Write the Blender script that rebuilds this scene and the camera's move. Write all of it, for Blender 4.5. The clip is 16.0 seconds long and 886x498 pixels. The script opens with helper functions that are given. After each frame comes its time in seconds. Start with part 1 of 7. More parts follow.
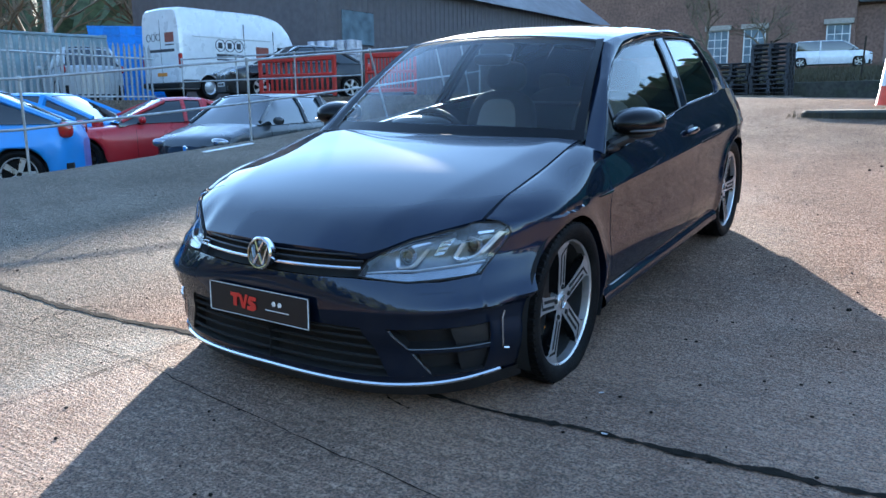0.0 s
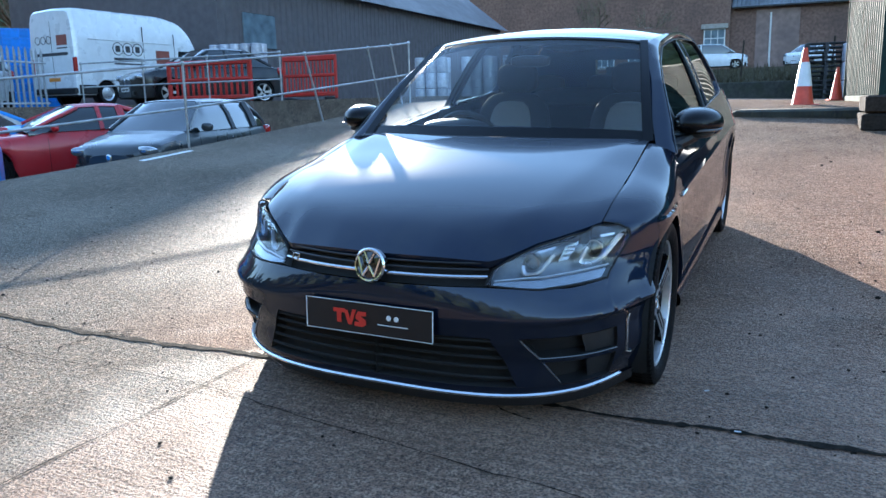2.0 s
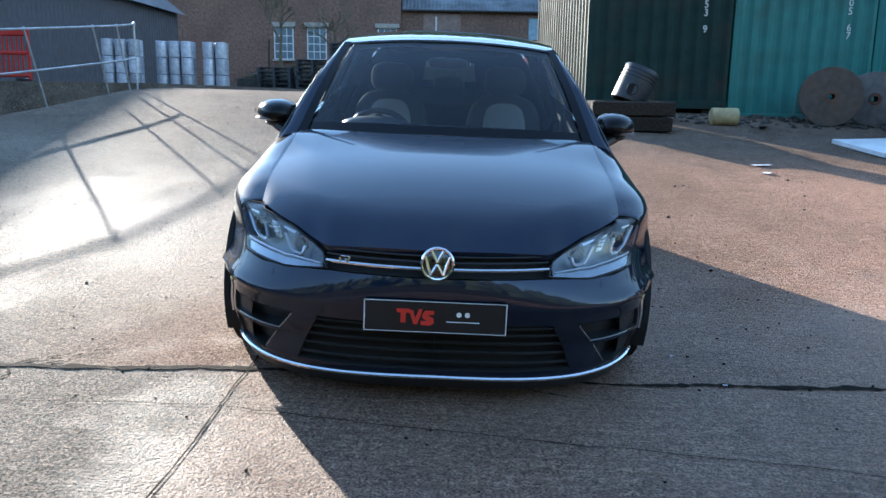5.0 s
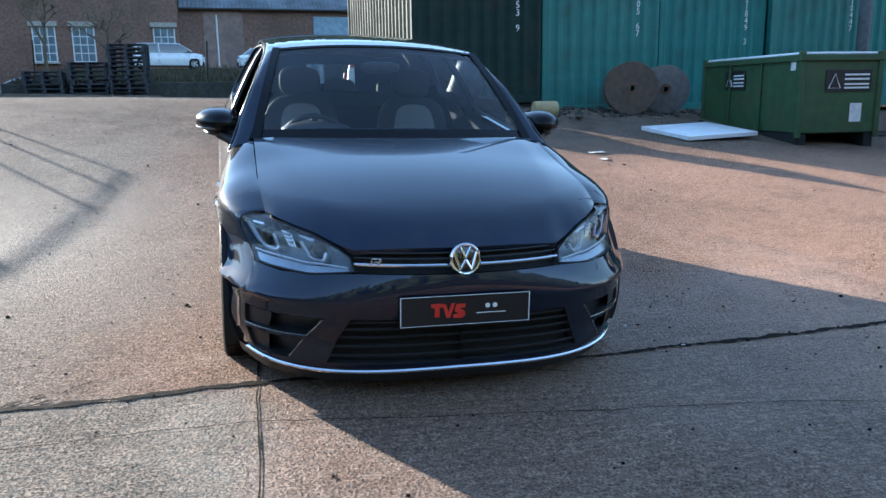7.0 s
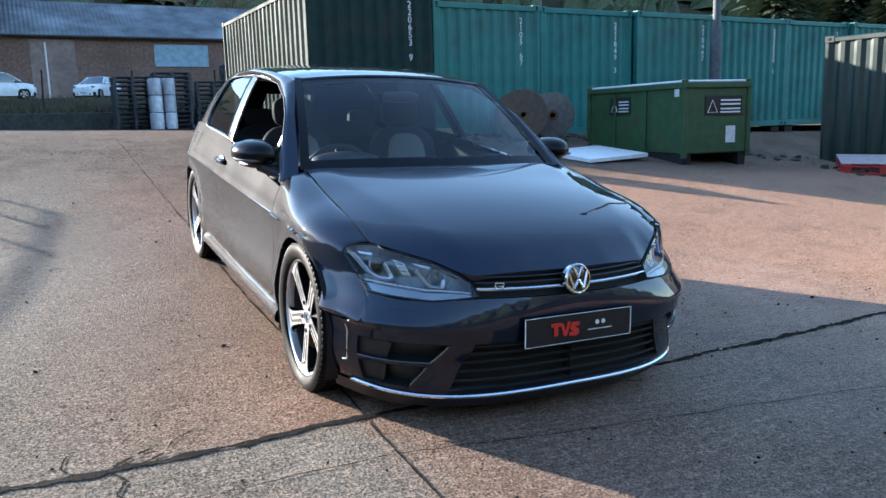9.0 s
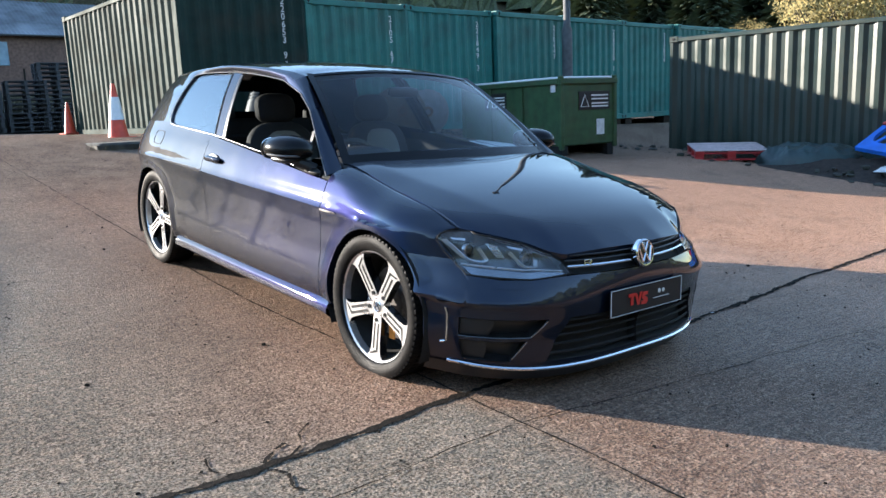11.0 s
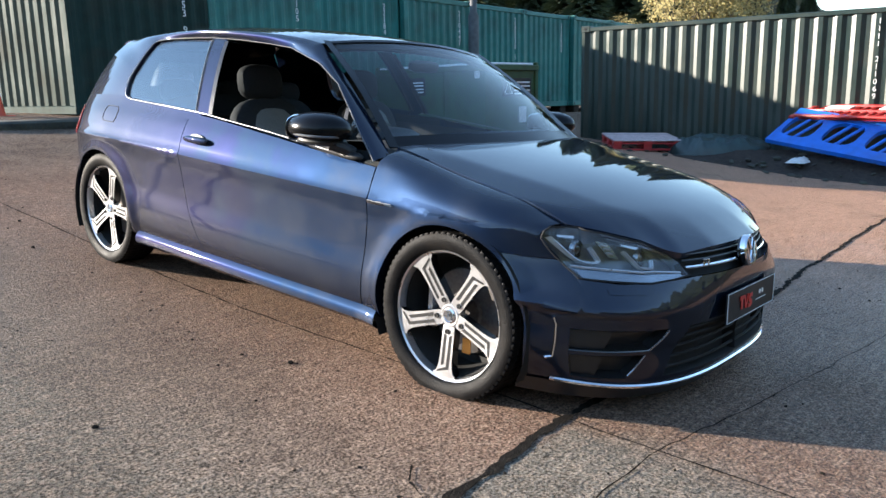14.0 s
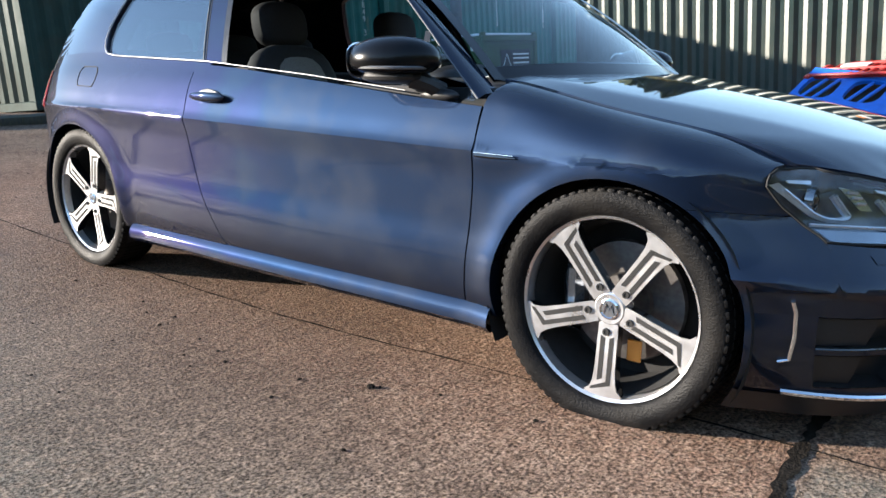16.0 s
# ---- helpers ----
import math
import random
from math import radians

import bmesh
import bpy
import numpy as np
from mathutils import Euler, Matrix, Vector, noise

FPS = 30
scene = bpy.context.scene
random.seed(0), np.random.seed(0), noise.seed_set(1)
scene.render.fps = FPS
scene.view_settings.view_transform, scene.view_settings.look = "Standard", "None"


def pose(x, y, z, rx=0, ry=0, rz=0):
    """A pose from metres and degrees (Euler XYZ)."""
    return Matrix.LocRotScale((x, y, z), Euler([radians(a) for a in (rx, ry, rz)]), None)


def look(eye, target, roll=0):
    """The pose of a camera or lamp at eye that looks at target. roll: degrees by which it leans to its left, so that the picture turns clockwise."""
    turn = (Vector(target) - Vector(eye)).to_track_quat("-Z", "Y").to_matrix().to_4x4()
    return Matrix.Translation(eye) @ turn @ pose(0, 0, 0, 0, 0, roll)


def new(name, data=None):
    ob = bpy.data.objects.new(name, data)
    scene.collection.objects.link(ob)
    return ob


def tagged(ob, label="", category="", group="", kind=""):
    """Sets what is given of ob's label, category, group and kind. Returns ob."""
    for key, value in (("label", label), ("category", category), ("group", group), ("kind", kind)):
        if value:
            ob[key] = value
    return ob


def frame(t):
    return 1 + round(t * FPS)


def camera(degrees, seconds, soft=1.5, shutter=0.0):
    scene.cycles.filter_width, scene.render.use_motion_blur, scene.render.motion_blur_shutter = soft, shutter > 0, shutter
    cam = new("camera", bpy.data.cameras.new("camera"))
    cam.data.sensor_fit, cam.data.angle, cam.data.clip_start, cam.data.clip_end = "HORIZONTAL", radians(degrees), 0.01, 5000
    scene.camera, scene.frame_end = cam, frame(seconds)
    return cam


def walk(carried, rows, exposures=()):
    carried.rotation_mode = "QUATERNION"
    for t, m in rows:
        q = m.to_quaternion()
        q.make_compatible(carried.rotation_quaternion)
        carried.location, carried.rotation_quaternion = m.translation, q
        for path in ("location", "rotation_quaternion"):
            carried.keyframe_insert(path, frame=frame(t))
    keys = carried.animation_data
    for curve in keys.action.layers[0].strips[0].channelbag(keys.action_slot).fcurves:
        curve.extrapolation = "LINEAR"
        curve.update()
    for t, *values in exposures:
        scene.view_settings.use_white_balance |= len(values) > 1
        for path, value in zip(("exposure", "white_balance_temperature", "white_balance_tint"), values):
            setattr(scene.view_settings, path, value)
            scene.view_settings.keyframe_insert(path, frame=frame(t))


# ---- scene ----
cam = camera(59.9, 16.0)
# seconds, x, y, z, then the turns about x, y, z
ROWS = [
    (0.0, 2.107, -4.000, 1.006, 79.36, 0.76, 34.01),
    (0.5, 1.930, -4.074, 1.014, 79.47, 1.28, 32.27),
    (1.0, 1.766, -4.237, 1.020, 79.50, 1.47, 30.49),
    (1.5, 1.609, -4.300, 1.012, 79.53, 1.47, 28.44),
    (2.0, 1.383, -4.310, 1.014, 79.48, 1.33, 25.91),
    (2.5, 1.208, -4.392, 1.005, 79.49, 1.07, 22.62),
    (3.0, 0.996, -4.493, 1.022, 79.40, 0.98, 18.75),
    (3.5, 0.763, -4.459, 1.022, 79.21, 0.97, 14.49),
    (4.0, 0.573, -4.495, 1.044, 79.06, 0.65, 10.23),
    (4.2, 0.477, -4.551, 1.047, 78.96, 0.30, 8.47),
    (6.3, -0.406, -4.819, 1.084, 78.53, -0.45, -8.42),
    (6.5, -0.493, -4.830, 1.086, 78.53, -0.10, -10.13),
    (7.0, -0.716, -4.779, 1.084, 78.59, 0.82, -13.90),
    (7.5, -0.934, -4.741, 1.096, 78.91, 1.49, -17.00),
    (8.0, -1.216, -4.736, 1.105, 79.32, 1.70, -19.57),
    (8.5, -1.439, -4.659, 1.090, 79.89, 1.65, -22.30),
    (9.0, -1.676, -4.512, 1.109, 80.35, 1.57, -25.42),
    (9.2, -1.788, -4.491, 1.100, 80.54, 2.02, -26.91),
    (11.3, -2.732, -4.034, 1.121, 79.62, 2.13, -39.62),
    (11.5, -2.778, -3.966, 1.113, 79.56, 1.99, -40.31),
    (12.0, -2.853, -3.748, 1.115, 79.54, 1.57, -41.64),
    (12.5, -3.031, -3.619, 1.106, 79.50, 0.99, -43.09),
    (13.0, -3.142, -3.566, 1.105, 79.50, 0.56, -44.46),
    (13.5, -3.083, -3.449, 1.084, 79.19, 0.44, -46.22),
    (14.0, -2.911, -3.187, 1.093, 78.64, 1.08, -47.86),
    (14.5, -2.824, -2.899, 1.058, 78.05, 2.12, -49.24),
    (15.0, -2.739, -2.631, 1.036, 77.72, 3.18, -50.12),
    (15.5, -2.633, -2.398, 0.981, 77.75, 3.69, -50.59),
    (16.0, -2.594, -2.254, 0.882, 77.94, 3.77, -50.52),
]
EXPOSURES = [(0.0, 2.74, 5550, 8), (4.0, 2.50, 5600, 7), (6.5, 2.38, 5600, 8), (8.0, 2.52, 5600, 8), (10.0, 2.40, 5850, 9), (16.0, 2.24, 6000, 9)]  # seconds, stops, white balance
walk(cam, [(t, pose(x, y, z, rx, ry, rz)) for t, x, y, z, rx, ry, rz in ROWS], EXPOSURES)

# ---- light ----
SUN_AZ, SUN_EL = 33.5, 15.0  # degrees from +y towards -x, and above the horizon
world = bpy.data.worlds.new("sky")
scene.world = world
world.use_nodes = True
wn = world.node_tree
sky = wn.nodes.new("ShaderNodeTexSky")
sky.sky_type, sky.sun_disc = "NISHITA", False
sky.sun_elevation, sky.sun_rotation = radians(SUN_EL), radians(-SUN_AZ)
sky.air_density, sky.dust_density = 1.0, 0.02
wn.links.new(sky.outputs[0], wn.nodes["Background"].inputs[0])
wn.nodes["Background"].inputs[1].default_value = 0.11
sun = new("sun", bpy.data.lights.new("sun", "SUN"))
sun.data.energy, sun.data.angle, sun.data.color = 4.0, radians(0.6), (1.0, 0.85, 0.68)
_d = Vector((-math.sin(radians(SUN_AZ)) * math.cos(radians(SUN_EL)), math.cos(radians(SUN_AZ)) * math.cos(radians(SUN_EL)), math.sin(radians(SUN_EL))))
sun.matrix_world = look(_d * 80, (0, 0, 0))

# ---- mesh tools: a shape is a pair (verts, faces) ----
def smooth_step(x, a, b):
    t = np.clip((np.asarray(x, float) - a) / (b - a), 0, 1)
    return t * t * (3 - 2 * t)


def spline(*pts):
    """A smooth curve through (x, y) pairs."""
    xs, ys = np.array([p[0] for p in pts], float), np.array([p[1] for p in pts], float)
    d = np.diff(ys) / np.diff(xs)
    m = np.r_[d[0], np.where(d[:-1] * d[1:] > 0, 2 * d[:-1] * d[1:] / (d[:-1] + d[1:] + 1e-12), 0), d[-1]]

    def f(x):
        x = np.clip(np.asarray(x, float), xs[0], xs[-1])
        k = np.clip(np.searchsorted(xs, x) - 1, 0, len(xs) - 2)
        h = xs[k + 1] - xs[k]
        t = (x - xs[k]) / h
        return (ys[k] * (2 * t ** 3 - 3 * t ** 2 + 1) + h * m[k] * (t ** 3 - 2 * t ** 2 + t)
                + ys[k + 1] * (3 * t ** 2 - 2 * t ** 3) + h * m[k + 1] * (t ** 3 - t ** 2))
    return f


def joined(*shapes):
    vs, fs = [], []
    for v, f in shapes:
        k = len(vs)
        vs += [tuple(map(float, p)) for p in v]
        fs += [tuple(i + k for i in q) for q in f]
    return vs, fs


def moved(shape, m):
    return [tuple(m @ Vector(p)) for p in shape[0]], shape[1]


def at(shape, x=0, y=0, z=0, rx=0, ry=0, rz=0):
    return moved(shape, pose(x, y, z, rx, ry, rz))


def mirrored(shape):
    return [(-p[0], p[1], p[2]) for p in shape[0]], [tuple(reversed(f)) for f in shape[1]]


def grid(P, loop=False, flip=False):
    """A sheet from an array of n x m points."""
    P = np.asarray(P, float)
    n, m = P.shape[:2]
    fs = []
    for i in range(n - 1):
        for j in range(m if loop else m - 1):
            k = (j + 1) % m
            q = (i * m + j, i * m + k, (i + 1) * m + k, (i + 1) * m + j)
            fs.append(q[::-1] if flip else q)
    return [tuple(p) for p in P.reshape(-1, 3)], fs


def box(x0, x1, y0, y1, z0, z1, c=0.008):
    """A box with cut edges."""
    c = min(c, (x1 - x0) / 3, (y1 - y0) / 3, (z1 - z0) / 3)
    rings = []
    for z, i in ((z0, c), (z0 + c, 0), (z1 - c, 0), (z1, c)):
        k = c if i == 0 else c * 1.6
        a, b, e, f = x0 + i, x1 - i, y0 + i, y1 - i
        rings.append([(a + k, e, z), (b - k, e, z), (b, e + k, z), (b, f - k, z), (b - k, f, z), (a + k, f, z), (a, f - k, z), (a, e + k, z)])
    v, f = grid(rings, loop=True)
    f += [tuple(range(7, -1, -1)), tuple(range(24, 32))]
    return v, f


def tube(pts, r, n=8, closed=False):
    """A round bar along points; r is one radius or one for each point."""
    pts = [Vector(p) for p in pts]
    rs = [r] * len(pts) if not hasattr(r, "__len__") else r
    rings, side = [], None
    for i, p in enumerate(pts):
        a = pts[i - 1] if i or closed else p
        b = pts[(i + 1) % len(pts)] if i < len(pts) - 1 or closed else p
        d = (b - a).normalized()
        if side is None:
            side = d.orthogonal().normalized()
        side = (side - d * side.dot(d)).normalized()
        up = d.cross(side)
        rings.append([tuple(p + rs[i] * (math.cos(t) * side + math.sin(t) * up)) for t in (2 * math.pi * k / n for k in range(n))])
    if closed:
        rings.append(rings[0])
    v, f = grid(rings, loop=True)
    if not closed:
        f += [tuple(range(n - 1, -1, -1)), tuple(range(len(v) - n, len(v)))]
    return v, f


def lathe(profile, n=32):
    """Turned about z: (radius, height) pairs."""
    return grid([[(r * math.cos(2 * math.pi * k / n), r * math.sin(2 * math.pi * k / n), z) for k in range(n)] for r, z in profile], loop=True)


def prism(poly, z0, z1):
    """A flat outline in x, y, made thick in z."""
    n = len(poly)
    v = [(x, y, z0) for x, y in poly] + [(x, y, z1) for x, y in poly]
    return v, [tuple(range(n - 1, -1, -1)), tuple(range(n, 2 * n))] + [(i, (i + 1) % n, n + (i + 1) % n, n + i) for i in range(n)]


def resampled(pts, n):
    pts = np.asarray(pts, float)
    s = np.r_[0, np.cumsum(np.linalg.norm(np.diff(pts, axis=0), axis=1))]
    return np.stack([np.interp(np.linspace(0, s[-1], n), s, pts[:, k]) for k in range(pts.shape[1])], 1)


def egg(a, b, c, n=16, m=24, e=1.0):
    """A rounded body with half axes a, b, c; e below 1 makes it boxier."""
    w = lambda t: math.copysign(abs(t) ** e, t)
    rows = []
    for i in range(n + 1):
        t = -math.pi / 2 + math.pi * i / n
        t = max(min(t, math.pi / 2 - 0.02), -math.pi / 2 + 0.02)
        rows.append([(a * w(math.cos(t)) * w(math.cos(u)), b * w(math.cos(t)) * w(math.sin(u)), c * w(math.sin(t))) for u in (2 * math.pi * k / m for k in range(m))])
    v, f = grid(rows, loop=True)
    f += [tuple(range(m - 1, -1, -1)), tuple(range(len(v) - m, len(v)))]
    return v, f


def part(name, shape, material, parent=None, label="", angle=32.0):
    """One mesh object, under its thing or part."""
    me = bpy.data.meshes.new(name)
    me.from_pydata(shape[0], [], shape[1])
    me.materials.append(material)
    if angle > 0:
        me.shade_smooth()
        me.set_sharp_from_angle(angle=radians(angle))
    ob = new(name, me)
    ob.parent = parent
    if label:
        ob["label"] = label
    return ob


def shared(name, ob, m, parent):
    """Another object on the same mesh."""
    o = new(name, ob.data)
    o.parent, o.matrix_basis = parent, m
    return o


def thing(name, label, category, m=None, group="", kind=""):
    ob = new(name)
    ob.empty_display_size = 0.2
    if m is not None:
        ob.matrix_basis = m
    return tagged(ob, label, category, group, kind)


def text_shape(body, size, depth=0.001):
    """Letters as a mesh in the x, y plane."""
    cu = bpy.data.curves.new("letters", "FONT")
    cu.body, cu.size, cu.extrude, cu.align_x, cu.align_y = body, size, depth, "CENTER", "CENTER"
    cu.resolution_u = 2
    ob = new("letters", cu)
    me = ob.evaluated_get(bpy.context.evaluated_depsgraph_get()).to_mesh()
    shape = [tuple(v.co) for v in me.vertices], [tuple(p.vertices) for p in me.polygons]
    ob.to_mesh_clear()
    bpy.data.objects.remove(ob)
    bpy.data.curves.remove(cu)
    return shape

# ---- materials ----
def material(name, colour, rough=0.5, metal=0.0, vary=0.15, scale=8.0, bump=0.0, bump_scale=60.0, coat=0.0, dirt=None, dirt_amount=0.3, dirt_scale=2.0, rough_vary=0.1, spec=0.5, random_hue=0.0):
    """A surface with grain at two scales, stains and fine relief."""
    ma = bpy.data.materials.new(name)
    ma.use_nodes = True
    nt = ma.node_tree
    N, L = nt.nodes.new, nt.links.new
    b = nt.nodes["Principled BSDF"]
    b.inputs["Roughness"].default_value, b.inputs["Metallic"].default_value = rough, metal
    b.inputs["Coat Weight"].default_value, b.inputs["Coat Roughness"].default_value = coat, 0.055
    b.inputs["Specular IOR Level"].default_value = spec
    co = N("ShaderNodeTexCoord").outputs["Object"]
    big = N("ShaderNodeTexNoise")
    big.inputs["Scale"].default_value, big.inputs["Detail"].default_value = dirt_scale, 6
    fine = N("ShaderNodeTexNoise")
    fine.inputs["Scale"].default_value, fine.inputs["Detail"].default_value = scale, 4
    L(co, big.inputs["Vector"]), L(co, fine.inputs["Vector"])
    mul = N("ShaderNodeMapRange")
    mul.inputs["From Min"].default_value, mul.inputs["From Max"].default_value = 0.3, 0.7
    mul.inputs["To Min"].default_value, mul.inputs["To Max"].default_value = 1 - vary, 1 + vary
    L(fine.outputs["Fac"], mul.inputs["Value"])
    shade = N("ShaderNodeMix")
    shade.data_type, shade.blend_type = "RGBA", "MULTIPLY"
    shade.inputs["Factor"].default_value = 1
    shade.inputs["A"].default_value = (*colour, 1)
    L(mul.outputs[0], shade.inputs["B"])
    out = shade.outputs["Result"]
    if random_hue:
        info, hsv = N("ShaderNodeObjectInfo"), N("ShaderNodeHueSaturation")
        mr = N("ShaderNodeMapRange")
        mr.inputs["To Min"].default_value, mr.inputs["To Max"].default_value = 1 - random_hue, 1 + random_hue
        L(info.outputs["Random"], mr.inputs["Value"]), L(mr.outputs[0], hsv.inputs["Value"]), L(out, hsv.inputs["Color"])
        out = hsv.outputs[0]
    if dirt:
        mask = N("ShaderNodeMapRange")
        mask.inputs["From Min"].default_value, mask.inputs["From Max"].default_value = 0.48, 0.72
        mask.inputs["To Max"].default_value = dirt_amount
        L(big.outputs["Fac"], mask.inputs["Value"])
        mix = N("ShaderNodeMix")
        mix.data_type = "RGBA"
        L(mask.outputs[0], mix.inputs["Factor"]), L(out, mix.inputs["A"])
        mix.inputs["B"].default_value = (*dirt, 1)
        out = mix.outputs["Result"]
    L(out, b.inputs["Base Color"])
    rr = N("ShaderNodeMapRange")
    rr.inputs["From Min"].default_value, rr.inputs["From Max"].default_value = 0.3, 0.7
    rr.inputs["To Min"].default_value, rr.inputs["To Max"].default_value = max(rough - rough_vary, 0.01), min(rough + rough_vary, 1)
    L(big.outputs["Fac"], rr.inputs["Value"]), L(rr.outputs[0], b.inputs["Roughness"])
    if bump:
        bn, bp = N("ShaderNodeTexNoise"), N("ShaderNodeBump")
        bn.inputs["Scale"].default_value, bn.inputs["Detail"].default_value = bump_scale, 3
        bp.inputs["Strength"].default_value, bp.inputs["Distance"].default_value = bump, 0.01
        L(co, bn.inputs["Vector"]), L(bn.outputs["Fac"], bp.inputs["Height"]), L(bp.outputs[0], b.inputs["Normal"])
    return ma


def glass(name, tint, rough=0.0, gloss=0.85, facing=0.055):
    """Window glass: a clear tinted sheet whose mirror gloss grows towards a glancing view."""
    ma = bpy.data.materials.new(name)
    ma.use_nodes = True
    nt = ma.node_tree
    N, L = nt.nodes.new, nt.links.new
    nt.nodes.remove(nt.nodes["Principled BSDF"])
    t, g, m, f = N("ShaderNodeBsdfTransparent"), N("ShaderNodeBsdfGlossy"), N("ShaderNodeMixShader"), N("ShaderNodeLayerWeight")
    t.inputs[0].default_value = (*tint, 1)
    g.inputs["Roughness"].default_value = rough
    g.inputs["Color"].default_value = (gloss, gloss, gloss, 1)
    f.inputs["Blend"].default_value = 0.5
    p, q = N("ShaderNodeMath"), N("ShaderNodeMath")
    p.operation, q.operation = "POWER", "MULTIPLY_ADD"
    L(f.outputs["Facing"], p.inputs[0])
    p.inputs[1].default_value = 5.0
    L(p.outputs[0], q.inputs[0])
    q.inputs[1].default_value, q.inputs[2].default_value = 0.9, facing
    L(q.outputs[0], m.inputs[0]), L(t.outputs[0], m.inputs[1]), L(g.outputs[0], m.inputs[2])
    L(m.outputs[0], nt.nodes["Material Output"].inputs["Surface"])
    return ma


def car_paint():
    """Navy flake paint under a clear lacquer, with a thin film of road dust."""
    ma = material("navy_metallic_paint", (0.0080, 0.0152, 0.0355), 0.50, 0.80, 0.16, 1100, coat=1.0, spec=0.3, dirt=(0.075, 0.074, 0.064), dirt_amount=0.13, dirt_scale=5, rough_vary=0.05)
    b = ma.node_tree.nodes["Principled BSDF"]
    b.inputs["Specular Tint"].default_value = (0.06, 0.08, 0.12, 1)
    b.inputs["Coat Roughness"].default_value, b.inputs["Coat IOR"].default_value = 0.03, 1.5
    return ma


M = dict(
    paint=car_paint(),
    black=material("black_plastic", (0.012, 0.012, 0.013), 0.42, vary=0.2, scale=200, bump=0.1, bump_scale=900),
    gloss=material("gloss_black", (0.006, 0.006, 0.007), 0.08, coat=1.0, rough_vary=0.04),
    under=material("underseal", (0.008, 0.008, 0.008), 0.85, vary=0.3, scale=40),
    rubber=material("tyre_rubber", (0.0055, 0.0055, 0.006), 0.55, vary=0.3, scale=60, spec=0.10, bump=0.25, bump_scale=180, dirt=(0.06, 0.052, 0.042), dirt_amount=0.16, dirt_scale=9),
    chrome=material("chrome", (0.75, 0.76, 0.78), 0.12, 1.0, 0.05, 40, rough_vary=0.06),
    satin=material("satin_alloy", (0.60, 0.60, 0.61), 0.34, 0.85, 0.08, 60, dirt=(0.25, 0.22, 0.19), dirt_amount=0.12, dirt_scale=14),
    iron=material("disc_iron", (0.16, 0.15, 0.145), 0.4, 0.9, 0.2, 60),
    seat=material("seat_fabric", (0.21, 0.20, 0.19), 0.9, vary=0.2, scale=200, bump=0.2, bump_scale=500),
    seat_dark=material("seat_trim", (0.016, 0.016, 0.018), 0.8, vary=0.2, scale=120),
    plate=material("plate_black", (0.005, 0.005, 0.006), 0.5, vary=0.2, scale=60),
    bowl=material("headlamp_bowl", (0.125, 0.135, 0.150), 0.30, 0.4, 0.2, 30, rough_vary=0.1),
    mirror_black=material("satin_black_shell", (0.004, 0.004, 0.0045), 0.22, spec=0.22, rough_vary=0.05),
    reflector=material("silvered_reflector", (0.52, 0.54, 0.58), 0.25, 0.6, 0.1, 40),
    red=material("red_lettering", (0.55, 0.03, 0.02), 0.4),
    white=material("white_marking", (0.75, 0.75, 0.73), 0.5, vary=0.1, scale=30),
    orange=material("orange_tag", (0.65, 0.25, 0.04), 0.5),
    lamp_red=material("red_lens", (0.35, 0.01, 0.01), 0.1, coat=1.0),
    lamp_grey=material("lamp_reflector", (0.30, 0.32, 0.35), 0.2, 0.8),
    trim=material("brushed_window_trim", (0.15, 0.153, 0.16), 0.5, 0.6, 0.1, 60),
    windscreen=glass("windscreen_glass", (0.80, 0.87, 0.90)),
    tinted=glass("tinted_glass", (0.55, 0.60, 0.61), 0.0, 0.90, 0.20),
    clear=glass("lens_glass", (0.92, 0.94, 0.95)),
    dark_glass=material("dark_window", (0.012, 0.016, 0.018), 0.05, coat=1.0, rough_vary=0.03),
)

# ---- the yard ----
def edge_x(y):
    """The ramp's open side, above the sunken car park."""
    return np.interp(y, [-60, -8, 0.7, 3.4, 6.0, 8.6, 12, 60], [-22, -9.2, -6.9, -6.2, -5.85, -5.7, -5.6, -5.6])


def yard(x, y):
    x, y = np.asarray(x, float), np.asarray(y, float)
    a = 0.078 * np.log1p(np.exp(np.minimum((np.minimum(y, 8.5) - 0.2) * 3, 60))) / 3
    z = a + 0.0325 * np.clip(y, -12, 10.3) - 0.029 * np.clip(x, -9, 16)
    low = -0.27 + 0.03 * np.clip(y - 3, -6, 8)
    w = smooth_step(x, 10.0, 10.6) * (1 - smooth_step(y, 7, 9))
    z = z * (1 - w) + low * w
    return z


YARD_END = 42.7


def height(x, y):
    x, y = np.asarray(x, float), np.asarray(y, float)
    z = yard(x, y)
    u = x - edge_x(y)
    pit = (u < -0.01) & (y < 9.735) & (u > -9.61)
    z = np.where(pit, -0.17 - 0.008 * (u + 5), z)
    z = np.where((u <= -0.01) & ~pit, 1.22 + 0.0 * y, z)
    far = 1.93 + 0.095 * np.clip(y - YARD_END, 0, 14)
    z = np.where((y > YARD_END + 0.05) & (x > -14.5), far, z)
    # hills steepened, and one added unseen past y -22, to darken sky reflections
    hill = (0.27 + 0.16 * smooth_step(x + 0.35 * y, 10, 60)) * np.clip(y - 88, 0, 190) + 0.22 * np.clip(x - 34, 0, 150) * smooth_step(y, -60, 10) * (1 - 0.5 * smooth_step(y, 40, 90)) * (0.12 + 0.88 * smooth_step(y - 0.36 * x, -12, -1)) + 0.13 * np.clip(-38 - x, 0, 120) + 0.42 * np.clip(-22 - y, 0, 50)
    return z + np.minimum(hill, 85) + 0.25 * np.sin(x * 0.21) * smooth_step(np.abs(x) + np.abs(y - 10), 40, 80)


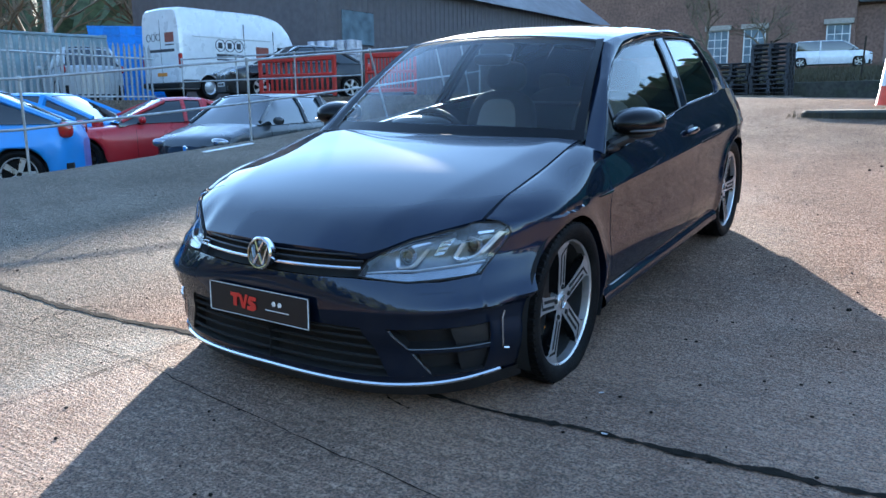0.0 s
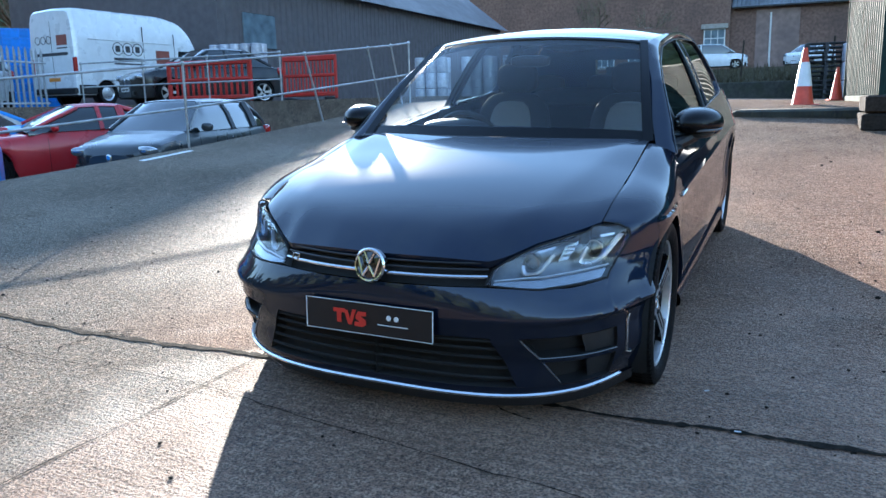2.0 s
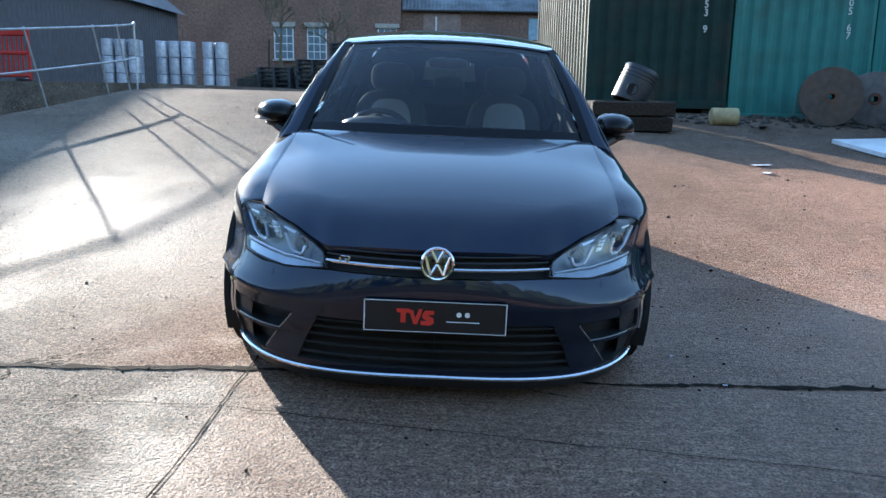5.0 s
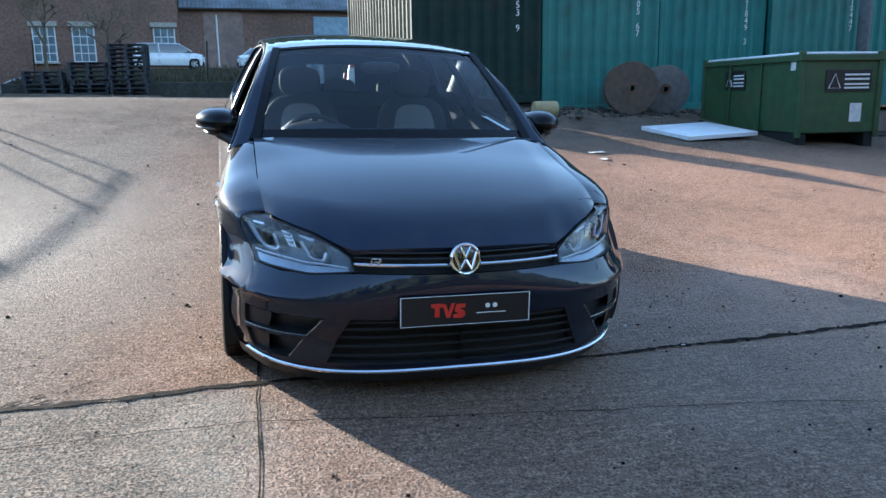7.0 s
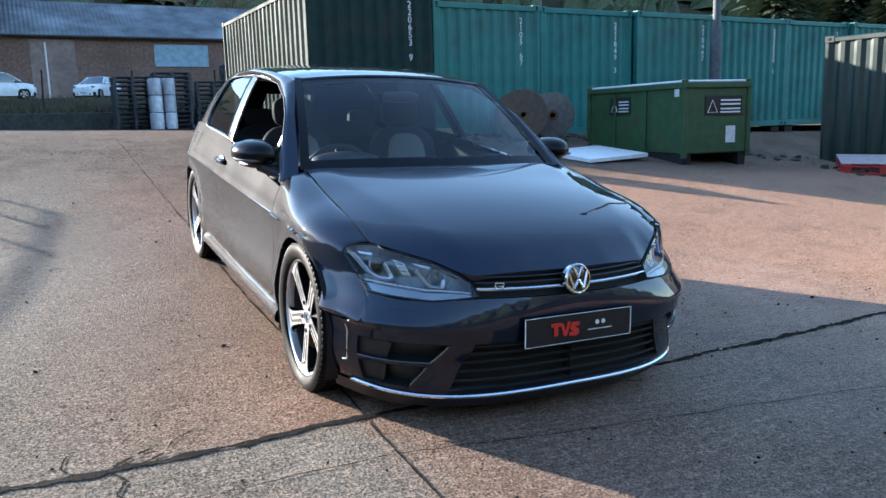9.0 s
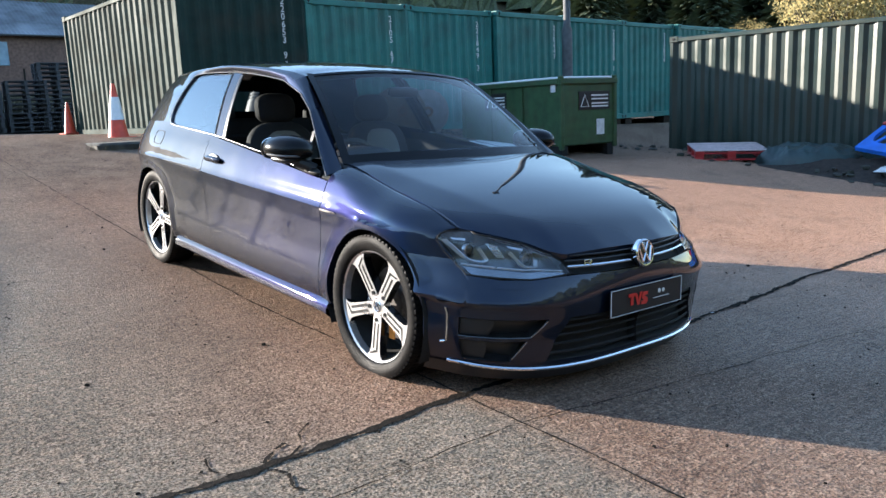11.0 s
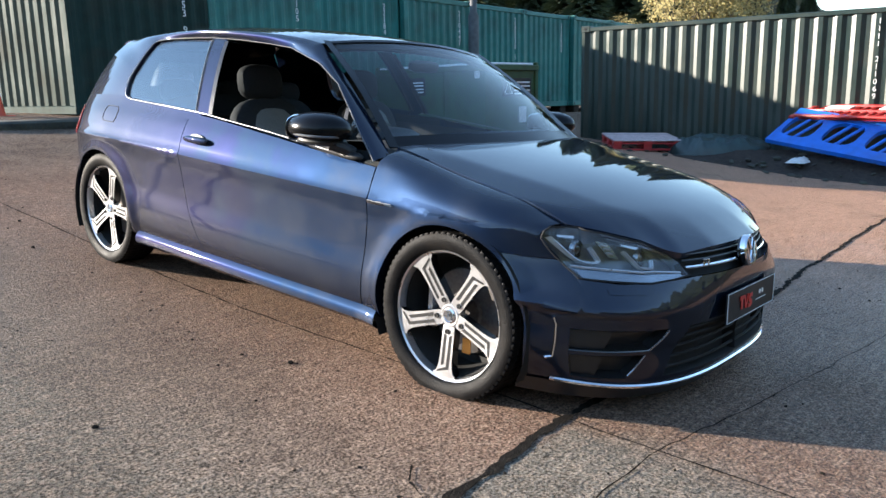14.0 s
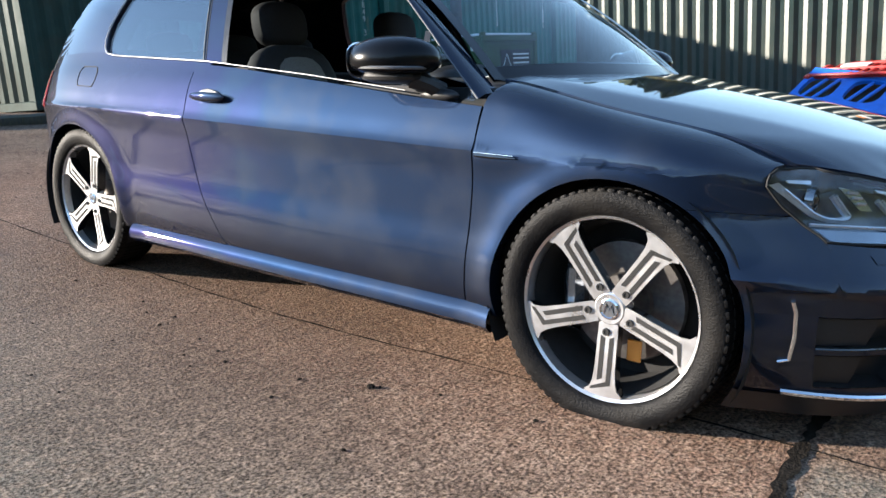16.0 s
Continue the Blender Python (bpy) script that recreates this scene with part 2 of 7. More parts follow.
def asphalt():
    ma = bpy.data.materials.new("worn_wet_concrete")
    ma.use_nodes = True
    nt = ma.node_tree
    N, L = nt.nodes.new, nt.links.new
    b = nt.nodes["Principled BSDF"]
    co = N("ShaderNodeTexCoord").outputs["Object"]

    def noise_tex(scale, detail=5, rough=0.6):
        n = N("ShaderNodeTexNoise")
        n.inputs["Scale"].default_value, n.inputs["Detail"].default_value, n.inputs["Roughness"].default_value = scale, detail, rough
        L(co, n.inputs["Vector"])
        return n.outputs["Fac"]

    def ranged(v, a, c, lo, hi):
        r = N("ShaderNodeMapRange")
        for k, x in zip(("From Min", "From Max", "To Min", "To Max"), (a, c, lo, hi)):
            r.inputs[k].default_value = x
        L(v, r.inputs["Value"])
        return r.outputs[0]

    def mixed(f, a, c, blend="MIX"):
        m = N("ShaderNodeMix")
        m.data_type, m.blend_type = "RGBA", blend
        if isinstance(f, float):
            m.inputs["Factor"].default_value = f
        else:
            L(f, m.inputs["Factor"])
        for k, x in (("A", a), ("B", c)):
            if isinstance(x, tuple):
                m.inputs[k].default_value = (*x, 1)
            else:
                L(x, m.inputs[k])
        return m.outputs["Result"]
    sep = N("ShaderNodeSeparateXYZ")
    L(co, sep.inputs[0])
    patches, stains, grain, grit = noise_tex(0.55), noise_tex(1.9, 7), noise_tex(36, 4), noise_tex(105, 4, 0.7)
    base = mixed(ranged(patches, 0.35, 0.65, 0, 1), (0.156, 0.098, 0.070), (0.256, 0.170, 0.124))
    # red shale trodden in over the open side of the yard; the slabs beyond a joint are greyer
    addn = N("ShaderNodeMath")
    addn.operation = "MULTIPLY_ADD"
    L(patches, addn.inputs[0])
    addn.inputs[1].default_value = 3.0
    L(sep.outputs[0], addn.inputs[2])
    slab = N("ShaderNodeMath")
    slab.operation = "MULTIPLY_ADD"
    L(stains, slab.inputs[0])
    slab.inputs[1].default_value = 0.5
    L(sep.outputs[0], slab.inputs[2])
    front = ranged(sep.outputs[1], -1.86, -1.80, 1.0, 0.0)
    # edge_b paints the ground beside the car grey, partly for sky sheen
    edge_a, edge_b = ranged(slab.outputs[0], -0.62, -0.44, 0.92, 0.10), ranged(slab.outputs[0], -1.75, -0.75, 0.92, 0.0)
    pick = N("ShaderNodeMix")
    L(front, pick.inputs["Factor"]), L(edge_b, pick.inputs["A"]), L(edge_a, pick.inputs["B"])
    base = mixed(pick.outputs["Result"], base, mixed(ranged(patches, 0.35, 0.65, 0, 1), (0.124, 0.114, 0.095), (0.203, 0.187, 0.156)))
    shale = N("ShaderNodeMath")
    shale.operation = "MULTIPLY"
    L(ranged(addn.outputs[0], 2.6, 5.2, 0, 0.8), shale.inputs[0]), L(ranged(sep.outputs[1], 3.0, 4.8, 1.0, 0.0), shale.inputs[1])
    base = mixed(shale.outputs[0], base, (0.42, 0.250, 0.170))
    # mud and grey dirt before the containers
    base = mixed(ranged(sep.outputs[1], 3.6, 5.4, 0.0, 0.75), base, mixed(ranged(stains, 0.4, 0.6, 0, 1), (0.070, 0.058, 0.048), (0.140, 0.118, 0.098)))
    base = mixed(ranged(stains, 0.55, 0.75, 0, 0.55), base, (0.095, 0.070, 0.056))
    base = mixed(ranged(grain, 0.44, 0.62, 0, 0.35), base, (0.42, 0.32, 0.24))
    base = mixed(1.0, base, mixed(ranged(grit, 0.40, 0.60, 0, 1), (0.40, 0.39, 0.38), (1.92, 1.88, 1.84)), "MULTIPLY")
    # brushed streaks across the slabs
    turn = N("ShaderNodeMapping")
    turn.inputs["Rotation"].default_value, turn.inputs["Scale"].default_value = (0, 0, radians(-4)), (5.0, 85.0, 5.0)
    L(co, turn.inputs["Vector"])
    brush = N("ShaderNodeTexNoise")
    brush.inputs["Scale"].default_value, brush.inputs["Detail"].default_value = 1.0, 4
    L(turn.outputs[0], brush.inputs["Vector"])
    base = mixed(1.0, base, mixed(ranged(brush.outputs["Fac"], 0.36, 0.62, 0, 1), (0.86, 0.855, 0.85), (1.12, 1.11, 1.10)), "MULTIPLY")
    # grass on the bank and the hills beyond the yard
    far_off = N("ShaderNodeMath")
    far_off.operation = "MAXIMUM"
    left = N("ShaderNodeMath")
    left.operation = "MULTIPLY_ADD"
    L(sep.outputs[0], left.inputs[0])
    left.inputs[1].default_value, left.inputs[2].default_value = -1.0, -10.0
    beyond = N("ShaderNodeMath")
    beyond.operation = "ADD"
    L(sep.outputs[1], beyond.inputs[0])
    beyond.inputs[1].default_value = 25.0 - YARD_END
    L(beyond.outputs[0], far_off.inputs[0]), L(left.outputs[0], far_off.inputs[1])
    right, round_ = N("ShaderNodeMath"), N("ShaderNodeMath")
    right.operation, round_.operation = "ADD", "MAXIMUM"
    L(sep.outputs[0], right.inputs[0])
    right.inputs[1].default_value = -6.0
    behind, all_ = N("ShaderNodeMath"), N("ShaderNodeMath")
    behind.operation, all_.operation = "MULTIPLY_ADD", "MAXIMUM"
    L(sep.outputs[1], behind.inputs[0])
    behind.inputs[1].default_value, behind.inputs[2].default_value = -1.0, 6.0
    L(far_off.outputs[0], round_.inputs[0]), L(right.outputs[0], round_.inputs[1])
    L(round_.outputs[0], all_.inputs[0]), L(behind.outputs[0], all_.inputs[1])
    green = ranged(all_.outputs[0], 25.0, 25.2, 0, 1)
    base = mixed(green, base, mixed(ranged(stains, 0.4, 0.6, 0, 1), (0.046, 0.043, 0.024), (0.082, 0.068, 0.042)))
    # water from washing lies round the car, in a ragged pool; further off the slabs have dried
    far_x, reach, pool = N("ShaderNodeVectorMath"), N("ShaderNodeVectorMath"), N("ShaderNodeMath")
    far_x.operation, reach.operation, pool.operation = "SUBTRACT", "LENGTH", "MULTIPLY_ADD"
    L(co, far_x.inputs[0])
    far_x.inputs[1].default_value = (1.6, -2.0, 0.0)
    L(far_x.outputs[0], reach.inputs[0])
    L(noise_tex(0.8, 6, 0.65), pool.inputs[0])
    pool.inputs[1].default_value = 5.0
    L(reach.outputs["Value"], pool.inputs[2])
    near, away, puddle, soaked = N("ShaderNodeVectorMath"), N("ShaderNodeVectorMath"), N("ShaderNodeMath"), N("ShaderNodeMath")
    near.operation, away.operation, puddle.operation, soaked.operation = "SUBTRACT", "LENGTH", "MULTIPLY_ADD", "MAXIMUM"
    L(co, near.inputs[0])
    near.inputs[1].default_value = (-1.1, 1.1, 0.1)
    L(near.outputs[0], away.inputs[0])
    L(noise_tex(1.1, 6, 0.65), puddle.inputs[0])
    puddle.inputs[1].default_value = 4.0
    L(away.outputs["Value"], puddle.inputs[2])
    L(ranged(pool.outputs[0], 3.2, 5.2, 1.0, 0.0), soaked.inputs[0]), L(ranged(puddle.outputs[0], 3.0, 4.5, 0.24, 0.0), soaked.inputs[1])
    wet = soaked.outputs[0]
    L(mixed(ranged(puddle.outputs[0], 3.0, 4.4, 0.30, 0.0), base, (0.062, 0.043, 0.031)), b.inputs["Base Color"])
    shine = N("ShaderNodeMath")
    shine.operation = "MULTIPLY_ADD"
    L(ranged(grit, 0.44, 0.60, 0.34, 0.05), shine.inputs[0])
    L(wet, shine.inputs[1])
    shine.inputs[2].default_value = 0.012
    L(shine.outputs[0], b.inputs["Specular IOR Level"])
    L(ranged(wet, 0, 1, 0.70, 0.44), b.inputs["Roughness"])
    pebble = N("ShaderNodeTexVoronoi")
    pebble.feature, pebble.inputs["Scale"].default_value = "SMOOTH_F1", 85.0
    L(co, pebble.inputs["Vector"])
    normal = None
    for height_, strength, distance in ((brush.outputs["Fac"], 0.9, 0.014), (grain, 0.7, 0.011), (pebble.outputs["Distance"], 0.9, -0.011), (grit, 1.0, 0.015)):
        bp = N("ShaderNodeBump")
        bp.inputs["Strength"].default_value, bp.inputs["Distance"].default_value = strength, distance
        L(height_, bp.inputs["Height"])
        if normal:
            L(normal, bp.inputs["Normal"])
        normal = bp.outputs[0]
    L(normal, b.inputs["Normal"])
    return ma


M["yard"] = asphalt()
us = np.r_[-900, -500, -300, -200, -140, -100, -80, -60, -48, -40, -34, -28, -24, -20, -17, -14, -12, -10.4, -9.65, -9.6, np.arange(-9, -0.4, 0.75), -0.35, -0.02, 0, np.arange(0.3, 20, 0.45), 22, 25, 28, 32, 36, 40, 46, 54, 64, 80, 100, 140, 200, 300, 500, 900]
ys = np.r_[-900, -400, -200, -100, -60, -40, -28, -20, -15, -12, np.arange(-10, 9.7, 0.4), 9.72, 9.75, np.arange(10, 12.2, 0.4), 13, 14, 16, 18, 21, 24, 28, 32, 36, 40, 42.74, 42.77, 46, 49, 52, 57, 58, 64, 70, 76, 84, 88, 94, 108, 125, 145, 170, 200, 260, 340, 500, 900]
uu, yy = np.meshgrid(us, ys)
xx = edge_x(yy) + uu
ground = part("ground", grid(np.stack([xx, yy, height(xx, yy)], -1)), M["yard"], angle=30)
tagged(ground, "worn concrete yard, damp and stained, sloping up to a bank", "ground", kind="structure")

# joints and cracks between the concrete slabs
M["tar"] = material("joint_tar", (0.020, 0.017, 0.014), 0.9, spec=0.04, vary=0.4, scale=30, bump=0.6, bump_scale=120)
rng = random.Random(5)


def ribbon(pts, w, wander=0.012, lift=0.004, step=0.06, rag=0.5):
    """A ragged thin strip lying on the yard."""
    pts = resampled(pts, max(int(sum(math.dist(a, b) for a, b in zip(pts, pts[1:])) / step), 3))
    rows = []
    for i, (x, y) in enumerate(pts):
        a, b = pts[max(i - 1, 0)], pts[min(i + 1, len(pts) - 1)]
        d = np.array([-(b - a)[1], (b - a)[0]]) / (np.linalg.norm(b - a) + 1e-9)
        o = wander * (noise.noise((x * 2.3, y * 2.3, 0)) + 0.5 * noise.noise((x * 9, y * 9, 3)))
        k = w * (1 - rag + rag * 2 * rng.random()) / 2
        row = []
        for s in (-1, 1):
            p = np.array([x, y]) + d * (o + s * k)
            row.append((p[0], p[1], float(yard(*p)) + lift))
        rows.append(row)
    return grid(rows, flip=True)


part("joint", ribbon([(-5.5, -2.02), (-2.6, -1.84), (-1.9, -1.90), (-0.73, -1.78), (0.85, -1.75), (2.6, -1.56), (6.5, -1.3)], 0.030, 0.026, rag=0.7, step=0.03), M["tar"], ground, "dark cracked joint")
part("joint", ribbon([(-0.78, -5.5), (-0.76, -2.6), (-0.75, -1.6), (-0.86, 2.0), (-1.02, 6.3), (-1.15, 9.5)], 0.008, 0.012), M["tar"], ground, "narrow dark joint")
part("joint", ribbon([(-3.6, -2.35), (-1.8, -2.2), (-0.8, -2.14)], 0.005, 0.03), M["tar"], ground, "hairline crack")
part("joint", ribbon([(-0.8, -2.14), (0.6, -2.3), (2.4, -2.5)], 0.004, 0.03), M["tar"], ground, "hairline crack")
for pts_, w_ in (([(-1.70, -1.86), (-1.62, -1.97), (-1.66, -2.06), (-1.58, -2.13)], 0.008), ([(-1.60, -1.88), (-1.50, -1.80), (-1.47, -1.71), (-1.38, -1.66)], 0.007), ([(-1.75, -1.90), (-1.82, -1.80), (-1.80, -1.70)], 0.006), ([(-2.9, -1.88), (-2.84, -1.78), (-2.74, -1.73)], 0.005), ([(0.32, -1.78), (0.40, -1.88), (0.52, -1.91)], 0.007)):
    part("crack", ribbon(pts_, w_, 0.03, step=0.012, rag=0.98), M["tar"], ground, "broken edge of the joint")
part("crack", ribbon([(-1.66, -1.86), (-1.60, -1.79), (-1.54, -1.75)], 0.012, 0.03, step=0.015, rag=0.95), M["tar"], ground, "broken edge of the joint")
part("white_line", ribbon([(-6.05, 2.55), (-5.95, 3.3)], 0.10, 0.005, rag=0.2), M["white"], ground, "worn white paint stroke")


# ---- containers ----
def container(name, m, length, colour_mat, label, door_end=False, marks="", side_marks="", h=2.59, w=2.44, near=0.05):
    """A steel box: x is its width from 0 to w, y its length from 0 at the near end, z up."""
    t = thing(name, label, "shipping container", m, "containers in the yard")
    c = 0.075
    frame = []
    for x in (0, w - c):
        for y in (0, length - c):
            frame.append(box(x, x + c, y, y + c, 0.1, h - 0.1, 0.01))
        frame.append(box(x, x + c, c, length - c, 0.0, 0.13, 0.01))
        frame.append(box(x, x + c, c, length - c, h - 0.11, h - 0.03, 0.01))
    for y in (0, length - c):
        frame.append(box(c, w - c, y, y + c, 0.0, 0.14, 0.01))
        frame.append(box(c, w - c, y, y + c, h - 0.13, h - 0.02, 0.01))
    part("frame", joined(*frame), colour_mat, t)
    k = 0
    cast = box(-0.008, 0.17, -0.008, 0.17, 0, 0.118, 0.008)
    hole = at(egg(0.03, 0.045, 0.012, 6, 10), 0, 0, 0)
    first = None
    for x in (0, w - 0.162):
        for y in (0, length - 0.162):
            for z in (0, h - 0.118):
                s = at(cast, x, y, z)
                o = part("corner_casting", s, colour_mat, t)
                side_seen = bool(side_marks)
                ds = at(hole, (x - 0.004) if x == 0 else x + 0.166, y + 0.081, z + 0.06, 0, 90) if side_seen else at(hole, x + 0.081, (y - 0.004) if y == 0 else y + 0.166, z + 0.06, 90)
                part("casting_hole", ds, M["under"], o)

    def corrugated(run, height_, depth, pitch):
        xs, n = [], int(round(run / pitch))
        p = run / n
        for i in range(n):
            for f, d in ((0.0, 0), (0.26, 0), (0.5, 1), (0.76, 1)):
                xs.append(((i + f) * p, d * depth))
        xs.append((run, 0))
        return grid([[(x, d, z) for x, d in xs] for z in (0, height_)], flip=True)
    for x, flip in ((0.012, False), (w - 0.012, True)):
        s = corrugated(length - 2 * c, h - 0.22, 0.036, 0.278)
        s = ([(x + (d if not flip else -d), c + a, z + 0.12) for a, d, z in s[0]], s[1] if flip else [q[::-1] for q in s[1]])
        part("side_panel", s, colour_mat, t, angle=20)
    for y, flip in ((0.012, False), (length - 0.012, True)):
        s = corrugated(w - 2 * c, h - 0.24, 0.04, 0.255)
        s = ([(c + a, y + (d if not flip else -d), z + 0.13) for a, d, z in s[0]], [q[::-1] for q in s[1]] if flip else s[1])
        part("end_panel", s, colour_mat, t, angle=20)
    part("roof", box(0.02, w - 0.02, 0.02, length - 0.02, h - 0.06, h - 0.025, 0.005), colour_mat, t)
    part("floor", box(0.02, w - 0.02, 0.02, length - 0.02, 0.06, 0.12, 0.005), M["under"], t)
    if marks:
        for i, ch in enumerate(marks):
            if ch != " ":
                part("digit", at(text_shape(ch, 0.17), w - 0.46, 0.006, h - 0.32 - 0.135 * i, 90), M["white"], t, "white painted digit", 0)
    if side_marks:
        for i, ch in enumerate(side_marks):
            if ch != " ":
                part("digit", at(text_shape(ch, 0.12), 0.006, 0.93, h - 0.24 - 0.118 * i, 90, 0, -90), M["white"], t, "white painted digit", 0)
        part("label_plate", box(-0.004, 0.01, 0.60, 0.76, h - 0.60, h - 0.46, 0.002), M["orange"], t, "small yellow label")
        part("label_plate", box(-0.004, 0.01, 0.56, 0.78, h - 0.78, h - 0.64, 0.002), M["white"], t, "small white label")
    return t


M["green_dark"] = material("dark_green_container_paint", (0.020, 0.040, 0.034), 0.72, spec=0.12, vary=0.15, scale=5, dirt=(0.07, 0.05, 0.035), dirt_amount=0.35, dirt_scale=1.4, bump=0.1, bump_scale=25)
M["teal"] = material("teal_container_paint", (0.026, 0.165, 0.145), 0.5, spec=0.35, vary=0.14, scale=4, dirt=(0.03, 0.06, 0.05), dirt_amount=0.5, dirt_scale=1.2, bump=0.1, bump_scale=25)
M["teal_b"] = material("faded_teal_container_paint", (0.038, 0.172, 0.148), 0.5, spec=0.35, vary=0.14, scale=4, dirt=(0.05, 0.06, 0.05), dirt_amount=0.5, dirt_scale=1.2, bump=0.1, bump_scale=25)
M["green_olive"] = material("olive_container_paint", (0.020, 0.033, 0.026), 0.40, spec=0.6, vary=0.14, scale=4, dirt=(0.05, 0.05, 0.03), dirt_amount=0.3, dirt_scale=1.6, bump=0.1, bump_scale=25)
M["timber"] = material("old_sleeper_timber", (0.036, 0.028, 0.021), 0.9, spec=0.2, vary=0.4, scale=25, bump=0.5, bump_scale=60, random_hue=0.3)
ROW = pose(2.10, 8.78, 0.0, 0, 0, 3.2)
marks = ["220653 9", "2105 67", "221849 3", "210447", "225530 1", "218806", "214472", ""]
for k in range(8):
    mat = [M["green_dark"], M["teal_b"], M["teal"], M["teal_b"], M["teal"], M["teal"], M["teal_b"], M["teal"]][k]
    z = 0.90 if k == 0 else 0.70
    mk = ROW @ pose(2.49 * k, 0.0 if k == 0 else 0.06 * ((k * 7) % 3), z)
    container("shipping_container", mk, 6.06, mat, "dark green corrugated steel shipping container, sunlit along one side" if k == 0 else "teal corrugated steel shipping container in a close row", marks=marks[k])
    for j, (px, py) in enumerate(((0.15, 0.05), (2.05, 0.05), (0.15, 5.6), (2.05, 5.6))):
        p = mk @ Vector((px, py, 0))
        zz = float(height(p.x + 0.1, p.y + 0.2)) - 0.12
        if mk.translation.z - zz > 0.02:
            s = thing("timber_block", "weathered timber block under a container", "timber block", pose(p.x, p.y, zz), "blocks under the containers")
            part("block", box(0, 0.28, 0, 0.36, 0, mk.translation.z - zz, 0.012), M["timber"], s)
container("shipping_container", pose(10.50, 5.25, -0.24, 0, 0, 8.0) @ pose(0, -6.06, 0), 6.06, M["green_olive"], "olive green corrugated steel shipping container, half in shade", side_marks="IIII 211069")

# beams added to block sunlight passing under the first two containers
for x0 in (0.02, 2.5):
    p = ROW @ Vector((x0, 0.25, 0))
    s = thing("light_stop_beam", "timber beam added under the containers to stop sunlight passing beneath", "sleeper", ROW @ pose(x0, 0.42, 0.42), "blocks under the containers")
    part("sleeper", box(0, 2.42, 0, 0.25, 0, 0.47 if x0 < 1 else 0.27, 0.015), M["timber"], s)

# ---- far brick building ----
M["brick_far"] = material("old_red_brick", (0.165, 0.094, 0.068), 0.85, vary=0.35, scale=6, dirt=(0.09, 0.06, 0.05), dirt_amount=0.6, dirt_scale=0.5, bump=0.3, bump_scale=20)
M["render_wall"] = material("painted_pinkish_wall", (0.23, 0.155, 0.13), 0.85, vary=0.2, scale=3, dirt=(0.12, 0.09, 0.08), dirt_amount=0.5, dirt_scale=0.6)
M["roof_sheet"] = material("weathered_roof_sheet", (0.10, 0.108, 0.12), 0.85, 0.0, 0.35, 1.2, dirt=(0.30, 0.32, 0.35), dirt_amount=0.7, dirt_scale=0.35)
M["stone"] = material("stone_lintel", (0.30, 0.27, 0.23), 0.8, vary=0.2, scale=9)
M["pane"] = material("old_window_pane", (0.13, 0.17, 0.20), 0.15, vary=0.3, scale=2)
M["frame_white"] = material("white_window_paint", (0.6, 0.6, 0.58), 0.5, vary=0.15, scale=10)
M["pipe_white"] = material("white_pipe", (0.62, 0.60, 0.56), 0.5)
B = Matrix.Translation((-1.04, -4.2, 1.15)) @ Matrix.Scale(1.43, 4) @ Matrix.Translation((1.04, 4.2, -1.15)) @ pose(-15.5, 48.5, 2.2, 0, 0, 3.0)
bld = thing("brick_building", "long old brick workshop with a corrugated roof and tall windows", "building", B)
wins = [2.8, 5.0, 9.7]
L_, H_, D_ = 48.0, 4.55, 9.0
cuts = sorted([(x - 0.65, x + 0.65) for x in wins])
xs = [0.0] + [c for ab in cuts for c in ab] + [L_]
wall = []
for i in range(0, len(xs) - 1, 2):
    wall.append(box(xs[i], xs[i + 1], 0, 0.35, -1.0, H_, 0.005))
for a, b_ in cuts:
    wall += [box(a, b_, 0.0, 0.35, -1.0, 1.15, 0.005), box(a, b_, 0.0, 0.35, 3.25, H_, 0.005)]
wall += [box(0, 0.35, 0.35, D_, -1.0, H_, 0.005), box(L_ - 0.35, L_, 0.35, D_, -1.0, H_, 0.005), box(0, L_, D_, D_ + 0.3, -1.0, H_, 0.005)]
part("wall", joined(*wall), M["brick_far"], bld, angle=0)
part("wall", box(12.1, 14.6, -0.06, -0.003, -0.6, 4.3, 0.01), M["render_wall"], bld, "pinkish painted wall panel", angle=0)
rr = []
n_ = 300
for s in (0, 1):
    P = []
    for i in range(n_ + 1):
        x = 10.65 + (L_ - 10.25) * i / n_
        dz = 0.04 * (i % 2)
        P.append([(x, -0.45, H_ - 0.05 + dz), (x, D_ / 2, H_ + 2.6 + dz)] if s == 0 else [(x, D_ / 2, H_ + 2.6 + dz), (x, D_ + 0.6, H_ - 0.05 + dz)])
    rr.append(grid(P, flip=True))
part("roof", joined(*rr), M["roof_sheet"], bld, angle=0)
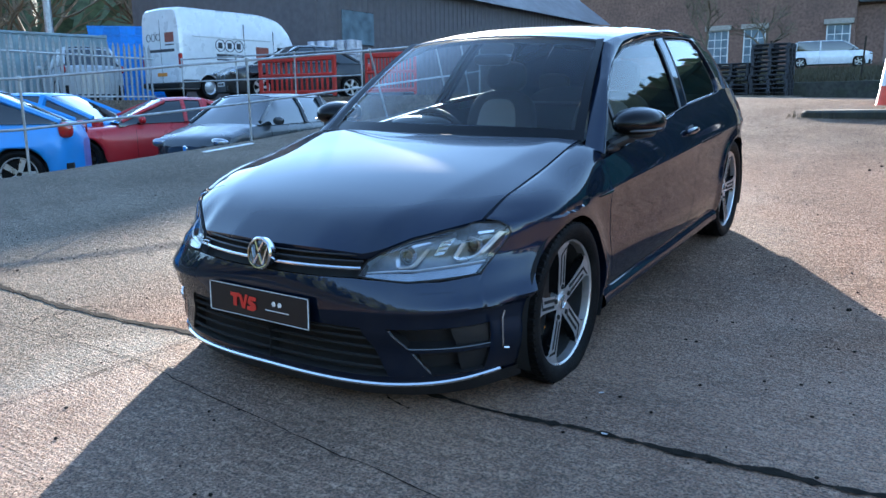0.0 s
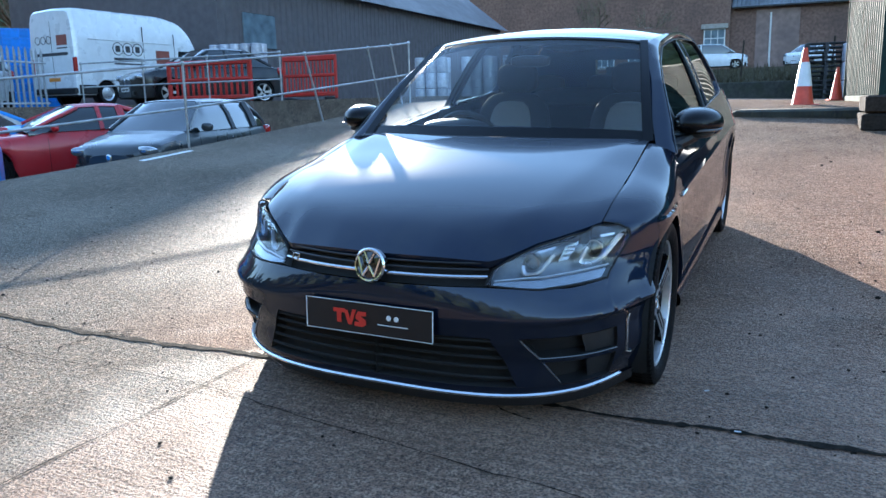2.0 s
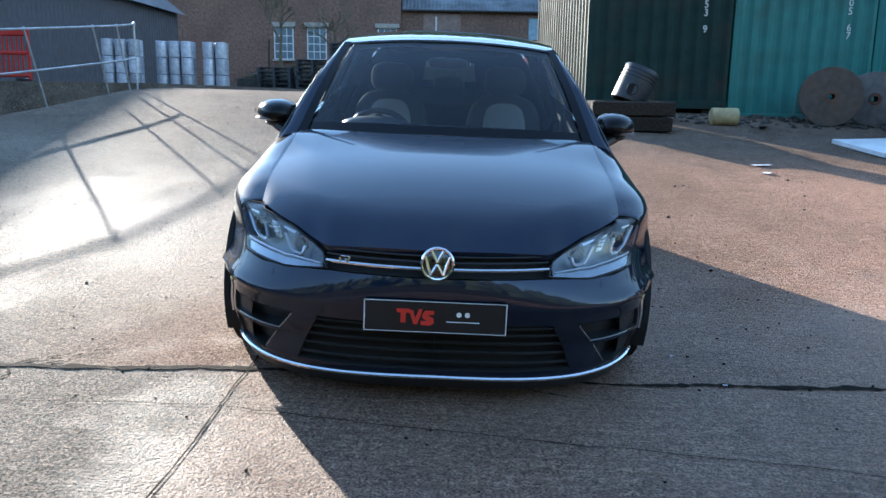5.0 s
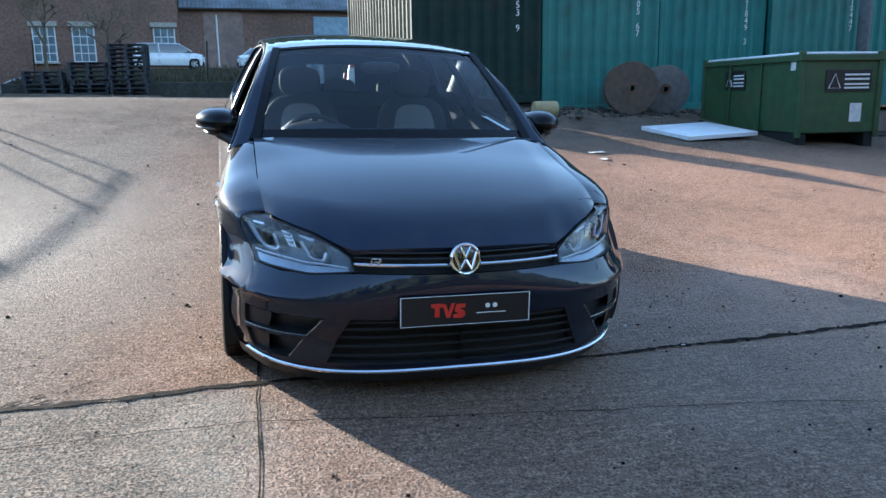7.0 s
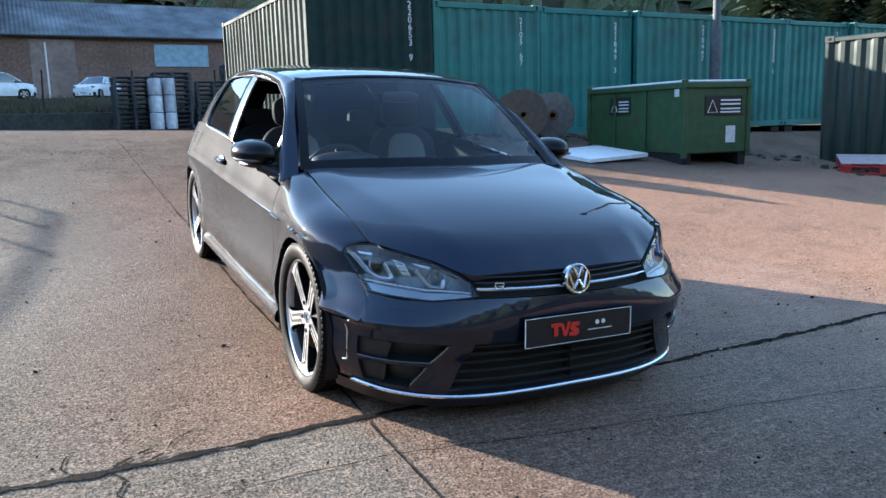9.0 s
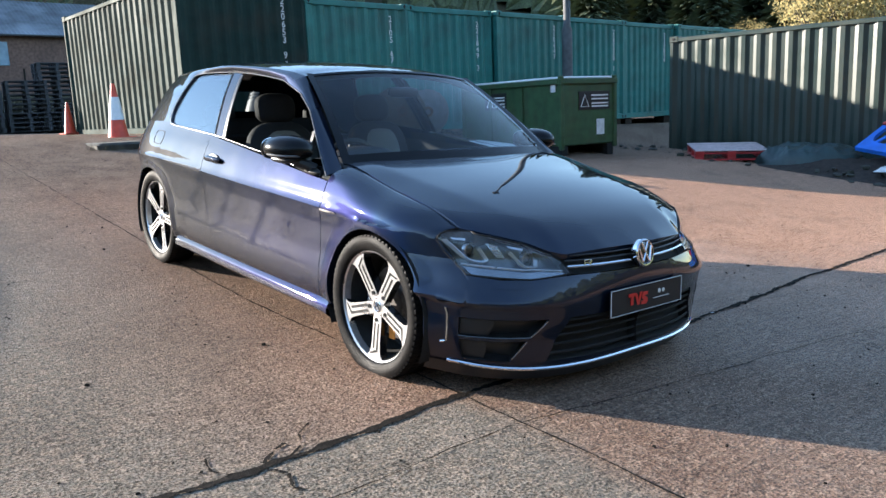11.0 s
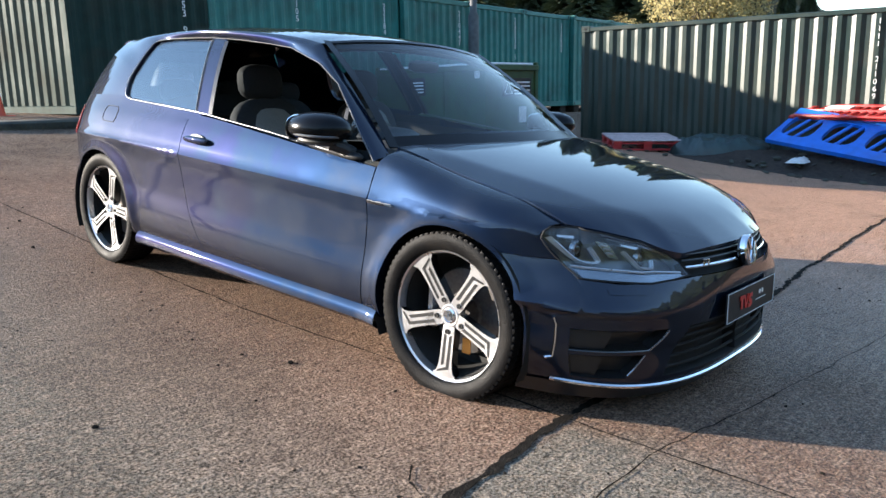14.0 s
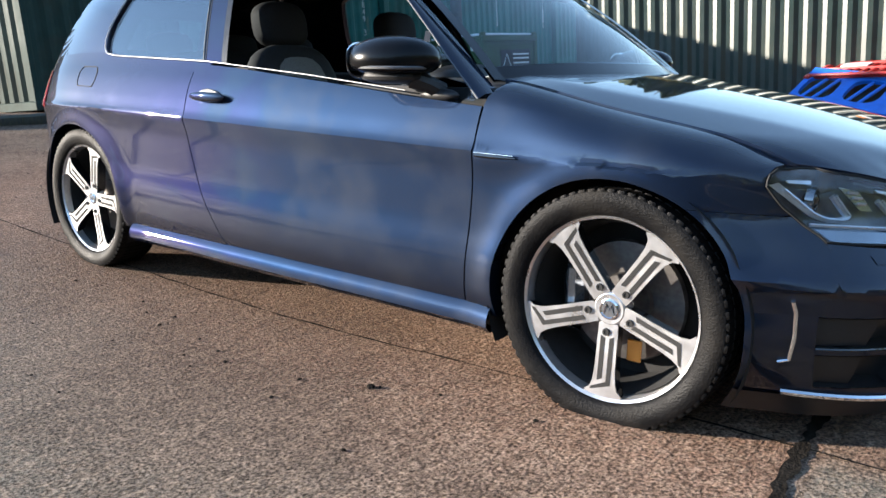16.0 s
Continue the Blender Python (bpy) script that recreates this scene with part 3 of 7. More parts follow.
# a taller brick block stands at the building's near end
part("tall_wall", box(-9.0, 10.6, -0.5, D_, -1.0, 9.5, 0.01), M["brick_far"], bld, "taller dark brick block", angle=0)
part("gutter", box(10.7, L_ + 0.4, -0.55, -0.43, H_ - 0.14, H_ - 0.03, 0.02), M["black"], bld)
for x in wins:
    o_ = -0.71 if x < 10.6 else 0.0
    w_ = part("window", box(x - 0.58, x + 0.58, o_ + 0.15, o_ + 0.165, 1.18, 3.22, 0.001), M["pane"], bld, "tall many-paned window")
    for q in (box(x - 0.65, x - 0.58, o_ + 0.12, o_ + 0.2, 1.15, 3.25), box(x + 0.58, x + 0.65, o_ + 0.12, o_ + 0.2, 1.15, 3.25), *[box(x - 0.58, x + 0.58, o_ + 0.13, o_ + 0.19, z, z + 0.05) for z in (1.15, 1.65, 2.15, 2.65, 3.2)], *[box(x + dx, x + dx + 0.045, o_ + 0.135, o_ + 0.185, 1.2, 3.2) for dx in (-0.22, 0.18)]):
        part("glazing_bar", q, M["frame_white"], w_)
    part("lintel", box(x - 0.8, x + 0.8, o_ + -0.04, o_ + 0.3, 3.25, 3.55, 0.01), M["stone"], bld)
    part("sill", box(x - 0.75, x + 0.75, o_ + -0.08, o_ + 0.3, 1.03, 1.15, 0.01), M["stone"], bld)
part("drainpipe", tube([(12.95, -0.08, 0.4), (12.95, -0.08, 4.1)], 0.055, 8), M["pipe_white"], bld, "pale downpipe")
part("shutter", box(19.2, 22.6, -0.08, 0.02, 2.7, 4.1, 0.02), material("faded_blue_board", (0.22, 0.30, 0.36), 0.6, vary=0.2, scale=4), bld, "faded blue high-level shutter")

# ---- dark shed beyond the car park ----
M["clad"] = material("dark_sheet_cladding", (0.095, 0.082, 0.086), 0.6, vary=0.2, scale=3, dirt=(0.10, 0.08, 0.075), dirt_amount=0.4, dirt_scale=0.6)
shed = thing("industrial_shed", "large dark clad industrial shed, its unseen roof ridge raised to shade the yard", "building", pose(-20.2, 20.0, 1.0, 0, 0, 90.0))
SL, SH, SD = 30.0, 5.4, 12.0  # along +y, eaves, depth towards -x
P = []
n_ = 150
for i in range(n_ + 1):
    x = SL * i / n_
    P.append([(x, 0.03 * (i % 2), -1.0), (x, 0.03 * (i % 2), SH)])
part("wall", grid(P, flip=True), M["clad"], shed, "ribbed dark cladding", angle=0)
# ridge is out of view; its height is made up to shade the yard
gable = [(0.0, -1.0), (SD, -1.0), (SD, SH), (SD / 2, SH + 4.80), (0.0, SH)]
for x in (0.0, SL - 0.2):
    part("gable_wall", ([(x, y, z) for y, z in gable] + [(x + 0.2, y, z) for y, z in gable], [(0, 1, 2, 3, 4)[::-1], (5, 6, 7, 8, 9)] + [(i, (i + 1) % 5, 5 + (i + 1) % 5, 5 + i) for i in range(5)]), M["clad"], shed, angle=0)
part("back_wall", box(0, SL, SD, SD + 0.2, -1, SH, 0.01), M["clad"], shed, angle=0)
part("roof", ([(-0.4, -0.5, SH - 0.1), (SL + 0.4, -0.5, SH - 0.1), (SL + 0.4, SD / 2, SH + 4.90), (-0.4, SD / 2, SH + 4.90), (-0.4, SD + 0.5, SH), (SL + 0.4, SD + 0.5, SH)], [(0, 1, 2, 3), (3, 2, 5, 4)]), M["clad"], shed, angle=0)
part("window", box(1.5, 3.6, -0.05, 0.02, 2.6, 4.0, 0.02), M["pane"], shed, "long high window")

# ---- the navy hatchback; its own frame: nose towards -y, its left side +x, ground at z 0 ----
CAR = Matrix.Translation((-0.0411, 0.0271, 0.0275)) @ pose(0, 0, 0, 4.15, 1.62, 1.33)
FW, RW, HUB, ARCH = -1.315, 1.340, 0.320, 0.352
half_w = spline((-2.2, 0.884), (-1.315, 0.884), (-1.0, 0.880), (-0.6, 0.882), (0, 0.888), (0.7, 0.890), (1.345, 0.893), (1.6, 0.886), (2.2, 0.87))
low_prof = spline((0.10, -0.09), (0.15, -0.075), (0.20, -0.055), (0.26, -0.028), (0.32, -0.011), (0.40, -0.005), (0.52, -0.013), (0.64, -0.011), (0.73, 0.0))
up_prof = spline((0, 0), (0.012, -0.007), (0.07, -0.026), (0.13, -0.049), (0.20, -0.082), (0.27, -0.113), (0.36, -0.156), (0.46, -0.209), (0.56, -0.272), (0.62, -0.325), (0.68, -0.42))
nose_y = spline((0.10, -2.03), (0.15, -2.065), (0.20, -2.095), (0.30, -2.085), (0.37, -2.105), (0.48, -2.112), (0.55, -2.10), (0.60, -2.065), (0.66, -2.03), (0.70, -1.985), (0.75, -1.90))
tail_y = spline((0.10, 1.98), (0.25, 2.06), (0.5, 2.11), (0.75, 2.09), (0.95, 2.02), (1.1, 1.93), (1.3, 1.72), (1.4, 1.6))
hood_c = spline((-2.08, 0.650), (-2.03, 0.672), (-1.98, 0.697), (-1.9, 0.735), (-1.75, 0.785), (-1.5, 0.842), (-1.2, 0.890), (-0.95, 0.924), (-0.8, 0.938))
hood_drop = spline((-2.08, 0.05), (-1.75, 0.052), (-1.3, 0.048), (-0.95, 0.025))
hood_crease = spline((-2.05, 0.37), (-1.95, 0.41), (-1.7, 0.495), (-1.3, 0.575), (-0.9, 0.625))
hood_edge = spline((-1.78, 0.692), (-1.6, 0.708), (-1.4, 0.714), (-0.9, 0.712))
belt = spline((-0.90, 0.842), (-0.64, 0.862), (-0.16, 0.905), (0.43, 0.950), (1.22, 0.972), (1.8, 0.965))
YB = -1.35


def crease(y):
    return 0.728 + 0.020 * np.clip(y, -1.4, 1.2)


def hood_z(x, y):
    """The bonnet: a gentle crown, then a crease beyond which it falls away to the wing."""
    ax, y = np.abs(x), np.asarray(y, float)
    xc, drop = hood_crease(y), hood_drop(y)
    crown = np.minimum(0.060, 0.68 * drop)
    soft = lambda d: 0.007 * np.log1p(np.exp(np.clip(d / 0.007, -50, 50)))
    return hood_c(y) - crown * (ax / 0.71) ** 2.0 - (drop - crown) * soft(ax - xc) / soft(0.71 - xc)


ROLL = float(hood_z(0.705, -1.70)) - 0.724


def hood_side(y):
    """The bonnet's side edge, rolling down towards the lamps."""
    return hood_z(hood_edge(y), y) - ROLL * np.clip(1 - (np.asarray(y) + 1.70) / 0.20, 0, 1) ** 2


def power(z):
    return 2.15 + 0.72 * (1 - smooth_step(z, 0.42, 0.62))


def side_x(y, z):
    """The body's half width at a place seen from the side."""
    y, z = np.asarray(y, float), np.asarray(z, float)
    zc = crease(y)
    low = low_prof(z * 0.73 / zc)
    off = np.where(z < zc, low, up_prof(z - zc))
    x = half_w(y) + off
    for c, k in ((FW, 0.014), (RW, 0.016)):
        d = np.hypot(y - c, z - HUB)
        x = x + k * np.exp(-((d - 0.35) / 0.055) ** 2) * (z > 0.12)
    # wings round over to the bonnet's edge
    zt, xt = hood_side(y) - 0.004, hood_edge(y) + 0.003
    v = np.clip((z - zc) / np.maximum(zt - zc, 0.02), 0, 1)
    wing = xt + (half_w(y) - xt) * (1 - v ** 2.3) ** (1 / 1.7)
    e = np.clip((v - 0.68) / 0.32, 0, 1)
    shoulder = xt + (x - xt) * np.sqrt(1 - e ** 2.2)
    k = 1 - smooth_step(y, -1.30, -0.90)
    x = np.where((z > zc) & (y < -0.8885), shoulder * (1 - k) + wing * k, x)
    b = YB - nose_y(z)
    f = np.clip((YB - y) / b, 0, 1)
    n = power(z)
    zr = 0.452 + 0.05 * np.clip(y + 1.95, 0, 0.5)
    ridge = np.where(z > zr, np.exp(-((z - zr) / 0.032) ** 2), np.exp(-((z - zr) / 0.013) ** 2))
    x = x + smooth_step(-y, 1.45, 1.66) * (0.025 * ridge - 0.014 * np.exp(-((z - 0.39) / 0.05) ** 2))
    x = x * (1 - f ** n) ** (1 / n)
    g = np.clip((y - 1.40) / (tail_y(z) - 1.40), 0, 1)
    return x * (1 - g ** 2.7) ** (1 / 2.7)


def on_side(pts, out=0.0):
    pts = np.asarray(pts, float)
    return np.stack([side_x(pts[..., 0], pts[..., 1]) + out, pts[..., 0], pts[..., 1]], -1)


def patch(inner, outer, n=20, k=64, ease=1.0):
    """The side's surface between two lines of (y, z)."""
    a, b = resampled(inner, k), resampled(outer, k)
    t = (1 - (1 - np.linspace(0, 1, n)) ** ease)[:, None, None]
    return a[None] * (1 - t) + b[None] * t


def lip(P, row, depth=0.02, shrink=None):
    """A turned-in edge along one border of a sheet of (x, y, z)."""
    e = np.array(P[row] if isinstance(row, int) else P[:, row[1]])
    c = e.copy()
    c[:, 0] -= depth
    return np.stack([e, c])


def front_p(p, z):
    """A place on the nose: p goes from 0 at the middle round the corner to 1."""
    p, z = np.broadcast_arrays(np.asarray(p, float), np.asarray(z, float))
    b, n = YB - nose_y(z), power(z)
    y = YB - b * np.cos(np.clip(p, 0, 1) * np.pi / 2) ** (2 / n)
    x = side_x(y, z)
    return np.stack([x, y, z], -1)


def p_of_x(x, z):
    a = side_x(YB, z)
    return np.arcsin(np.clip((x / a), 0, 1) ** (power(z) / 2)) * 2 / np.pi


def p_of_y(y, z):
    b = YB - nose_y(z)
    return np.arccos(np.clip((YB - y) / b, 0, 1) ** (power(z) / 2)) * 2 / np.pi


def front_patch(p0, p1, z0, z1, n=30, m=10, out=0.0, p_first=True):
    """The nose between two limits of p, given z, and two of z, given the share along."""
    u, v = np.meshgrid(np.linspace(0, 1, n), np.linspace(0, 1, m), indexing="ij")
    zz = (z0(u) if callable(z0) else z0) * (1 - v) + (z1(u) if callable(z1) else z1) * v
    a = p0(zz) if callable(p0) else p0
    b = p1(zz) if callable(p1) else p1
    pp = a * (1 - u) + b * u
    P = front_p(pp, zz)
    if out:
        e = 1e-3
        du, dv = front_p(np.clip(pp + e, 0, 1), zz) - front_p(np.clip(pp - e, 0, 1), zz), front_p(pp, zz + e) - front_p(pp, zz - e)
        nn = np.cross(du, dv)
        P = P + out * nn / (np.linalg.norm(nn, axis=-1, keepdims=True) + 1e-12)
    return P


hatch = thing("hatchback_car", "dark navy three-door hatchback with alloy wheels, driver's window open", "car", CAR)


def both(name, shape, mat, label="", parent=None, angle=32.0, right_only=False, left_only=False):
    a = None if right_only else part(name, shape, mat, parent or hatch, label, angle)
    b = None if left_only else part(name, mirrored(shape), mat, parent or hatch, label, angle)
    return a, b


def arc(cy, a0, a1, r=ARCH, n=60):
    return [(cy + r * math.cos(radians(a)), HUB + r * math.sin(radians(a))) for a in np.linspace(a0, a1, n)]


# front wings: from the bumper's seam over the arch to the door
ys_ = np.linspace(-1.69, -0.915, 30)
top = [(y, float(hood_side(y)) - 0.005) for y in ys_]
inner = arc(FW, 123.0, -14.0)
outer = [(-1.507, 0.616), (-1.60, 0.614), (-1.718, 0.611), (-1.690, 0.638), (-1.658, 0.680), (-1.662, 0.716)] + top + [(-0.897, 0.852), (-0.892, 0.73), (-0.888, 0.6), (-0.872, 0.40), (-0.862, 0.27), (-0.862, 0.236), (-0.90, 0.236), (-0.95, 0.236)]
PW = on_side(patch(inner, outer, 26, 90, 1.5))
ret = np.stack([PW[0], PW[0] * [1, 1, 1] - [0.05, 0, 0]])
both("front_wing", joined(grid(PW, flip=True), grid(ret), grid(lip(PW, -1, 0.016), flip=True)), M["paint"])


# doors
def door_front(z):
    return np.interp(z, [0.2, 0.27, 0.4, 0.6, 0.73, 0.85, 0.9], [-0.855, -0.857, -0.867, -0.883, -0.887, -0.889, -0.889])


door_back = spline((0.20, 0.24), (0.262, 0.282), (0.35, 0.335), (0.5, 0.425), (0.65, 0.468), (0.76, 0.486), (0.86, 0.492), (0.93, 0.486), (0.965, 0.465))
rows = []
for za, zb, m in ((lambda y: 0.262 + 0 * y, crease, 22), (crease, lambda y: belt(y) - 0.012, 14)):
    for v in np.linspace(0, 1, m)[(1 if rows else 0):]:
        u = np.linspace(0, 1, 56)
        y = -0.87 + 1.30 * u
        for _ in range(3):
            z = za(y) * (1 - v) + zb(y) * v
            y = door_front(z) * (1 - u) + door_back(z) * u
        rows.append(np.stack([y, z], -1))
PD = on_side(np.array(rows))
edges = [grid(lip(PD, 0, 0.02)), grid(lip(PD, -1, 0.03), flip=True), grid(lip(PD, (0, 0), 0.02), flip=True), grid(lip(PD, (0, -1), 0.02))]
doors = both("door", joined(grid(PD), *edges), M["paint"])

# rear quarters
inner = arc(RW, 192.0, -11.5)[::-1]
seam = [(float(door_back(z)) + 0.005, z) for z in np.linspace(0.955, 0.262, 24)]
outer = [(1.70, 0.25), (1.715, 0.35), (1.72, 0.60), (1.72, 0.80), (1.71, 0.966)] + [(y, float(belt(y)) + 0.003 + 0.012 * float(smooth_step(y, 1.0, 1.2)) * float(smooth_step(-y, -1.7, -1.3))) for y in np.linspace(1.6, 0.36, 24)] + seam + [(0.29, 0.238), (0.5, 0.236), (0.97, 0.238)]
PQ = on_side(patch(inner, outer, 56, 220, 1.2))
ret = np.stack([PQ[0], PQ[0] - [0.05, 0, 0]])
both("rear_quarter", joined(grid(PQ), grid(ret, flip=True), grid(lip(PQ, -1, 0.016))), M["paint"])

# tail: bumper, hatch and lamps wrap round behind
def tail_patch(z0, z1, y0=1.722, n=24, m=14, out=0.0, y1=None):
    v, u = np.meshgrid(np.linspace(0, 1, m), np.linspace(0, 1, n))
    z = z0 + (z1 - z0) * v
    end = tail_y(z) if y1 is None else y1
    y = y0 + (end - y0) * (1 - (1 - u) ** 2)
    return np.stack([side_x(y, z) + out * (side_x(y, z) > 0), y + out * u, z], -1)


both("rear_bumper", grid(tail_patch(0.20, 0.598)), M["paint"])
v_, u_ = np.meshgrid(np.linspace(0, 1, 52), np.linspace(0, 1, 70))
zz_ = 0.955 + 0.345 * v_
ya_ = np.interp(zz_, [0.955, 1.04, 1.12, 1.22, 1.292, 1.34], [1.716, 1.711, 1.686, 1.636, 1.594, 1.55])
yb_ = tail_y(zz_)
yt_ = ya_ + np.maximum(yb_ - ya_, 0.01) * (1 - (1 - u_) ** 2)
over_ = float(side_x(1.594, 1.292)) - 0.540
PT = np.stack([np.maximum(side_x(yt_, zz_) - 0.003 - over_ * smooth_step(zz_, 1.16, 1.292), 0), yt_, zz_], -1)
both("tailgate", joined(grid(tail_patch(0.602, 0.955)), grid(PT[:58]), grid(PT[57:, :10]), grid(PT[57:, 33:])), M["paint"])
both("rear_window", grid(PT[57:, 9:34]), M["tinted"])
both("tail_lamp", grid(tail_patch(0.735, 0.905, 1.66, 20, 8, 0.004, 1.93)), M["lamp_red"], "red tail lamp lens")

# upper frame: pillars and roof rail round the side glass
dlo = [(-0.872, 0.852), (-0.75, 0.945), (-0.63, 1.043), (-0.5, 1.142), (-0.33, 1.222), (-0.08, 1.287), (0.1, 1.303), (0.35, 1.318), (0.60, 1.325), (0.842, 1.319), (1.0, 1.311), (1.092, 1.301), (1.125, 1.283), (1.150, 1.24), (1.178, 1.17), (1.200, 1.10), (1.202, 1.05), (1.185, 1.005), (1.150, 0.982)]
rail_z = spline((-0.245, 1.312), (-0.1, 1.336), (0.2, 1.356), (0.6, 1.364), (1.0, 1.348), (1.35, 1.322), (1.6, 1.292))
rail_x = spline((-0.245, 0.575), (0.2, 0.600), (0.7, 0.604), (1.2, 0.580), (1.6, 0.545))
ws_edge = [(0.745 - 0.17 * t - 0.012 * math.sin(math.pi * t), -0.885 + 0.64 * t, 0.865 + 0.447 * t + 0.012 * math.sin(math.pi * t)) for t in np.linspace(0, 1, 16)]
rl = [(float(rail_x(y)), y, float(rail_z(y))) for y in np.linspace(-0.2, 1.6, 24)]
cp = [(*(float(q) for q in (side_x(y, z), y, z)),) for y, z in ((1.64, 1.22), (1.69, 1.12), (1.715, 1.04), (1.72, 0.962))]
ia = on_side(resampled(dlo, 200))
s_in = np.linspace(0, 1, 200)
oa = resampled(ws_edge + rl + cp, 200)
# line up the two borders at the pillar tops
key_i, key_o = [0, 0.27, 0.655, 0.86, 1.0], [0, 0.22, 0.53, 0.80, 1.0]
oa = np.stack([np.interp(np.interp(s_in, key_i, key_o), s_in, oa[:, k]) for k in range(3)], 1)
t = np.linspace(0, 1, 24)[:, None, None]
PF = ia[None] * (1 - t) + oa[None] * t
PF[..., 0] += 0.012 * np.sin(np.pi * t[..., 0])
PF[..., 2] += 0.006 * np.sin(np.pi * t[..., 0])
both("roof_frame", joined(grid(PF, flip=True), grid(np.stack([PF[0], PF[0] - [0.03, 0, 0]]))), M["paint"])
# bright trim line round the side glass
trim_pts = [tuple(on_side((y, z), 0.004)) for y, z in resampled([(-0.60, 0.868), (-0.16, 0.908), (0.42, 0.951), (1.10, 0.974), (1.150, 0.982)], 30)] + [tuple(on_side((y, z), 0.005)) for y, z in resampled(dlo[::-1], 90)]
both("window_trim", tube(trim_pts, 0.0024, 6), M["trim"], "bright window trim")
both("pillar_trim", tube([tuple(on_side((0.446 + 0.140 * t, 0.955 + 0.360 * t), 0.005)) for t in np.linspace(0, 1, 14)], 0.0026, 6), M["trim"], "thin bright trim beside the pillar")
both("pillar_gap", tube([tuple(on_side((0.434 + 0.140 * t, 0.955 + 0.360 * t), 0.002)) for t in np.linspace(0, 1, 14)], 0.0026, 6), M["under"], "dark gap beside the pillar")


# glass
def side_glass(y0, y1, top, bottom, slant0=0.0, slant1=0.0, out=-0.012):
    u, v = np.meshgrid(np.linspace(0, 1, 24), np.linspace(0, 1, 12), indexing="ij")
    zb = lambda y: bottom(y)
    zt = spline(*top)
    y = y0 + (y1 - y0) * u + (slant0 * (1 - u) + slant1 * u) * (1 - v)
    z = zb(y) * (1 - v) + np.maximum(zt(np.clip(y, top[0][0], top[-1][0])), zb(y) + 0.002) * v
    return on_side(np.stack([y, z], -1), out)


door_top = [(-0.86, 0.862), (-0.63, 1.043), (-0.5, 1.142), (-0.33, 1.222), (-0.08, 1.287), (0.1, 1.303), (0.47, 1.320)]
rear_top = [(0.40, 1.318), (0.60, 1.325), (0.842, 1.319), (1.0, 1.311), (1.092, 1.301), (1.125, 1.283), (1.150, 1.24), (1.178, 1.17), (1.205, 1.10)]
dw = part("door_window", grid(side_glass(-0.60, 0.47, door_top, lambda y: belt(y) - 0.02, 0, -0.14)), M["windscreen"], hatch)
dw.visible_shadow = False
both("quarter_light", grid(side_glass(-0.855, -0.66, door_top, lambda y: belt(y) - 0.005)), M["windscreen"])
both("rear_side_window", grid(side_glass(0.575, 1.205, rear_top, lambda y: belt(y), -0.13, -0.02)), M["tinted"], "dark tinted rear side glass")
# pillars between the panes
def strip(y0, z0, y1, z1, w0, w1, out):
    t = np.linspace(0, 1, 14)
    c = np.stack([y0 + (y1 - y0) * t, z0 + (z1 - z0) * t], -1)
    w = (w0 + (w1 - w0) * t)[:, None] * np.array([[1.0, 0.0]])
    return grid(np.stack([on_side(c - w, out), on_side(c + w, out + 0.003), on_side(c + w, out - 0.02)], 1), flip=True)


both("door_pillar", strip(0.388, 0.948, 0.526, 1.320, 0.056, 0.058, 0.0), M["paint"])
both("mirror_pillar", strip(-0.655, 0.862, -0.622, 1.045, 0.012, 0.010, 0.004), M["black"])
both("window_seal", strip(0.318, 0.945, 0.456, 1.309, 0.014, 0.012, 0.002), M["black"])

# bonnet
na, nb = 61, 44
tau = np.linspace(-1, 1, na)
fx = 0.705 * np.sign(tau) * np.abs(tau) ** 0.92
fy = np.interp(np.abs(fx), [0, 0.2, 0.40, 0.44, 0.52, 0.6, 0.66, 0.705], [-2.048, -2.038, -1.998, -1.965, -1.905, -1.84, -1.775, -1.700])
bx = 0.713 * tau
by = -0.885 - 0.105 * (1 - tau ** 2)
s = np.linspace(0, 1, nb)[:, None]
HX = fx * (1 - s) + bx * s
HY = fy * (1 - s) + by * s
HX = HX * (1 + (hood_edge(HY[:, -1:]) / HX[:, -1:] - 1) * np.abs(tau)[None] ** 3)
HZ = hood_z(HX, HY)
edge_z = np.interp(np.abs(fx), [0, 0.2, 0.40, 0.453, 0.53, 0.617, 0.68, 0.705], [0.644, 0.645, 0.634, 0.647, 0.681, 0.704, 0.719, 0.724])[None]
roll = np.clip(1 - (HY - fy) / 0.20, 0, 1) ** 2
HZ = HZ - np.maximum(HZ[:1] - edge_z, 0) * roll
PB = np.stack([HX, HY, HZ], -1)
low_front = PB[0].copy()
low_front[:, 2] -= 0.022
low_front[:, 1] += 0.004
sides = [np.stack([PB[:, i], PB[:, i] - [0, 0, 0.02]]) for i in (0, -1)]
part("bonnet", joined(grid(PB, flip=True), grid(np.stack([low_front, PB[0]]), flip=True), grid(sides[0], flip=True), grid(sides[1])), M["paint"], hatch)

# windscreen, cowl and roof
wu = np.linspace(-1, 1, 41)
w0 = np.stack([0.715 * wu, -0.845 - 0.125 * (1 - wu ** 2), 0.893 + 0.022 * (1 - wu ** 2)], -1)
w1 = np.stack([0.568 * wu, -0.248 - 0.045 * (1 - wu ** 2), 1.316 + 0.036 * (1 - np.abs(wu) ** 2.2)], -1)
v = np.linspace(0, 1, 20)[:, None, None]
PS = w0[None] * (1 - v) + w1[None] * v
PS[..., 2] += 0.022 * np.sin(np.pi * v[..., 0]) * (1 - 0.3 * wu ** 2)
PS[..., 1] -= 0.016 * np.sin(np.pi * v[..., 0])
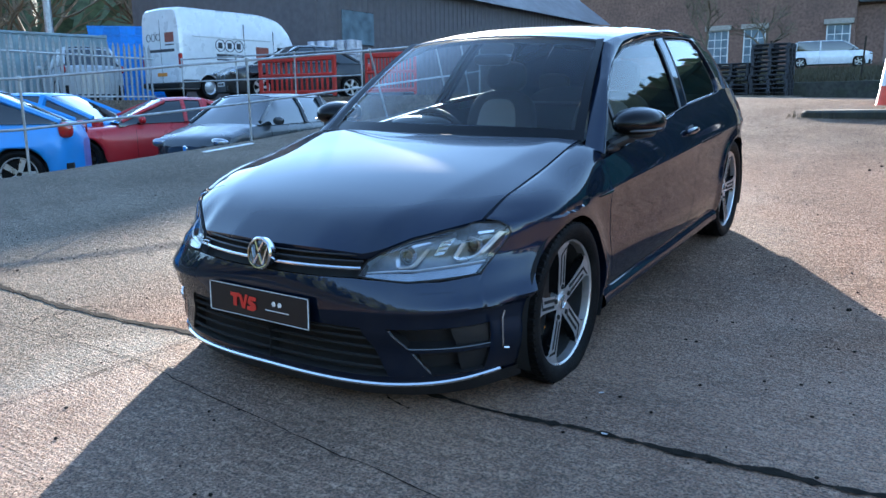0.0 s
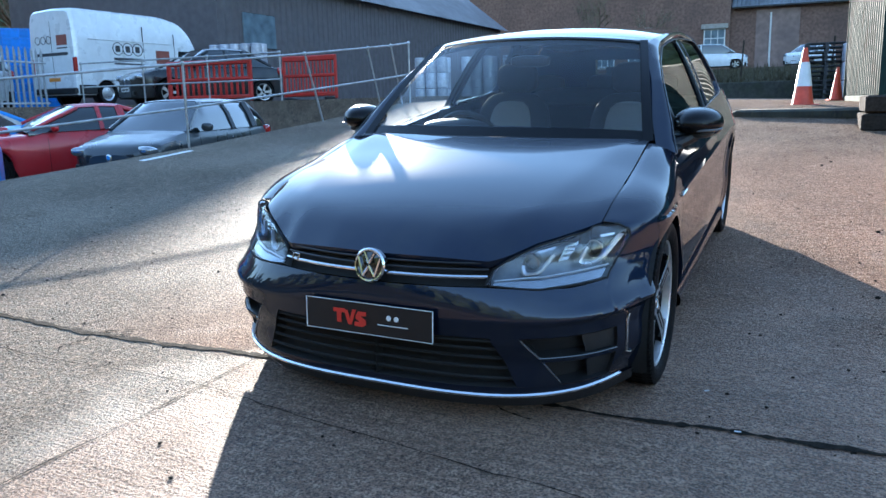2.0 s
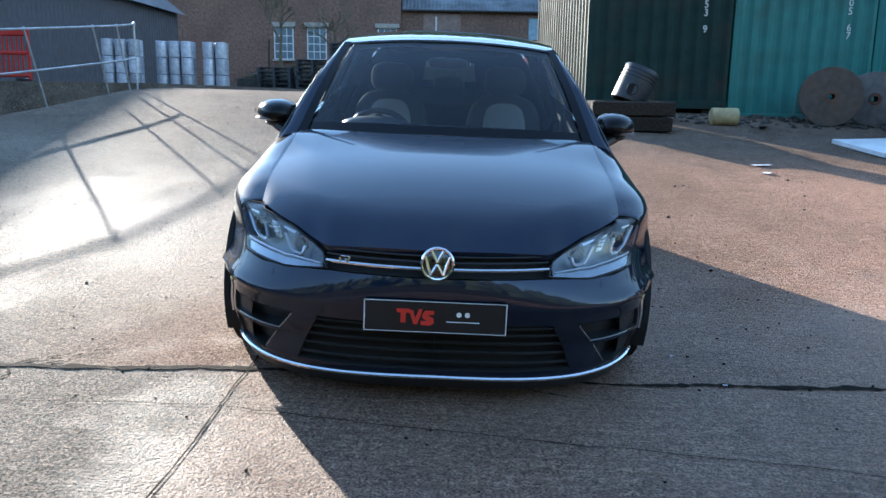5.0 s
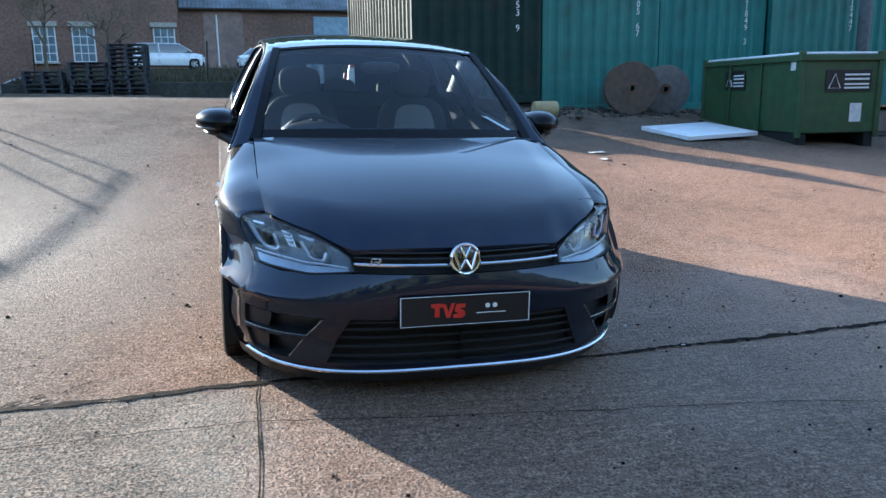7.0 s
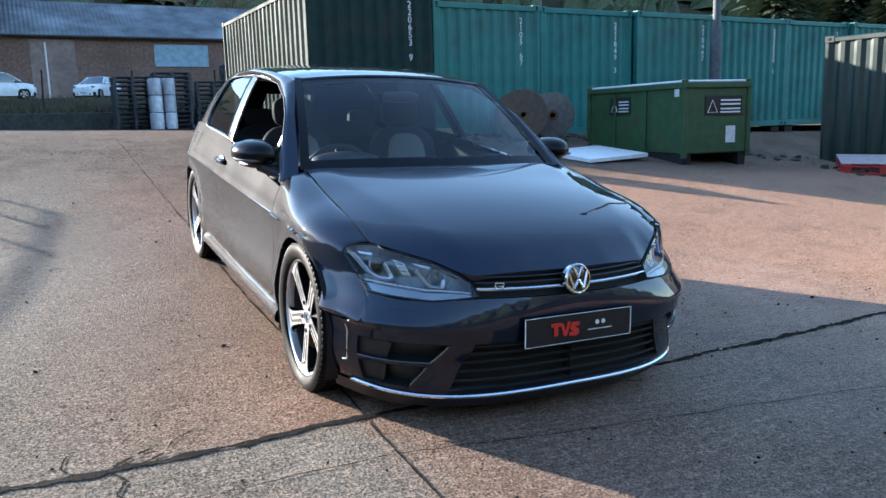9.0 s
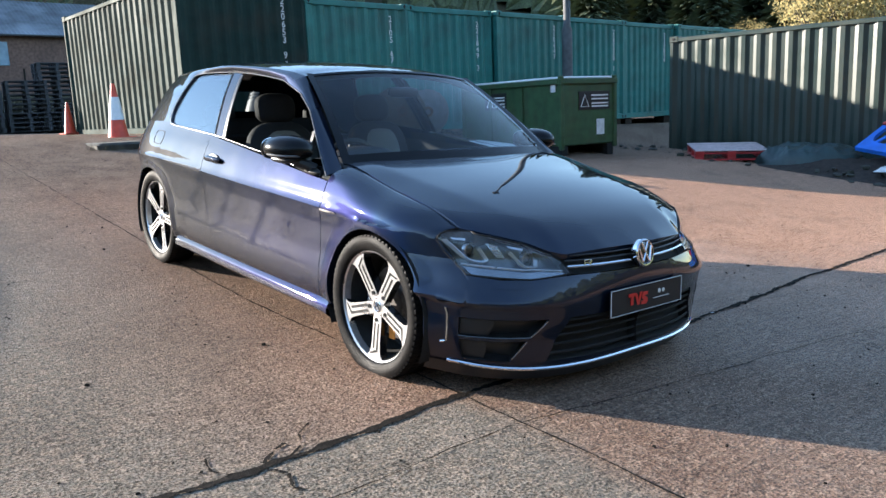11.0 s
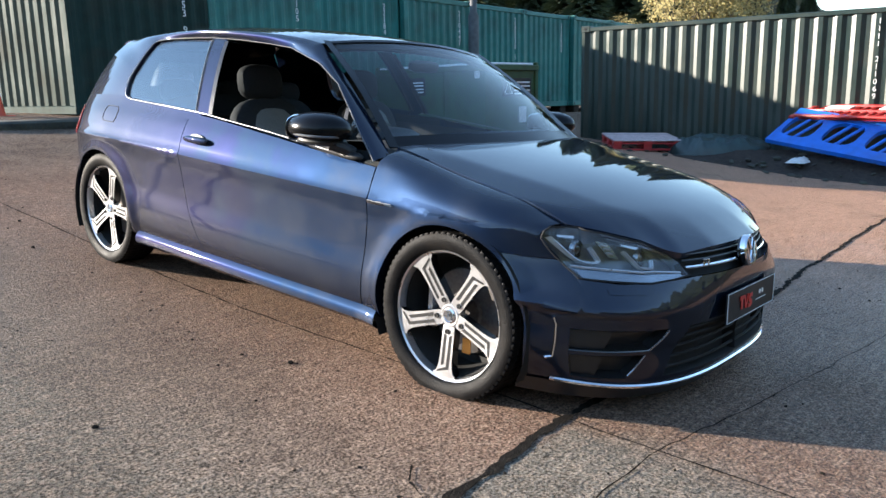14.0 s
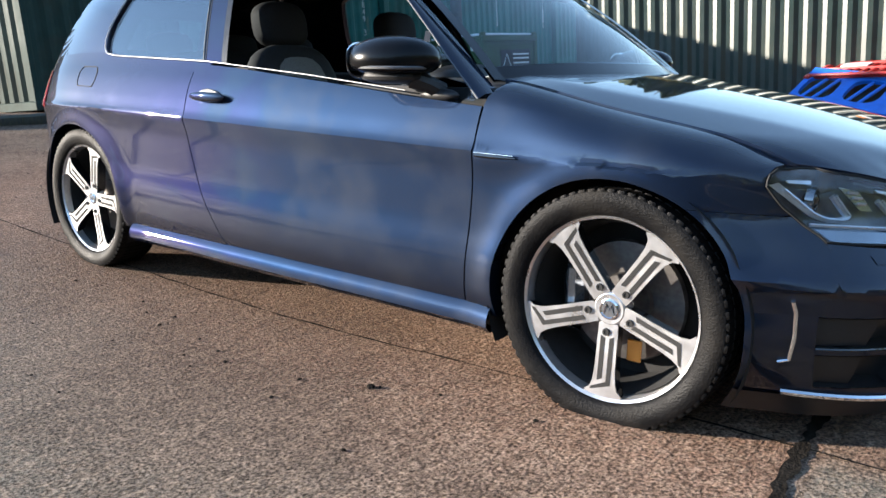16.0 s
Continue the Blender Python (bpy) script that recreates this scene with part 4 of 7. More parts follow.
ws = part("windscreen", grid(PS), M["windscreen"], hatch, "slightly tinted windscreen")
ws.visible_shadow = False
fr = np.stack([PS[0] + [0, 0.0, 0.003], PS[0] * 0.91 + PS[-1] * 0.09 + [0, -0.004, 0.006]])
OUT = np.array([0, -0.009, 0.011])
inset = lambda a, b, t: a * (1 - t) + b * t
part("screen_border", joined(grid(fr), grid(np.stack([PS[:, 0] + OUT - [0.010, 0, 0], PS[:, 1] + OUT * 0.6])), grid(np.stack([PS[:, -2] + OUT * 0.6, PS[:, -1] + OUT + [0.010, 0, 0]])), grid(np.stack([inset(PS[-1], PS[-2], 0.5) + [0, -0.003, 0.004], PS[-1] + [0, -0.003, 0.004]]))), M["mirror_black"], hatch, "black band round the glass")
cw = np.stack([np.stack([bx, by + 0.012, hood_z(bx, by) - 0.02], -1), np.stack([0.735 * tau, -0.84 - 0.125 * (1 - tau ** 2), 0.887 + 0.022 * (1 - tau ** 2)], -1)])
part("cowl", grid(cw), M["under"], hatch)
ru = np.linspace(-1, 1, 41)
ryy = np.linspace(0, 1, 40)[:, None]
y0 = w1[:, 1][None]
RY = (np.interp(ru, wu, w1[:, 1])[None]) * (1 - ryy) + 1.60 * ryy
RX = rail_x(RY) * ru[None]
RZ = rail_z(RY) + (0.040 + 0.006 * smooth_step(RY, -0.2, 0.3)) * (1 - np.abs(ru[None]) ** 2.4)
part("roof", grid(np.stack([RX, RY, RZ], -1)), M["paint"], hatch)
part("headlining", grid(np.stack([RX * 0.95, RY + 0.02, RZ - 0.035], -1)[:34], flip=True), M["seat_dark"], hatch)
sp_z = lambda k, t: float(rail_z(1.575)) + 0.040 * (1 - abs(k * 0.973) ** 2.4) + 0.004 - 0.050 * t ** 1.3
sp_w = lambda t: min(0.545, float(side_x(1.575 + 0.155 * t, sp_z(1, t) - 0.02)) + 0.003)
sp_top = np.array([[(k * sp_w(t), 1.575 + 0.155 * t, sp_z(k, t)) for k in np.linspace(-1, 1, 33)] for t in np.linspace(0, 1, 12)])
sp_ends = [grid(np.stack([sp_top[:, 0], sp_top[:, 0] - [0, 0, 0.022]])), grid(np.stack([sp_top[:, -1], sp_top[:, -1] - [0, 0, 0.022]]), flip=True)]
part("roof_spoiler", joined(*sp_ends, grid(sp_top), grid(sp_top - [0, 0, 0.022], flip=True), grid(np.stack([sp_top[-1], sp_top[-1] - [0, 0, 0.022]]))), M["paint"], hatch)
part("roof_aerial", joined(at(egg(0.02, 0.07, 0.035), 0, 1.35, 1.365)), M["gloss"], hatch)

# front bumper in bands round the openings
BLADE = spline((0, 0.184), (0.3, 0.180), (0.5, 0.184), (0.7, 0.192), (1, 0.197))
end_p = lambda z: p_of_y(np.where(z < 0.617, FW - np.sqrt(np.maximum(ARCH ** 2 - (np.minimum(z, 0.617) - HUB) ** 2, 0)), -1.507), z)
lamp_in, lamp_out = 0.400, -1.672
hl_low = lambda u: np.interp(u, [0, 0.4, 0.85, 1], [0.563, 0.546, 0.553, 0.557])
z_open0, z_open1 = 0.212, 0.392
gx = lambda z: p_of_x(0.506 - 0.076 * (z - z_open0) / (z_open1 - z_open0), z)
vx0 = lambda z: p_of_x(0.640 - 0.118 * (z - z_open0) / (z_open1 - z_open0), z)
vx1 = lambda z: p_of_y(-1.806, z)
zero = lambda z: 0 * z


U_A, U_B = (float(p_of_y(y, np.array(z)) / end_p(np.array(z))) for y, z in ((-1.788, 0.556), (-1.730, 0.609)))


def top_of(u):
    """The bumper's upper line along its share u: under the grille, then under the lamp, then to the arch."""
    return np.interp(u, [0, 0.30, 0.44, 0.60, U_A, U_B, 0.9, 1.0], [0.556, 0.557, 0.549, 0.543, 0.555, 0.609, 0.6125, 0.615])


bands = [front_patch(zero, end_p, z_open1, top_of, 90, 18),
         front_patch(zero, end_p, 0.138, z_open0, 90, 8),
         front_patch(gx, vx0, z_open0, z_open1, 8, 10),
         front_patch(vx1, end_p, z_open0, z_open1, 16, 10),
         front_patch(vx0, vx1, 0.300, 0.314, 16, 3)]
bump = joined(*[grid(b, flip=False) for b in bands])
bump = joined(bump, mirrored(bump))
bumper = part("front_bumper", bump, M["paint"], hatch, angle=40)


def recess(p0, p1, z0, z1, depth, n=24, m=6):
    """A box set back into the nose."""
    P = front_patch(p0, p1, z0, z1, n, m)
    Q = front_patch(p0, p1, z0, z1, n, m, -depth)
    ring = lambda A: np.concatenate([A[:, 0], A[-1, 1:], A[::-1, -1][1:], A[0, ::-1][1:]])
    return joined(grid(np.stack([ring(P), ring(Q)])), grid(Q))


lg = recess(zero, gx, z_open0, z_open1, 0.05, 36)
part("lower_grille", joined(lg, mirrored(lg)), M["under"], hatch, "black slatted lower grille")
for k, z in enumerate((0.240, 0.276, 0.312, 0.348, 0.378)):
    pts = front_p(np.linspace(0, float(gx(np.array(z))), 30), z)
    pts = np.concatenate([pts[::-1] * [-1, 1, 1], pts[1:]])
    part("slat", tube(pts + [0, 0.012, 0], 0.006, 6), M["under"], hatch)
for a, b_ in ((0.214, 0.298), (0.316, 0.390)):
    both("side_intake", recess(vx0, vx1, a, b_, 0.05, 18), M["black"], "black side air intake")
# bright blade along the lip
pp = np.linspace(0, float(p_of_y(-1.735, np.array(0.19))), 70)
pts = front_p(pp, BLADE(pp))
pts[:, 1] -= 0.006
pts[:, 0] += 0.004
pts = np.concatenate([pts[::-1] * [-1, 1, 1], pts[1:]])
P_END = float(end_p(np.array(0.16)))
split = [grid(front_patch(zero, end_p, 0.128, lambda u: BLADE(u * P_END) - 0.006, 70, 4, 0.006))]
split.append(mirrored(split[0]))
part("splitter", joined(*split), M["black"], hatch, "black lower lip under the silver blade")
part("lip_blade", tube(pts, 0.0075, 6), M["chrome"], hatch, "silver blade along the lower lip")
both("side_slit", tube([tuple(on_side((y, z), 0.003)) for y, z in ((-1.755, 0.425), (-1.762, 0.40), (-1.765, 0.34), (-1.758, 0.285), (-1.735, 0.278))], 0.005, 6), M["chrome"])
both("intake_panel", joined(*[grid(front_patch(lambda z: p_of_x(0.715, z), vx1, a, b_, 8, 4, -0.014)) for a, b_ in ((0.216, 0.296), (0.318, 0.388))]), M["black"], "closed end of the side intake")
for za, zb2 in ((0.224, 0.298), (0.316, 0.386)):
    pts = [front_p(float(vx0(np.array(z))) + 0.004, np.array(z)) for z in np.linspace(za, zb2, 6)]
    both("intake_blade", tube(pts, 0.0035, 5), M["lamp_grey"])
pts = front_p(np.linspace(float(vx0(np.array(0.315))), float(vx1(np.array(0.315))), 14), 0.315)
both("intake_fin", tube(pts, 0.003, 5), M["gloss"])
both("washer_cover", grid(front_patch(lambda z: p_of_x(0.60, z), lambda z: p_of_x(0.70, z), 0.512, 0.530, 10, 3, 0.002)), M["paint"])

# upper grille between the lamps
gtop = lambda u: 0.640 - 0.010 * u ** 3
gp = lambda z: p_of_x(lamp_in + 0.012, z)
ug = recess(zero, gp, 0.560, gtop, 0.03, 36)
part("upper_grille", joined(ug, mirrored(ug)), M["under"], hatch, "black grille between the headlamps")
for z, mat, r, nm in ((0.586, M["chrome"], 0.0062, "chrome strip across the grille"), (0.607, M["black"], 0.004, ""), (0.626, M["black"], 0.004, "")):
    pts = front_p(np.linspace(0, float(p_of_x(lamp_in, np.array(z))), 30), z)
    pts = np.concatenate([pts[::-1] * [-1, 1, 1], pts[1:]])
    part("grille_bar", tube(pts - [0, 0.002, 0], r, 6), mat, hatch, nm)
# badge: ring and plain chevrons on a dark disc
bdg = pose(0, -2.092, 0.611, 78)
badge = part("badge", moved(lathe([(0.0, 0.010), (0.045, 0.008), (0.052, 0.004), (0.056, -0.02)], 36), bdg), M["gloss"], hatch, "round chrome badge")
part("ring", moved(lathe([(0.049, 0.004), (0.050, 0.013), (0.055, 0.014), (0.060, 0.008), (0.060, -0.01)], 40), bdg), M["chrome"], badge)
zig = lambda pts: joined(*[tube([(*a, 0.011), (*b, 0.011)], 0.0052, 6) for a, b in zip(pts, pts[1:])])
part("chevron", moved(zig([(-0.020, 0.045), (0.0, 0.006), (0.020, 0.045)]), bdg), M["chrome"], badge)
part("chevron", moved(zig([(-0.042, 0.026), (-0.022, -0.038), (0.0, -0.002), (0.022, -0.038), (0.042, 0.026)]), bdg), M["chrome"], badge)
part("small_badge", at(joined(box(-0.020, 0.016, -0.003, 0.003, 0.006, 0.011, 0.001), box(-0.022, -0.015, -0.003, 0.003, -0.012, 0.004, 0.001), box(0.010, 0.017, -0.003, 0.003, -0.001, 0.007, 0.001), box(-0.010, 0.014, -0.003, 0.003, -0.004, 0.000, 0.001), box(0.004, 0.013, -0.003, 0.003, -0.012, -0.003, 0.001)), -0.325, -2.062, 0.606, -14, 0, -14), M["chrome"], hatch, "small chrome mark in the grille")

# number plate: dark board, pale border, red and white shapes
pl = part("number_plate", at(box(-0.25, 0.25, -0.004, 0.004, -0.056, 0.056, 0.004), 0, -2.128, 0.428, -4), M["plate"], hatch, "dark show plate with red and white shapes")
brd = [box(-0.25, 0.25, -0.0065, -0.0042, 0.0537, 0.056, 0.0005), box(-0.25, 0.25, -0.0065, -0.0042, -0.056, -0.0540, 0.0005), box(-0.25, -0.2465, -0.0065, -0.0042, -0.052, 0.052, 0.0005), box(0.2465, 0.25, -0.0065, -0.0042, -0.052, 0.052, 0.0005)]
part("border", at(joined(*brd), 0, -2.128, 0.428, -4), M["white"], pl)


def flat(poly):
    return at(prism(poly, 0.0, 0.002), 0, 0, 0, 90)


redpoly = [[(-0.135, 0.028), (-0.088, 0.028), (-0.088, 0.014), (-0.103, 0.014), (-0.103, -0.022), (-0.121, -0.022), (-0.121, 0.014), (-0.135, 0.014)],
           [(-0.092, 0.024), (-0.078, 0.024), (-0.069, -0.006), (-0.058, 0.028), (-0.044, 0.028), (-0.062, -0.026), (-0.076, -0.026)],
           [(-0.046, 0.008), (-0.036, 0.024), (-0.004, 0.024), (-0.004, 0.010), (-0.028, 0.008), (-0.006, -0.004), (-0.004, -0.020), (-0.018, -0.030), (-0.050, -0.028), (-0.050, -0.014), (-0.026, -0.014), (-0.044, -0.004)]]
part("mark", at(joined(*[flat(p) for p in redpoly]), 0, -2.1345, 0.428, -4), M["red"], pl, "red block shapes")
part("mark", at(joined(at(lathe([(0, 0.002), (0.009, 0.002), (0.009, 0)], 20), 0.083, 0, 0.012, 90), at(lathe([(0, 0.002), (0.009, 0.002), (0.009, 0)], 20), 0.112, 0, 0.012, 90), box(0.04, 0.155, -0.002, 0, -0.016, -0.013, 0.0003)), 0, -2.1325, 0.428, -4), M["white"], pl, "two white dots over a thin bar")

# headlamps
hl_top = lambda u: np.interp(u, [0, 0.10, 0.28, 0.50, 0.78, 1.0], [0.606, 0.636, 0.676, 0.699, 0.713, 0.714])
hp0 = lambda z: p_of_x(lamp_in - 0.006 + 0.020 * np.clip((z - 0.556) / 0.05, 0, 1), z)
hp1 = lambda z: p_of_y(np.interp(z, [0.55, 0.562, 0.592, 0.633, 0.68, 0.705, 0.72], [-1.80, -1.79, -1.743, -1.697, -1.662, -1.666, -1.68]), z)
cover = front_patch(hp0, hp1, hl_low, hl_top, 40, 14, 0.002)
lens = both("headlamp", recess(hp0, hp1, hl_low, hl_top, 0.055, 40, 14), M["bowl"], "clear headlamp with bright wedge reflectors")
shield = both("lens_cover", grid(cover), M["clear"], parent=None)
for o in shield:
    o.visible_shadow = False


def lamp_at(u, v, depth):
    P = front_patch(hp0, hp1, hl_low, hl_top, 41, 21, -depth)
    return P[int(round(u * 40)), int(round(v * 20))]


def lamp_face(uv, depth):
    """A flat facet inside the lamp."""
    return [tuple(lamp_at(u, v, depth)) for u, v in uv], [tuple(range(len(uv)))]


def facet(uv, depth, t=0.004):
    top_, _ = lamp_face(uv, depth)
    low_, _ = lamp_face(uv, depth + t)
    n = len(uv)
    return top_ + low_, [tuple(range(n))] + [(i, (i + 1) % n, n + (i + 1) % n, n + i) for i in range(n)]


for k, ob in enumerate(lens):
    flip = (lambda s: s) if k == 0 else mirrored
    wedges = ([(0.97, 0.80), (0.93, 0.86), (0.86, 0.40), (0.89, 0.40)], [(0.90, 0.95), (0.74, 0.93), (0.75, 0.84), (0.88, 0.86)],
              [(0.40, 0.92), (0.28, 0.88), (0.29, 0.80), (0.39, 0.83)])
    for uv in wedges:
        part("reflector", flip(facet(uv, 0.018)), M["reflector"], ob, "bright wedge-shaped reflector", angle=0)
    # a U of light guide round each lamp unit
    for uv in ([(0.90, 0.74), (0.85, 0.40), (0.79, 0.33), (0.70, 0.33), (0.655, 0.42), (0.645, 0.70)], [(0.40, 0.72), (0.355, 0.42), (0.32, 0.35), (0.25, 0.35), (0.215, 0.42), (0.205, 0.62)]):
        path = resampled([lamp_at(u, v, 0.020) for u, v in uv], 18)
        part("light_guide", flip(joined(tube(path, 0.0042, 7), tube(path + [0, 0.010, -0.002], 0.0075, 7))), M["reflector"], ob, "bright U of light guide")
    for u in (0.765, 0.285):
        c = lamp_at(u, 0.62, 0.046)
        part("projector", flip(at(egg(0.024, 0.02, 0.024, 10, 16), *c)), M["dark_glass"], ob, "round projector lens")
        part("projector_ring", flip(at(lathe([(0.024, 0.0), (0.026, 0.007), (0.031, 0.006), (0.033, -0.012)], 28), c[0], c[1] - 0.006, c[2], 90)), M["lamp_grey"], ob)
    part("bulb_housing", flip(facet([(0.57, 0.90), (0.47, 0.86), (0.48, 0.50), (0.56, 0.48)], 0.03)), M["lamp_grey"], ob, angle=0)
    for v in (0.58, 0.70, 0.80):
        part("housing_rib", flip(tube([lamp_at(u, v, 0.026) for u in (0.49, 0.52, 0.55)], 0.004, 6)), M["reflector"], ob)
    part("light_line", flip(tube([lamp_at(u, 0.25, 0.008) for u in np.linspace(0.04, 0.95, 24)], 0.0042, 6)), M["satin"], ob, "bright line along the lamp")
    low = [[lamp_at(u, v, 0.010) for u in np.linspace(0.06, 0.94, 24)] for v in (0.05, 0.20)]
    part("indicator_strip", flip(grid(low)), M["lamp_grey"], ob)
    edge = np.concatenate([cover[:, 0], cover[-1, 1:], cover[::-1, -1][1:], cover[0, ::-1][1:-1]])
    part("lens_seal", flip(tube(edge, 0.0032, 5, True)), M["under"], ob)
    shield[k].parent = ob

# skirts, underside, arches
def skirt_ring(y):
    o = float(side_x(y, 0.262))
    return [(o - 0.006, y, 0.264), (o + 0.010, y, 0.246), (o + 0.019, y, 0.226), (o + 0.018, y, 0.202), (o - 0.005, y, 0.182), (o - 0.06, y, 0.180)]


both("side_skirt", joined(grid([skirt_ring(y) for y in np.linspace(-0.955, 0.945, 30)])), M["paint"])
floor_ = joined(box(-0.78, 0.78, -0.96, 0.98, 0.15, 0.24), box(-0.45, 0.45, -1.85, 1.98, 0.16, 0.30), box(-0.62, 0.62, 0.98, 2.0, 0.30, 0.9), box(-0.50, 0.50, -1.75, -0.95, 0.3, 0.62))
part("underbody", floor_, M["under"], hatch)
both("inner_side", grid(np.stack([on_side([(y, z) for y in np.linspace(-0.95, 1.0, 20)], -0.05) for z in (0.20, 0.5, 0.8, 0.88)])), M["seat_dark"])
# black sheets added behind the door gaps to keep them dark
for ya, yb2, zt in ((0.2, 0.6, 0.93), (-0.95, -0.80, 0.85)):
    both("sealing_plate", grid(np.stack([on_side([(y, z) for y in np.linspace(ya, yb2, 10)], -0.022) for z in (0.2, 0.5, 0.7, zt)])), M["under"])
for cy in (FW, RW):
    P = []
    for a in np.linspace(-25, 205, 36):
        y, z = cy + 0.372 * math.cos(radians(a)), HUB + 0.372 * math.sin(radians(a))
        P.append([(0.87, y, z), (0.55, y, z)])
    both("arch_liner", joined(grid(P), grid([[(0.55, cy + r * math.cos(radians(a)), HUB + r * math.sin(radians(a))) for r in (0.01, 0.372)] for a in np.linspace(-25, 205, 36)])), M["under"])


# wheels
def wheel(m, steer=0.0):
    w = part("wheel", joined(lathe([(0.236, -0.09), (0.236, 0.0), (0.240, 0.055), (0.243, 0.078), (0.250, 0.084), (0.252, 0.078), (0.250, 0.06)], 72)), M["satin"], hatch, "machined alloy wheel with five twin spokes and black pockets")
    w.matrix_basis = m
    tread = []
    prof = [(0.247, 0.060), (0.252, 0.083), (0.262, 0.094), (0.285, 0.102), (0.303, 0.103), (0.314, 0.097), (0.320, 0.085), (0.3225, 0.06), (0.3225, 0.0), (0.3225, -0.06), (0.318, -0.085), (0.30, -0.102), (0.25, -0.09)]
    ty = part("tyre", lathe(prof, 72), M["rubber"], w)
    blocks = joined(*[at(joined(box(-0.0105, 0.0105, 0.305, 0.3215, 0.066, 0.0965, 0.003), box(-0.0105, 0.0105, 0.315, 0.3246, 0.024, 0.060, 0.002), box(-0.0105, 0.0105, 0.315, 0.3246, -0.018, 0.018, 0.002), box(-0.0105, 0.0105, 0.315, 0.3246, -0.075, -0.024, 0.002)), 0, 0, 0, 0, 0, a) for a in np.arange(0, 360, 5.0)])
    part("tread", blocks, M["rubber"], ty)
    part("barrel", lathe([(0.236, 0.05), (0.222, 0.0), (0.215, -0.08), (0.10, -0.085), (0.0, -0.085)], 48), M["under"], w)
    part("brake_disc", lathe([(0.0, -0.02), (0.075, -0.02), (0.08, -0.035), (0.165, -0.035), (0.17, -0.045), (0.165, -0.06)], 48), M["iron"], w)
    face = lambda y: 0.062 + 0.075 * (y - 0.045)
    half = [(0.027, 0.040), (0.0285, 0.07), (0.0285, 0.12), (0.030, 0.17), (0.033, 0.20), (0.040, 0.221), (0.055, 0.232), (0.050, 0.238), (0.03, 0.2445)]
    P0 = half + [(0, 0.246)] + [(-x, y) for x, y in half[::-1]]
    n = len(P0)
    body = ([(x * 1.02, y, face(y) - 0.002) for x, y in P0] + [(x * 0.8, y, face(y) - 0.045) for x, y in P0], [tuple(range(n))] + [(i, n + i, n + (i + 1) % n, (i + 1) % n) for i in range(n)])
    top_ = ([(x, y, face(y)) for x, y in P0] + [(x * 1.02, y, face(y) - 0.003) for x, y in P0], [tuple(range(n))] + [(i, n + i, n + (i + 1) % n, (i + 1) % n) for i in range(n)])
    # two dark slots run along each spoke and meet in a slanting end
    slots = [[(-0.0190, 0.074), (-0.0065, 0.080), (-0.0065, 0.200), (-0.0190, 0.208)], [(0.0065, 0.080), (0.0190, 0.074), (0.0195, 0.200), (0.0065, 0.192)], [(-0.0180, 0.208), (-0.0075, 0.199), (0.0355, 0.220), (0.038, 0.229)]]
    for k in range(5):
        s_ = part("spoke", at(body, 0, 0, 0, 0, 0, 72 * k), M["gloss"], w, "spoke with black flanks", angle=25)
        part("machined_face", at(top_, 0, 0, 0, 0, 0, 72 * k), M["satin"], s_, "bright machined face", angle=25)
        for q in slots:
            part("slot", at(([(a, b, face(b) + 0.0012) for a, b in q], [(0, 1, 2, 3)]), 0, 0, 0, 0, 0, 72 * k), M["under"], s_, "black slot", angle=0)
        part("wheel_nut", at(joined(lathe([(0.0, 0.0665), (0.0055, 0.0665), (0.0055, 0.069), (0.0095, 0.069), (0.0105, 0.062)], 12)), -0.002 + 0.064 * math.cos(radians(84 + 72 * k)), 0.064 * math.sin(radians(84 + 72 * k)), 0.0), M["under"], w)
    part("hub", lathe([(0.0, 0.062), (0.030, 0.0625), (0.040, 0.0635), (0.045, 0.060), (0.052, 0.03)], 40), M["satin"], w, angle=25)
    cap = part("centre_cap", lathe([(0.0, 0.066), (0.024, 0.066), (0.027, 0.062)], 28), M["lamp_grey"], w)
    part("cap_ring", lathe([(0.022, 0.066), (0.024, 0.068), (0.028, 0.066), (0.029, 0.060)], 28), M["chrome"], cap)
    part("cap_chevron", at(joined(tube([(-0.015, 0.013, 0.067), (-0.008, -0.014, 0.067), (0, 0.002, 0.067), (0.008, -0.014, 0.067), (0.015, 0.013, 0.067)], 0.002, 5)), 0, 0, 0), M["chrome"], cap)
    return w


for side in (1, -1):
    for cy, xw, turn in ((FW, 0.776, 180 if side < 0 else 6), (RW, 0.770, -90)):
        m = pose(side * xw, cy, HUB + 0.003, 90, 0, 90 if side > 0 else -90) @ pose(0, 0, 0, 0, 0, turn)
        wheel(m)
        cal = at(box(-0.055, 0.055, -0.03, 0.03, -0.10, 0.10, 0.02), side * 0.735, cy + 0.14, HUB)
        part("brake_caliper", cal, M["lamp_grey"], hatch)
        if cy == FW:
            part("brake_tag", at(box(-0.004, 0.004, -0.02, 0.02, -0.03, 0.03, 0.004), side * 0.80, cy - 0.06, HUB - 0.11), M["orange"], hatch, "orange tag behind the spokes")

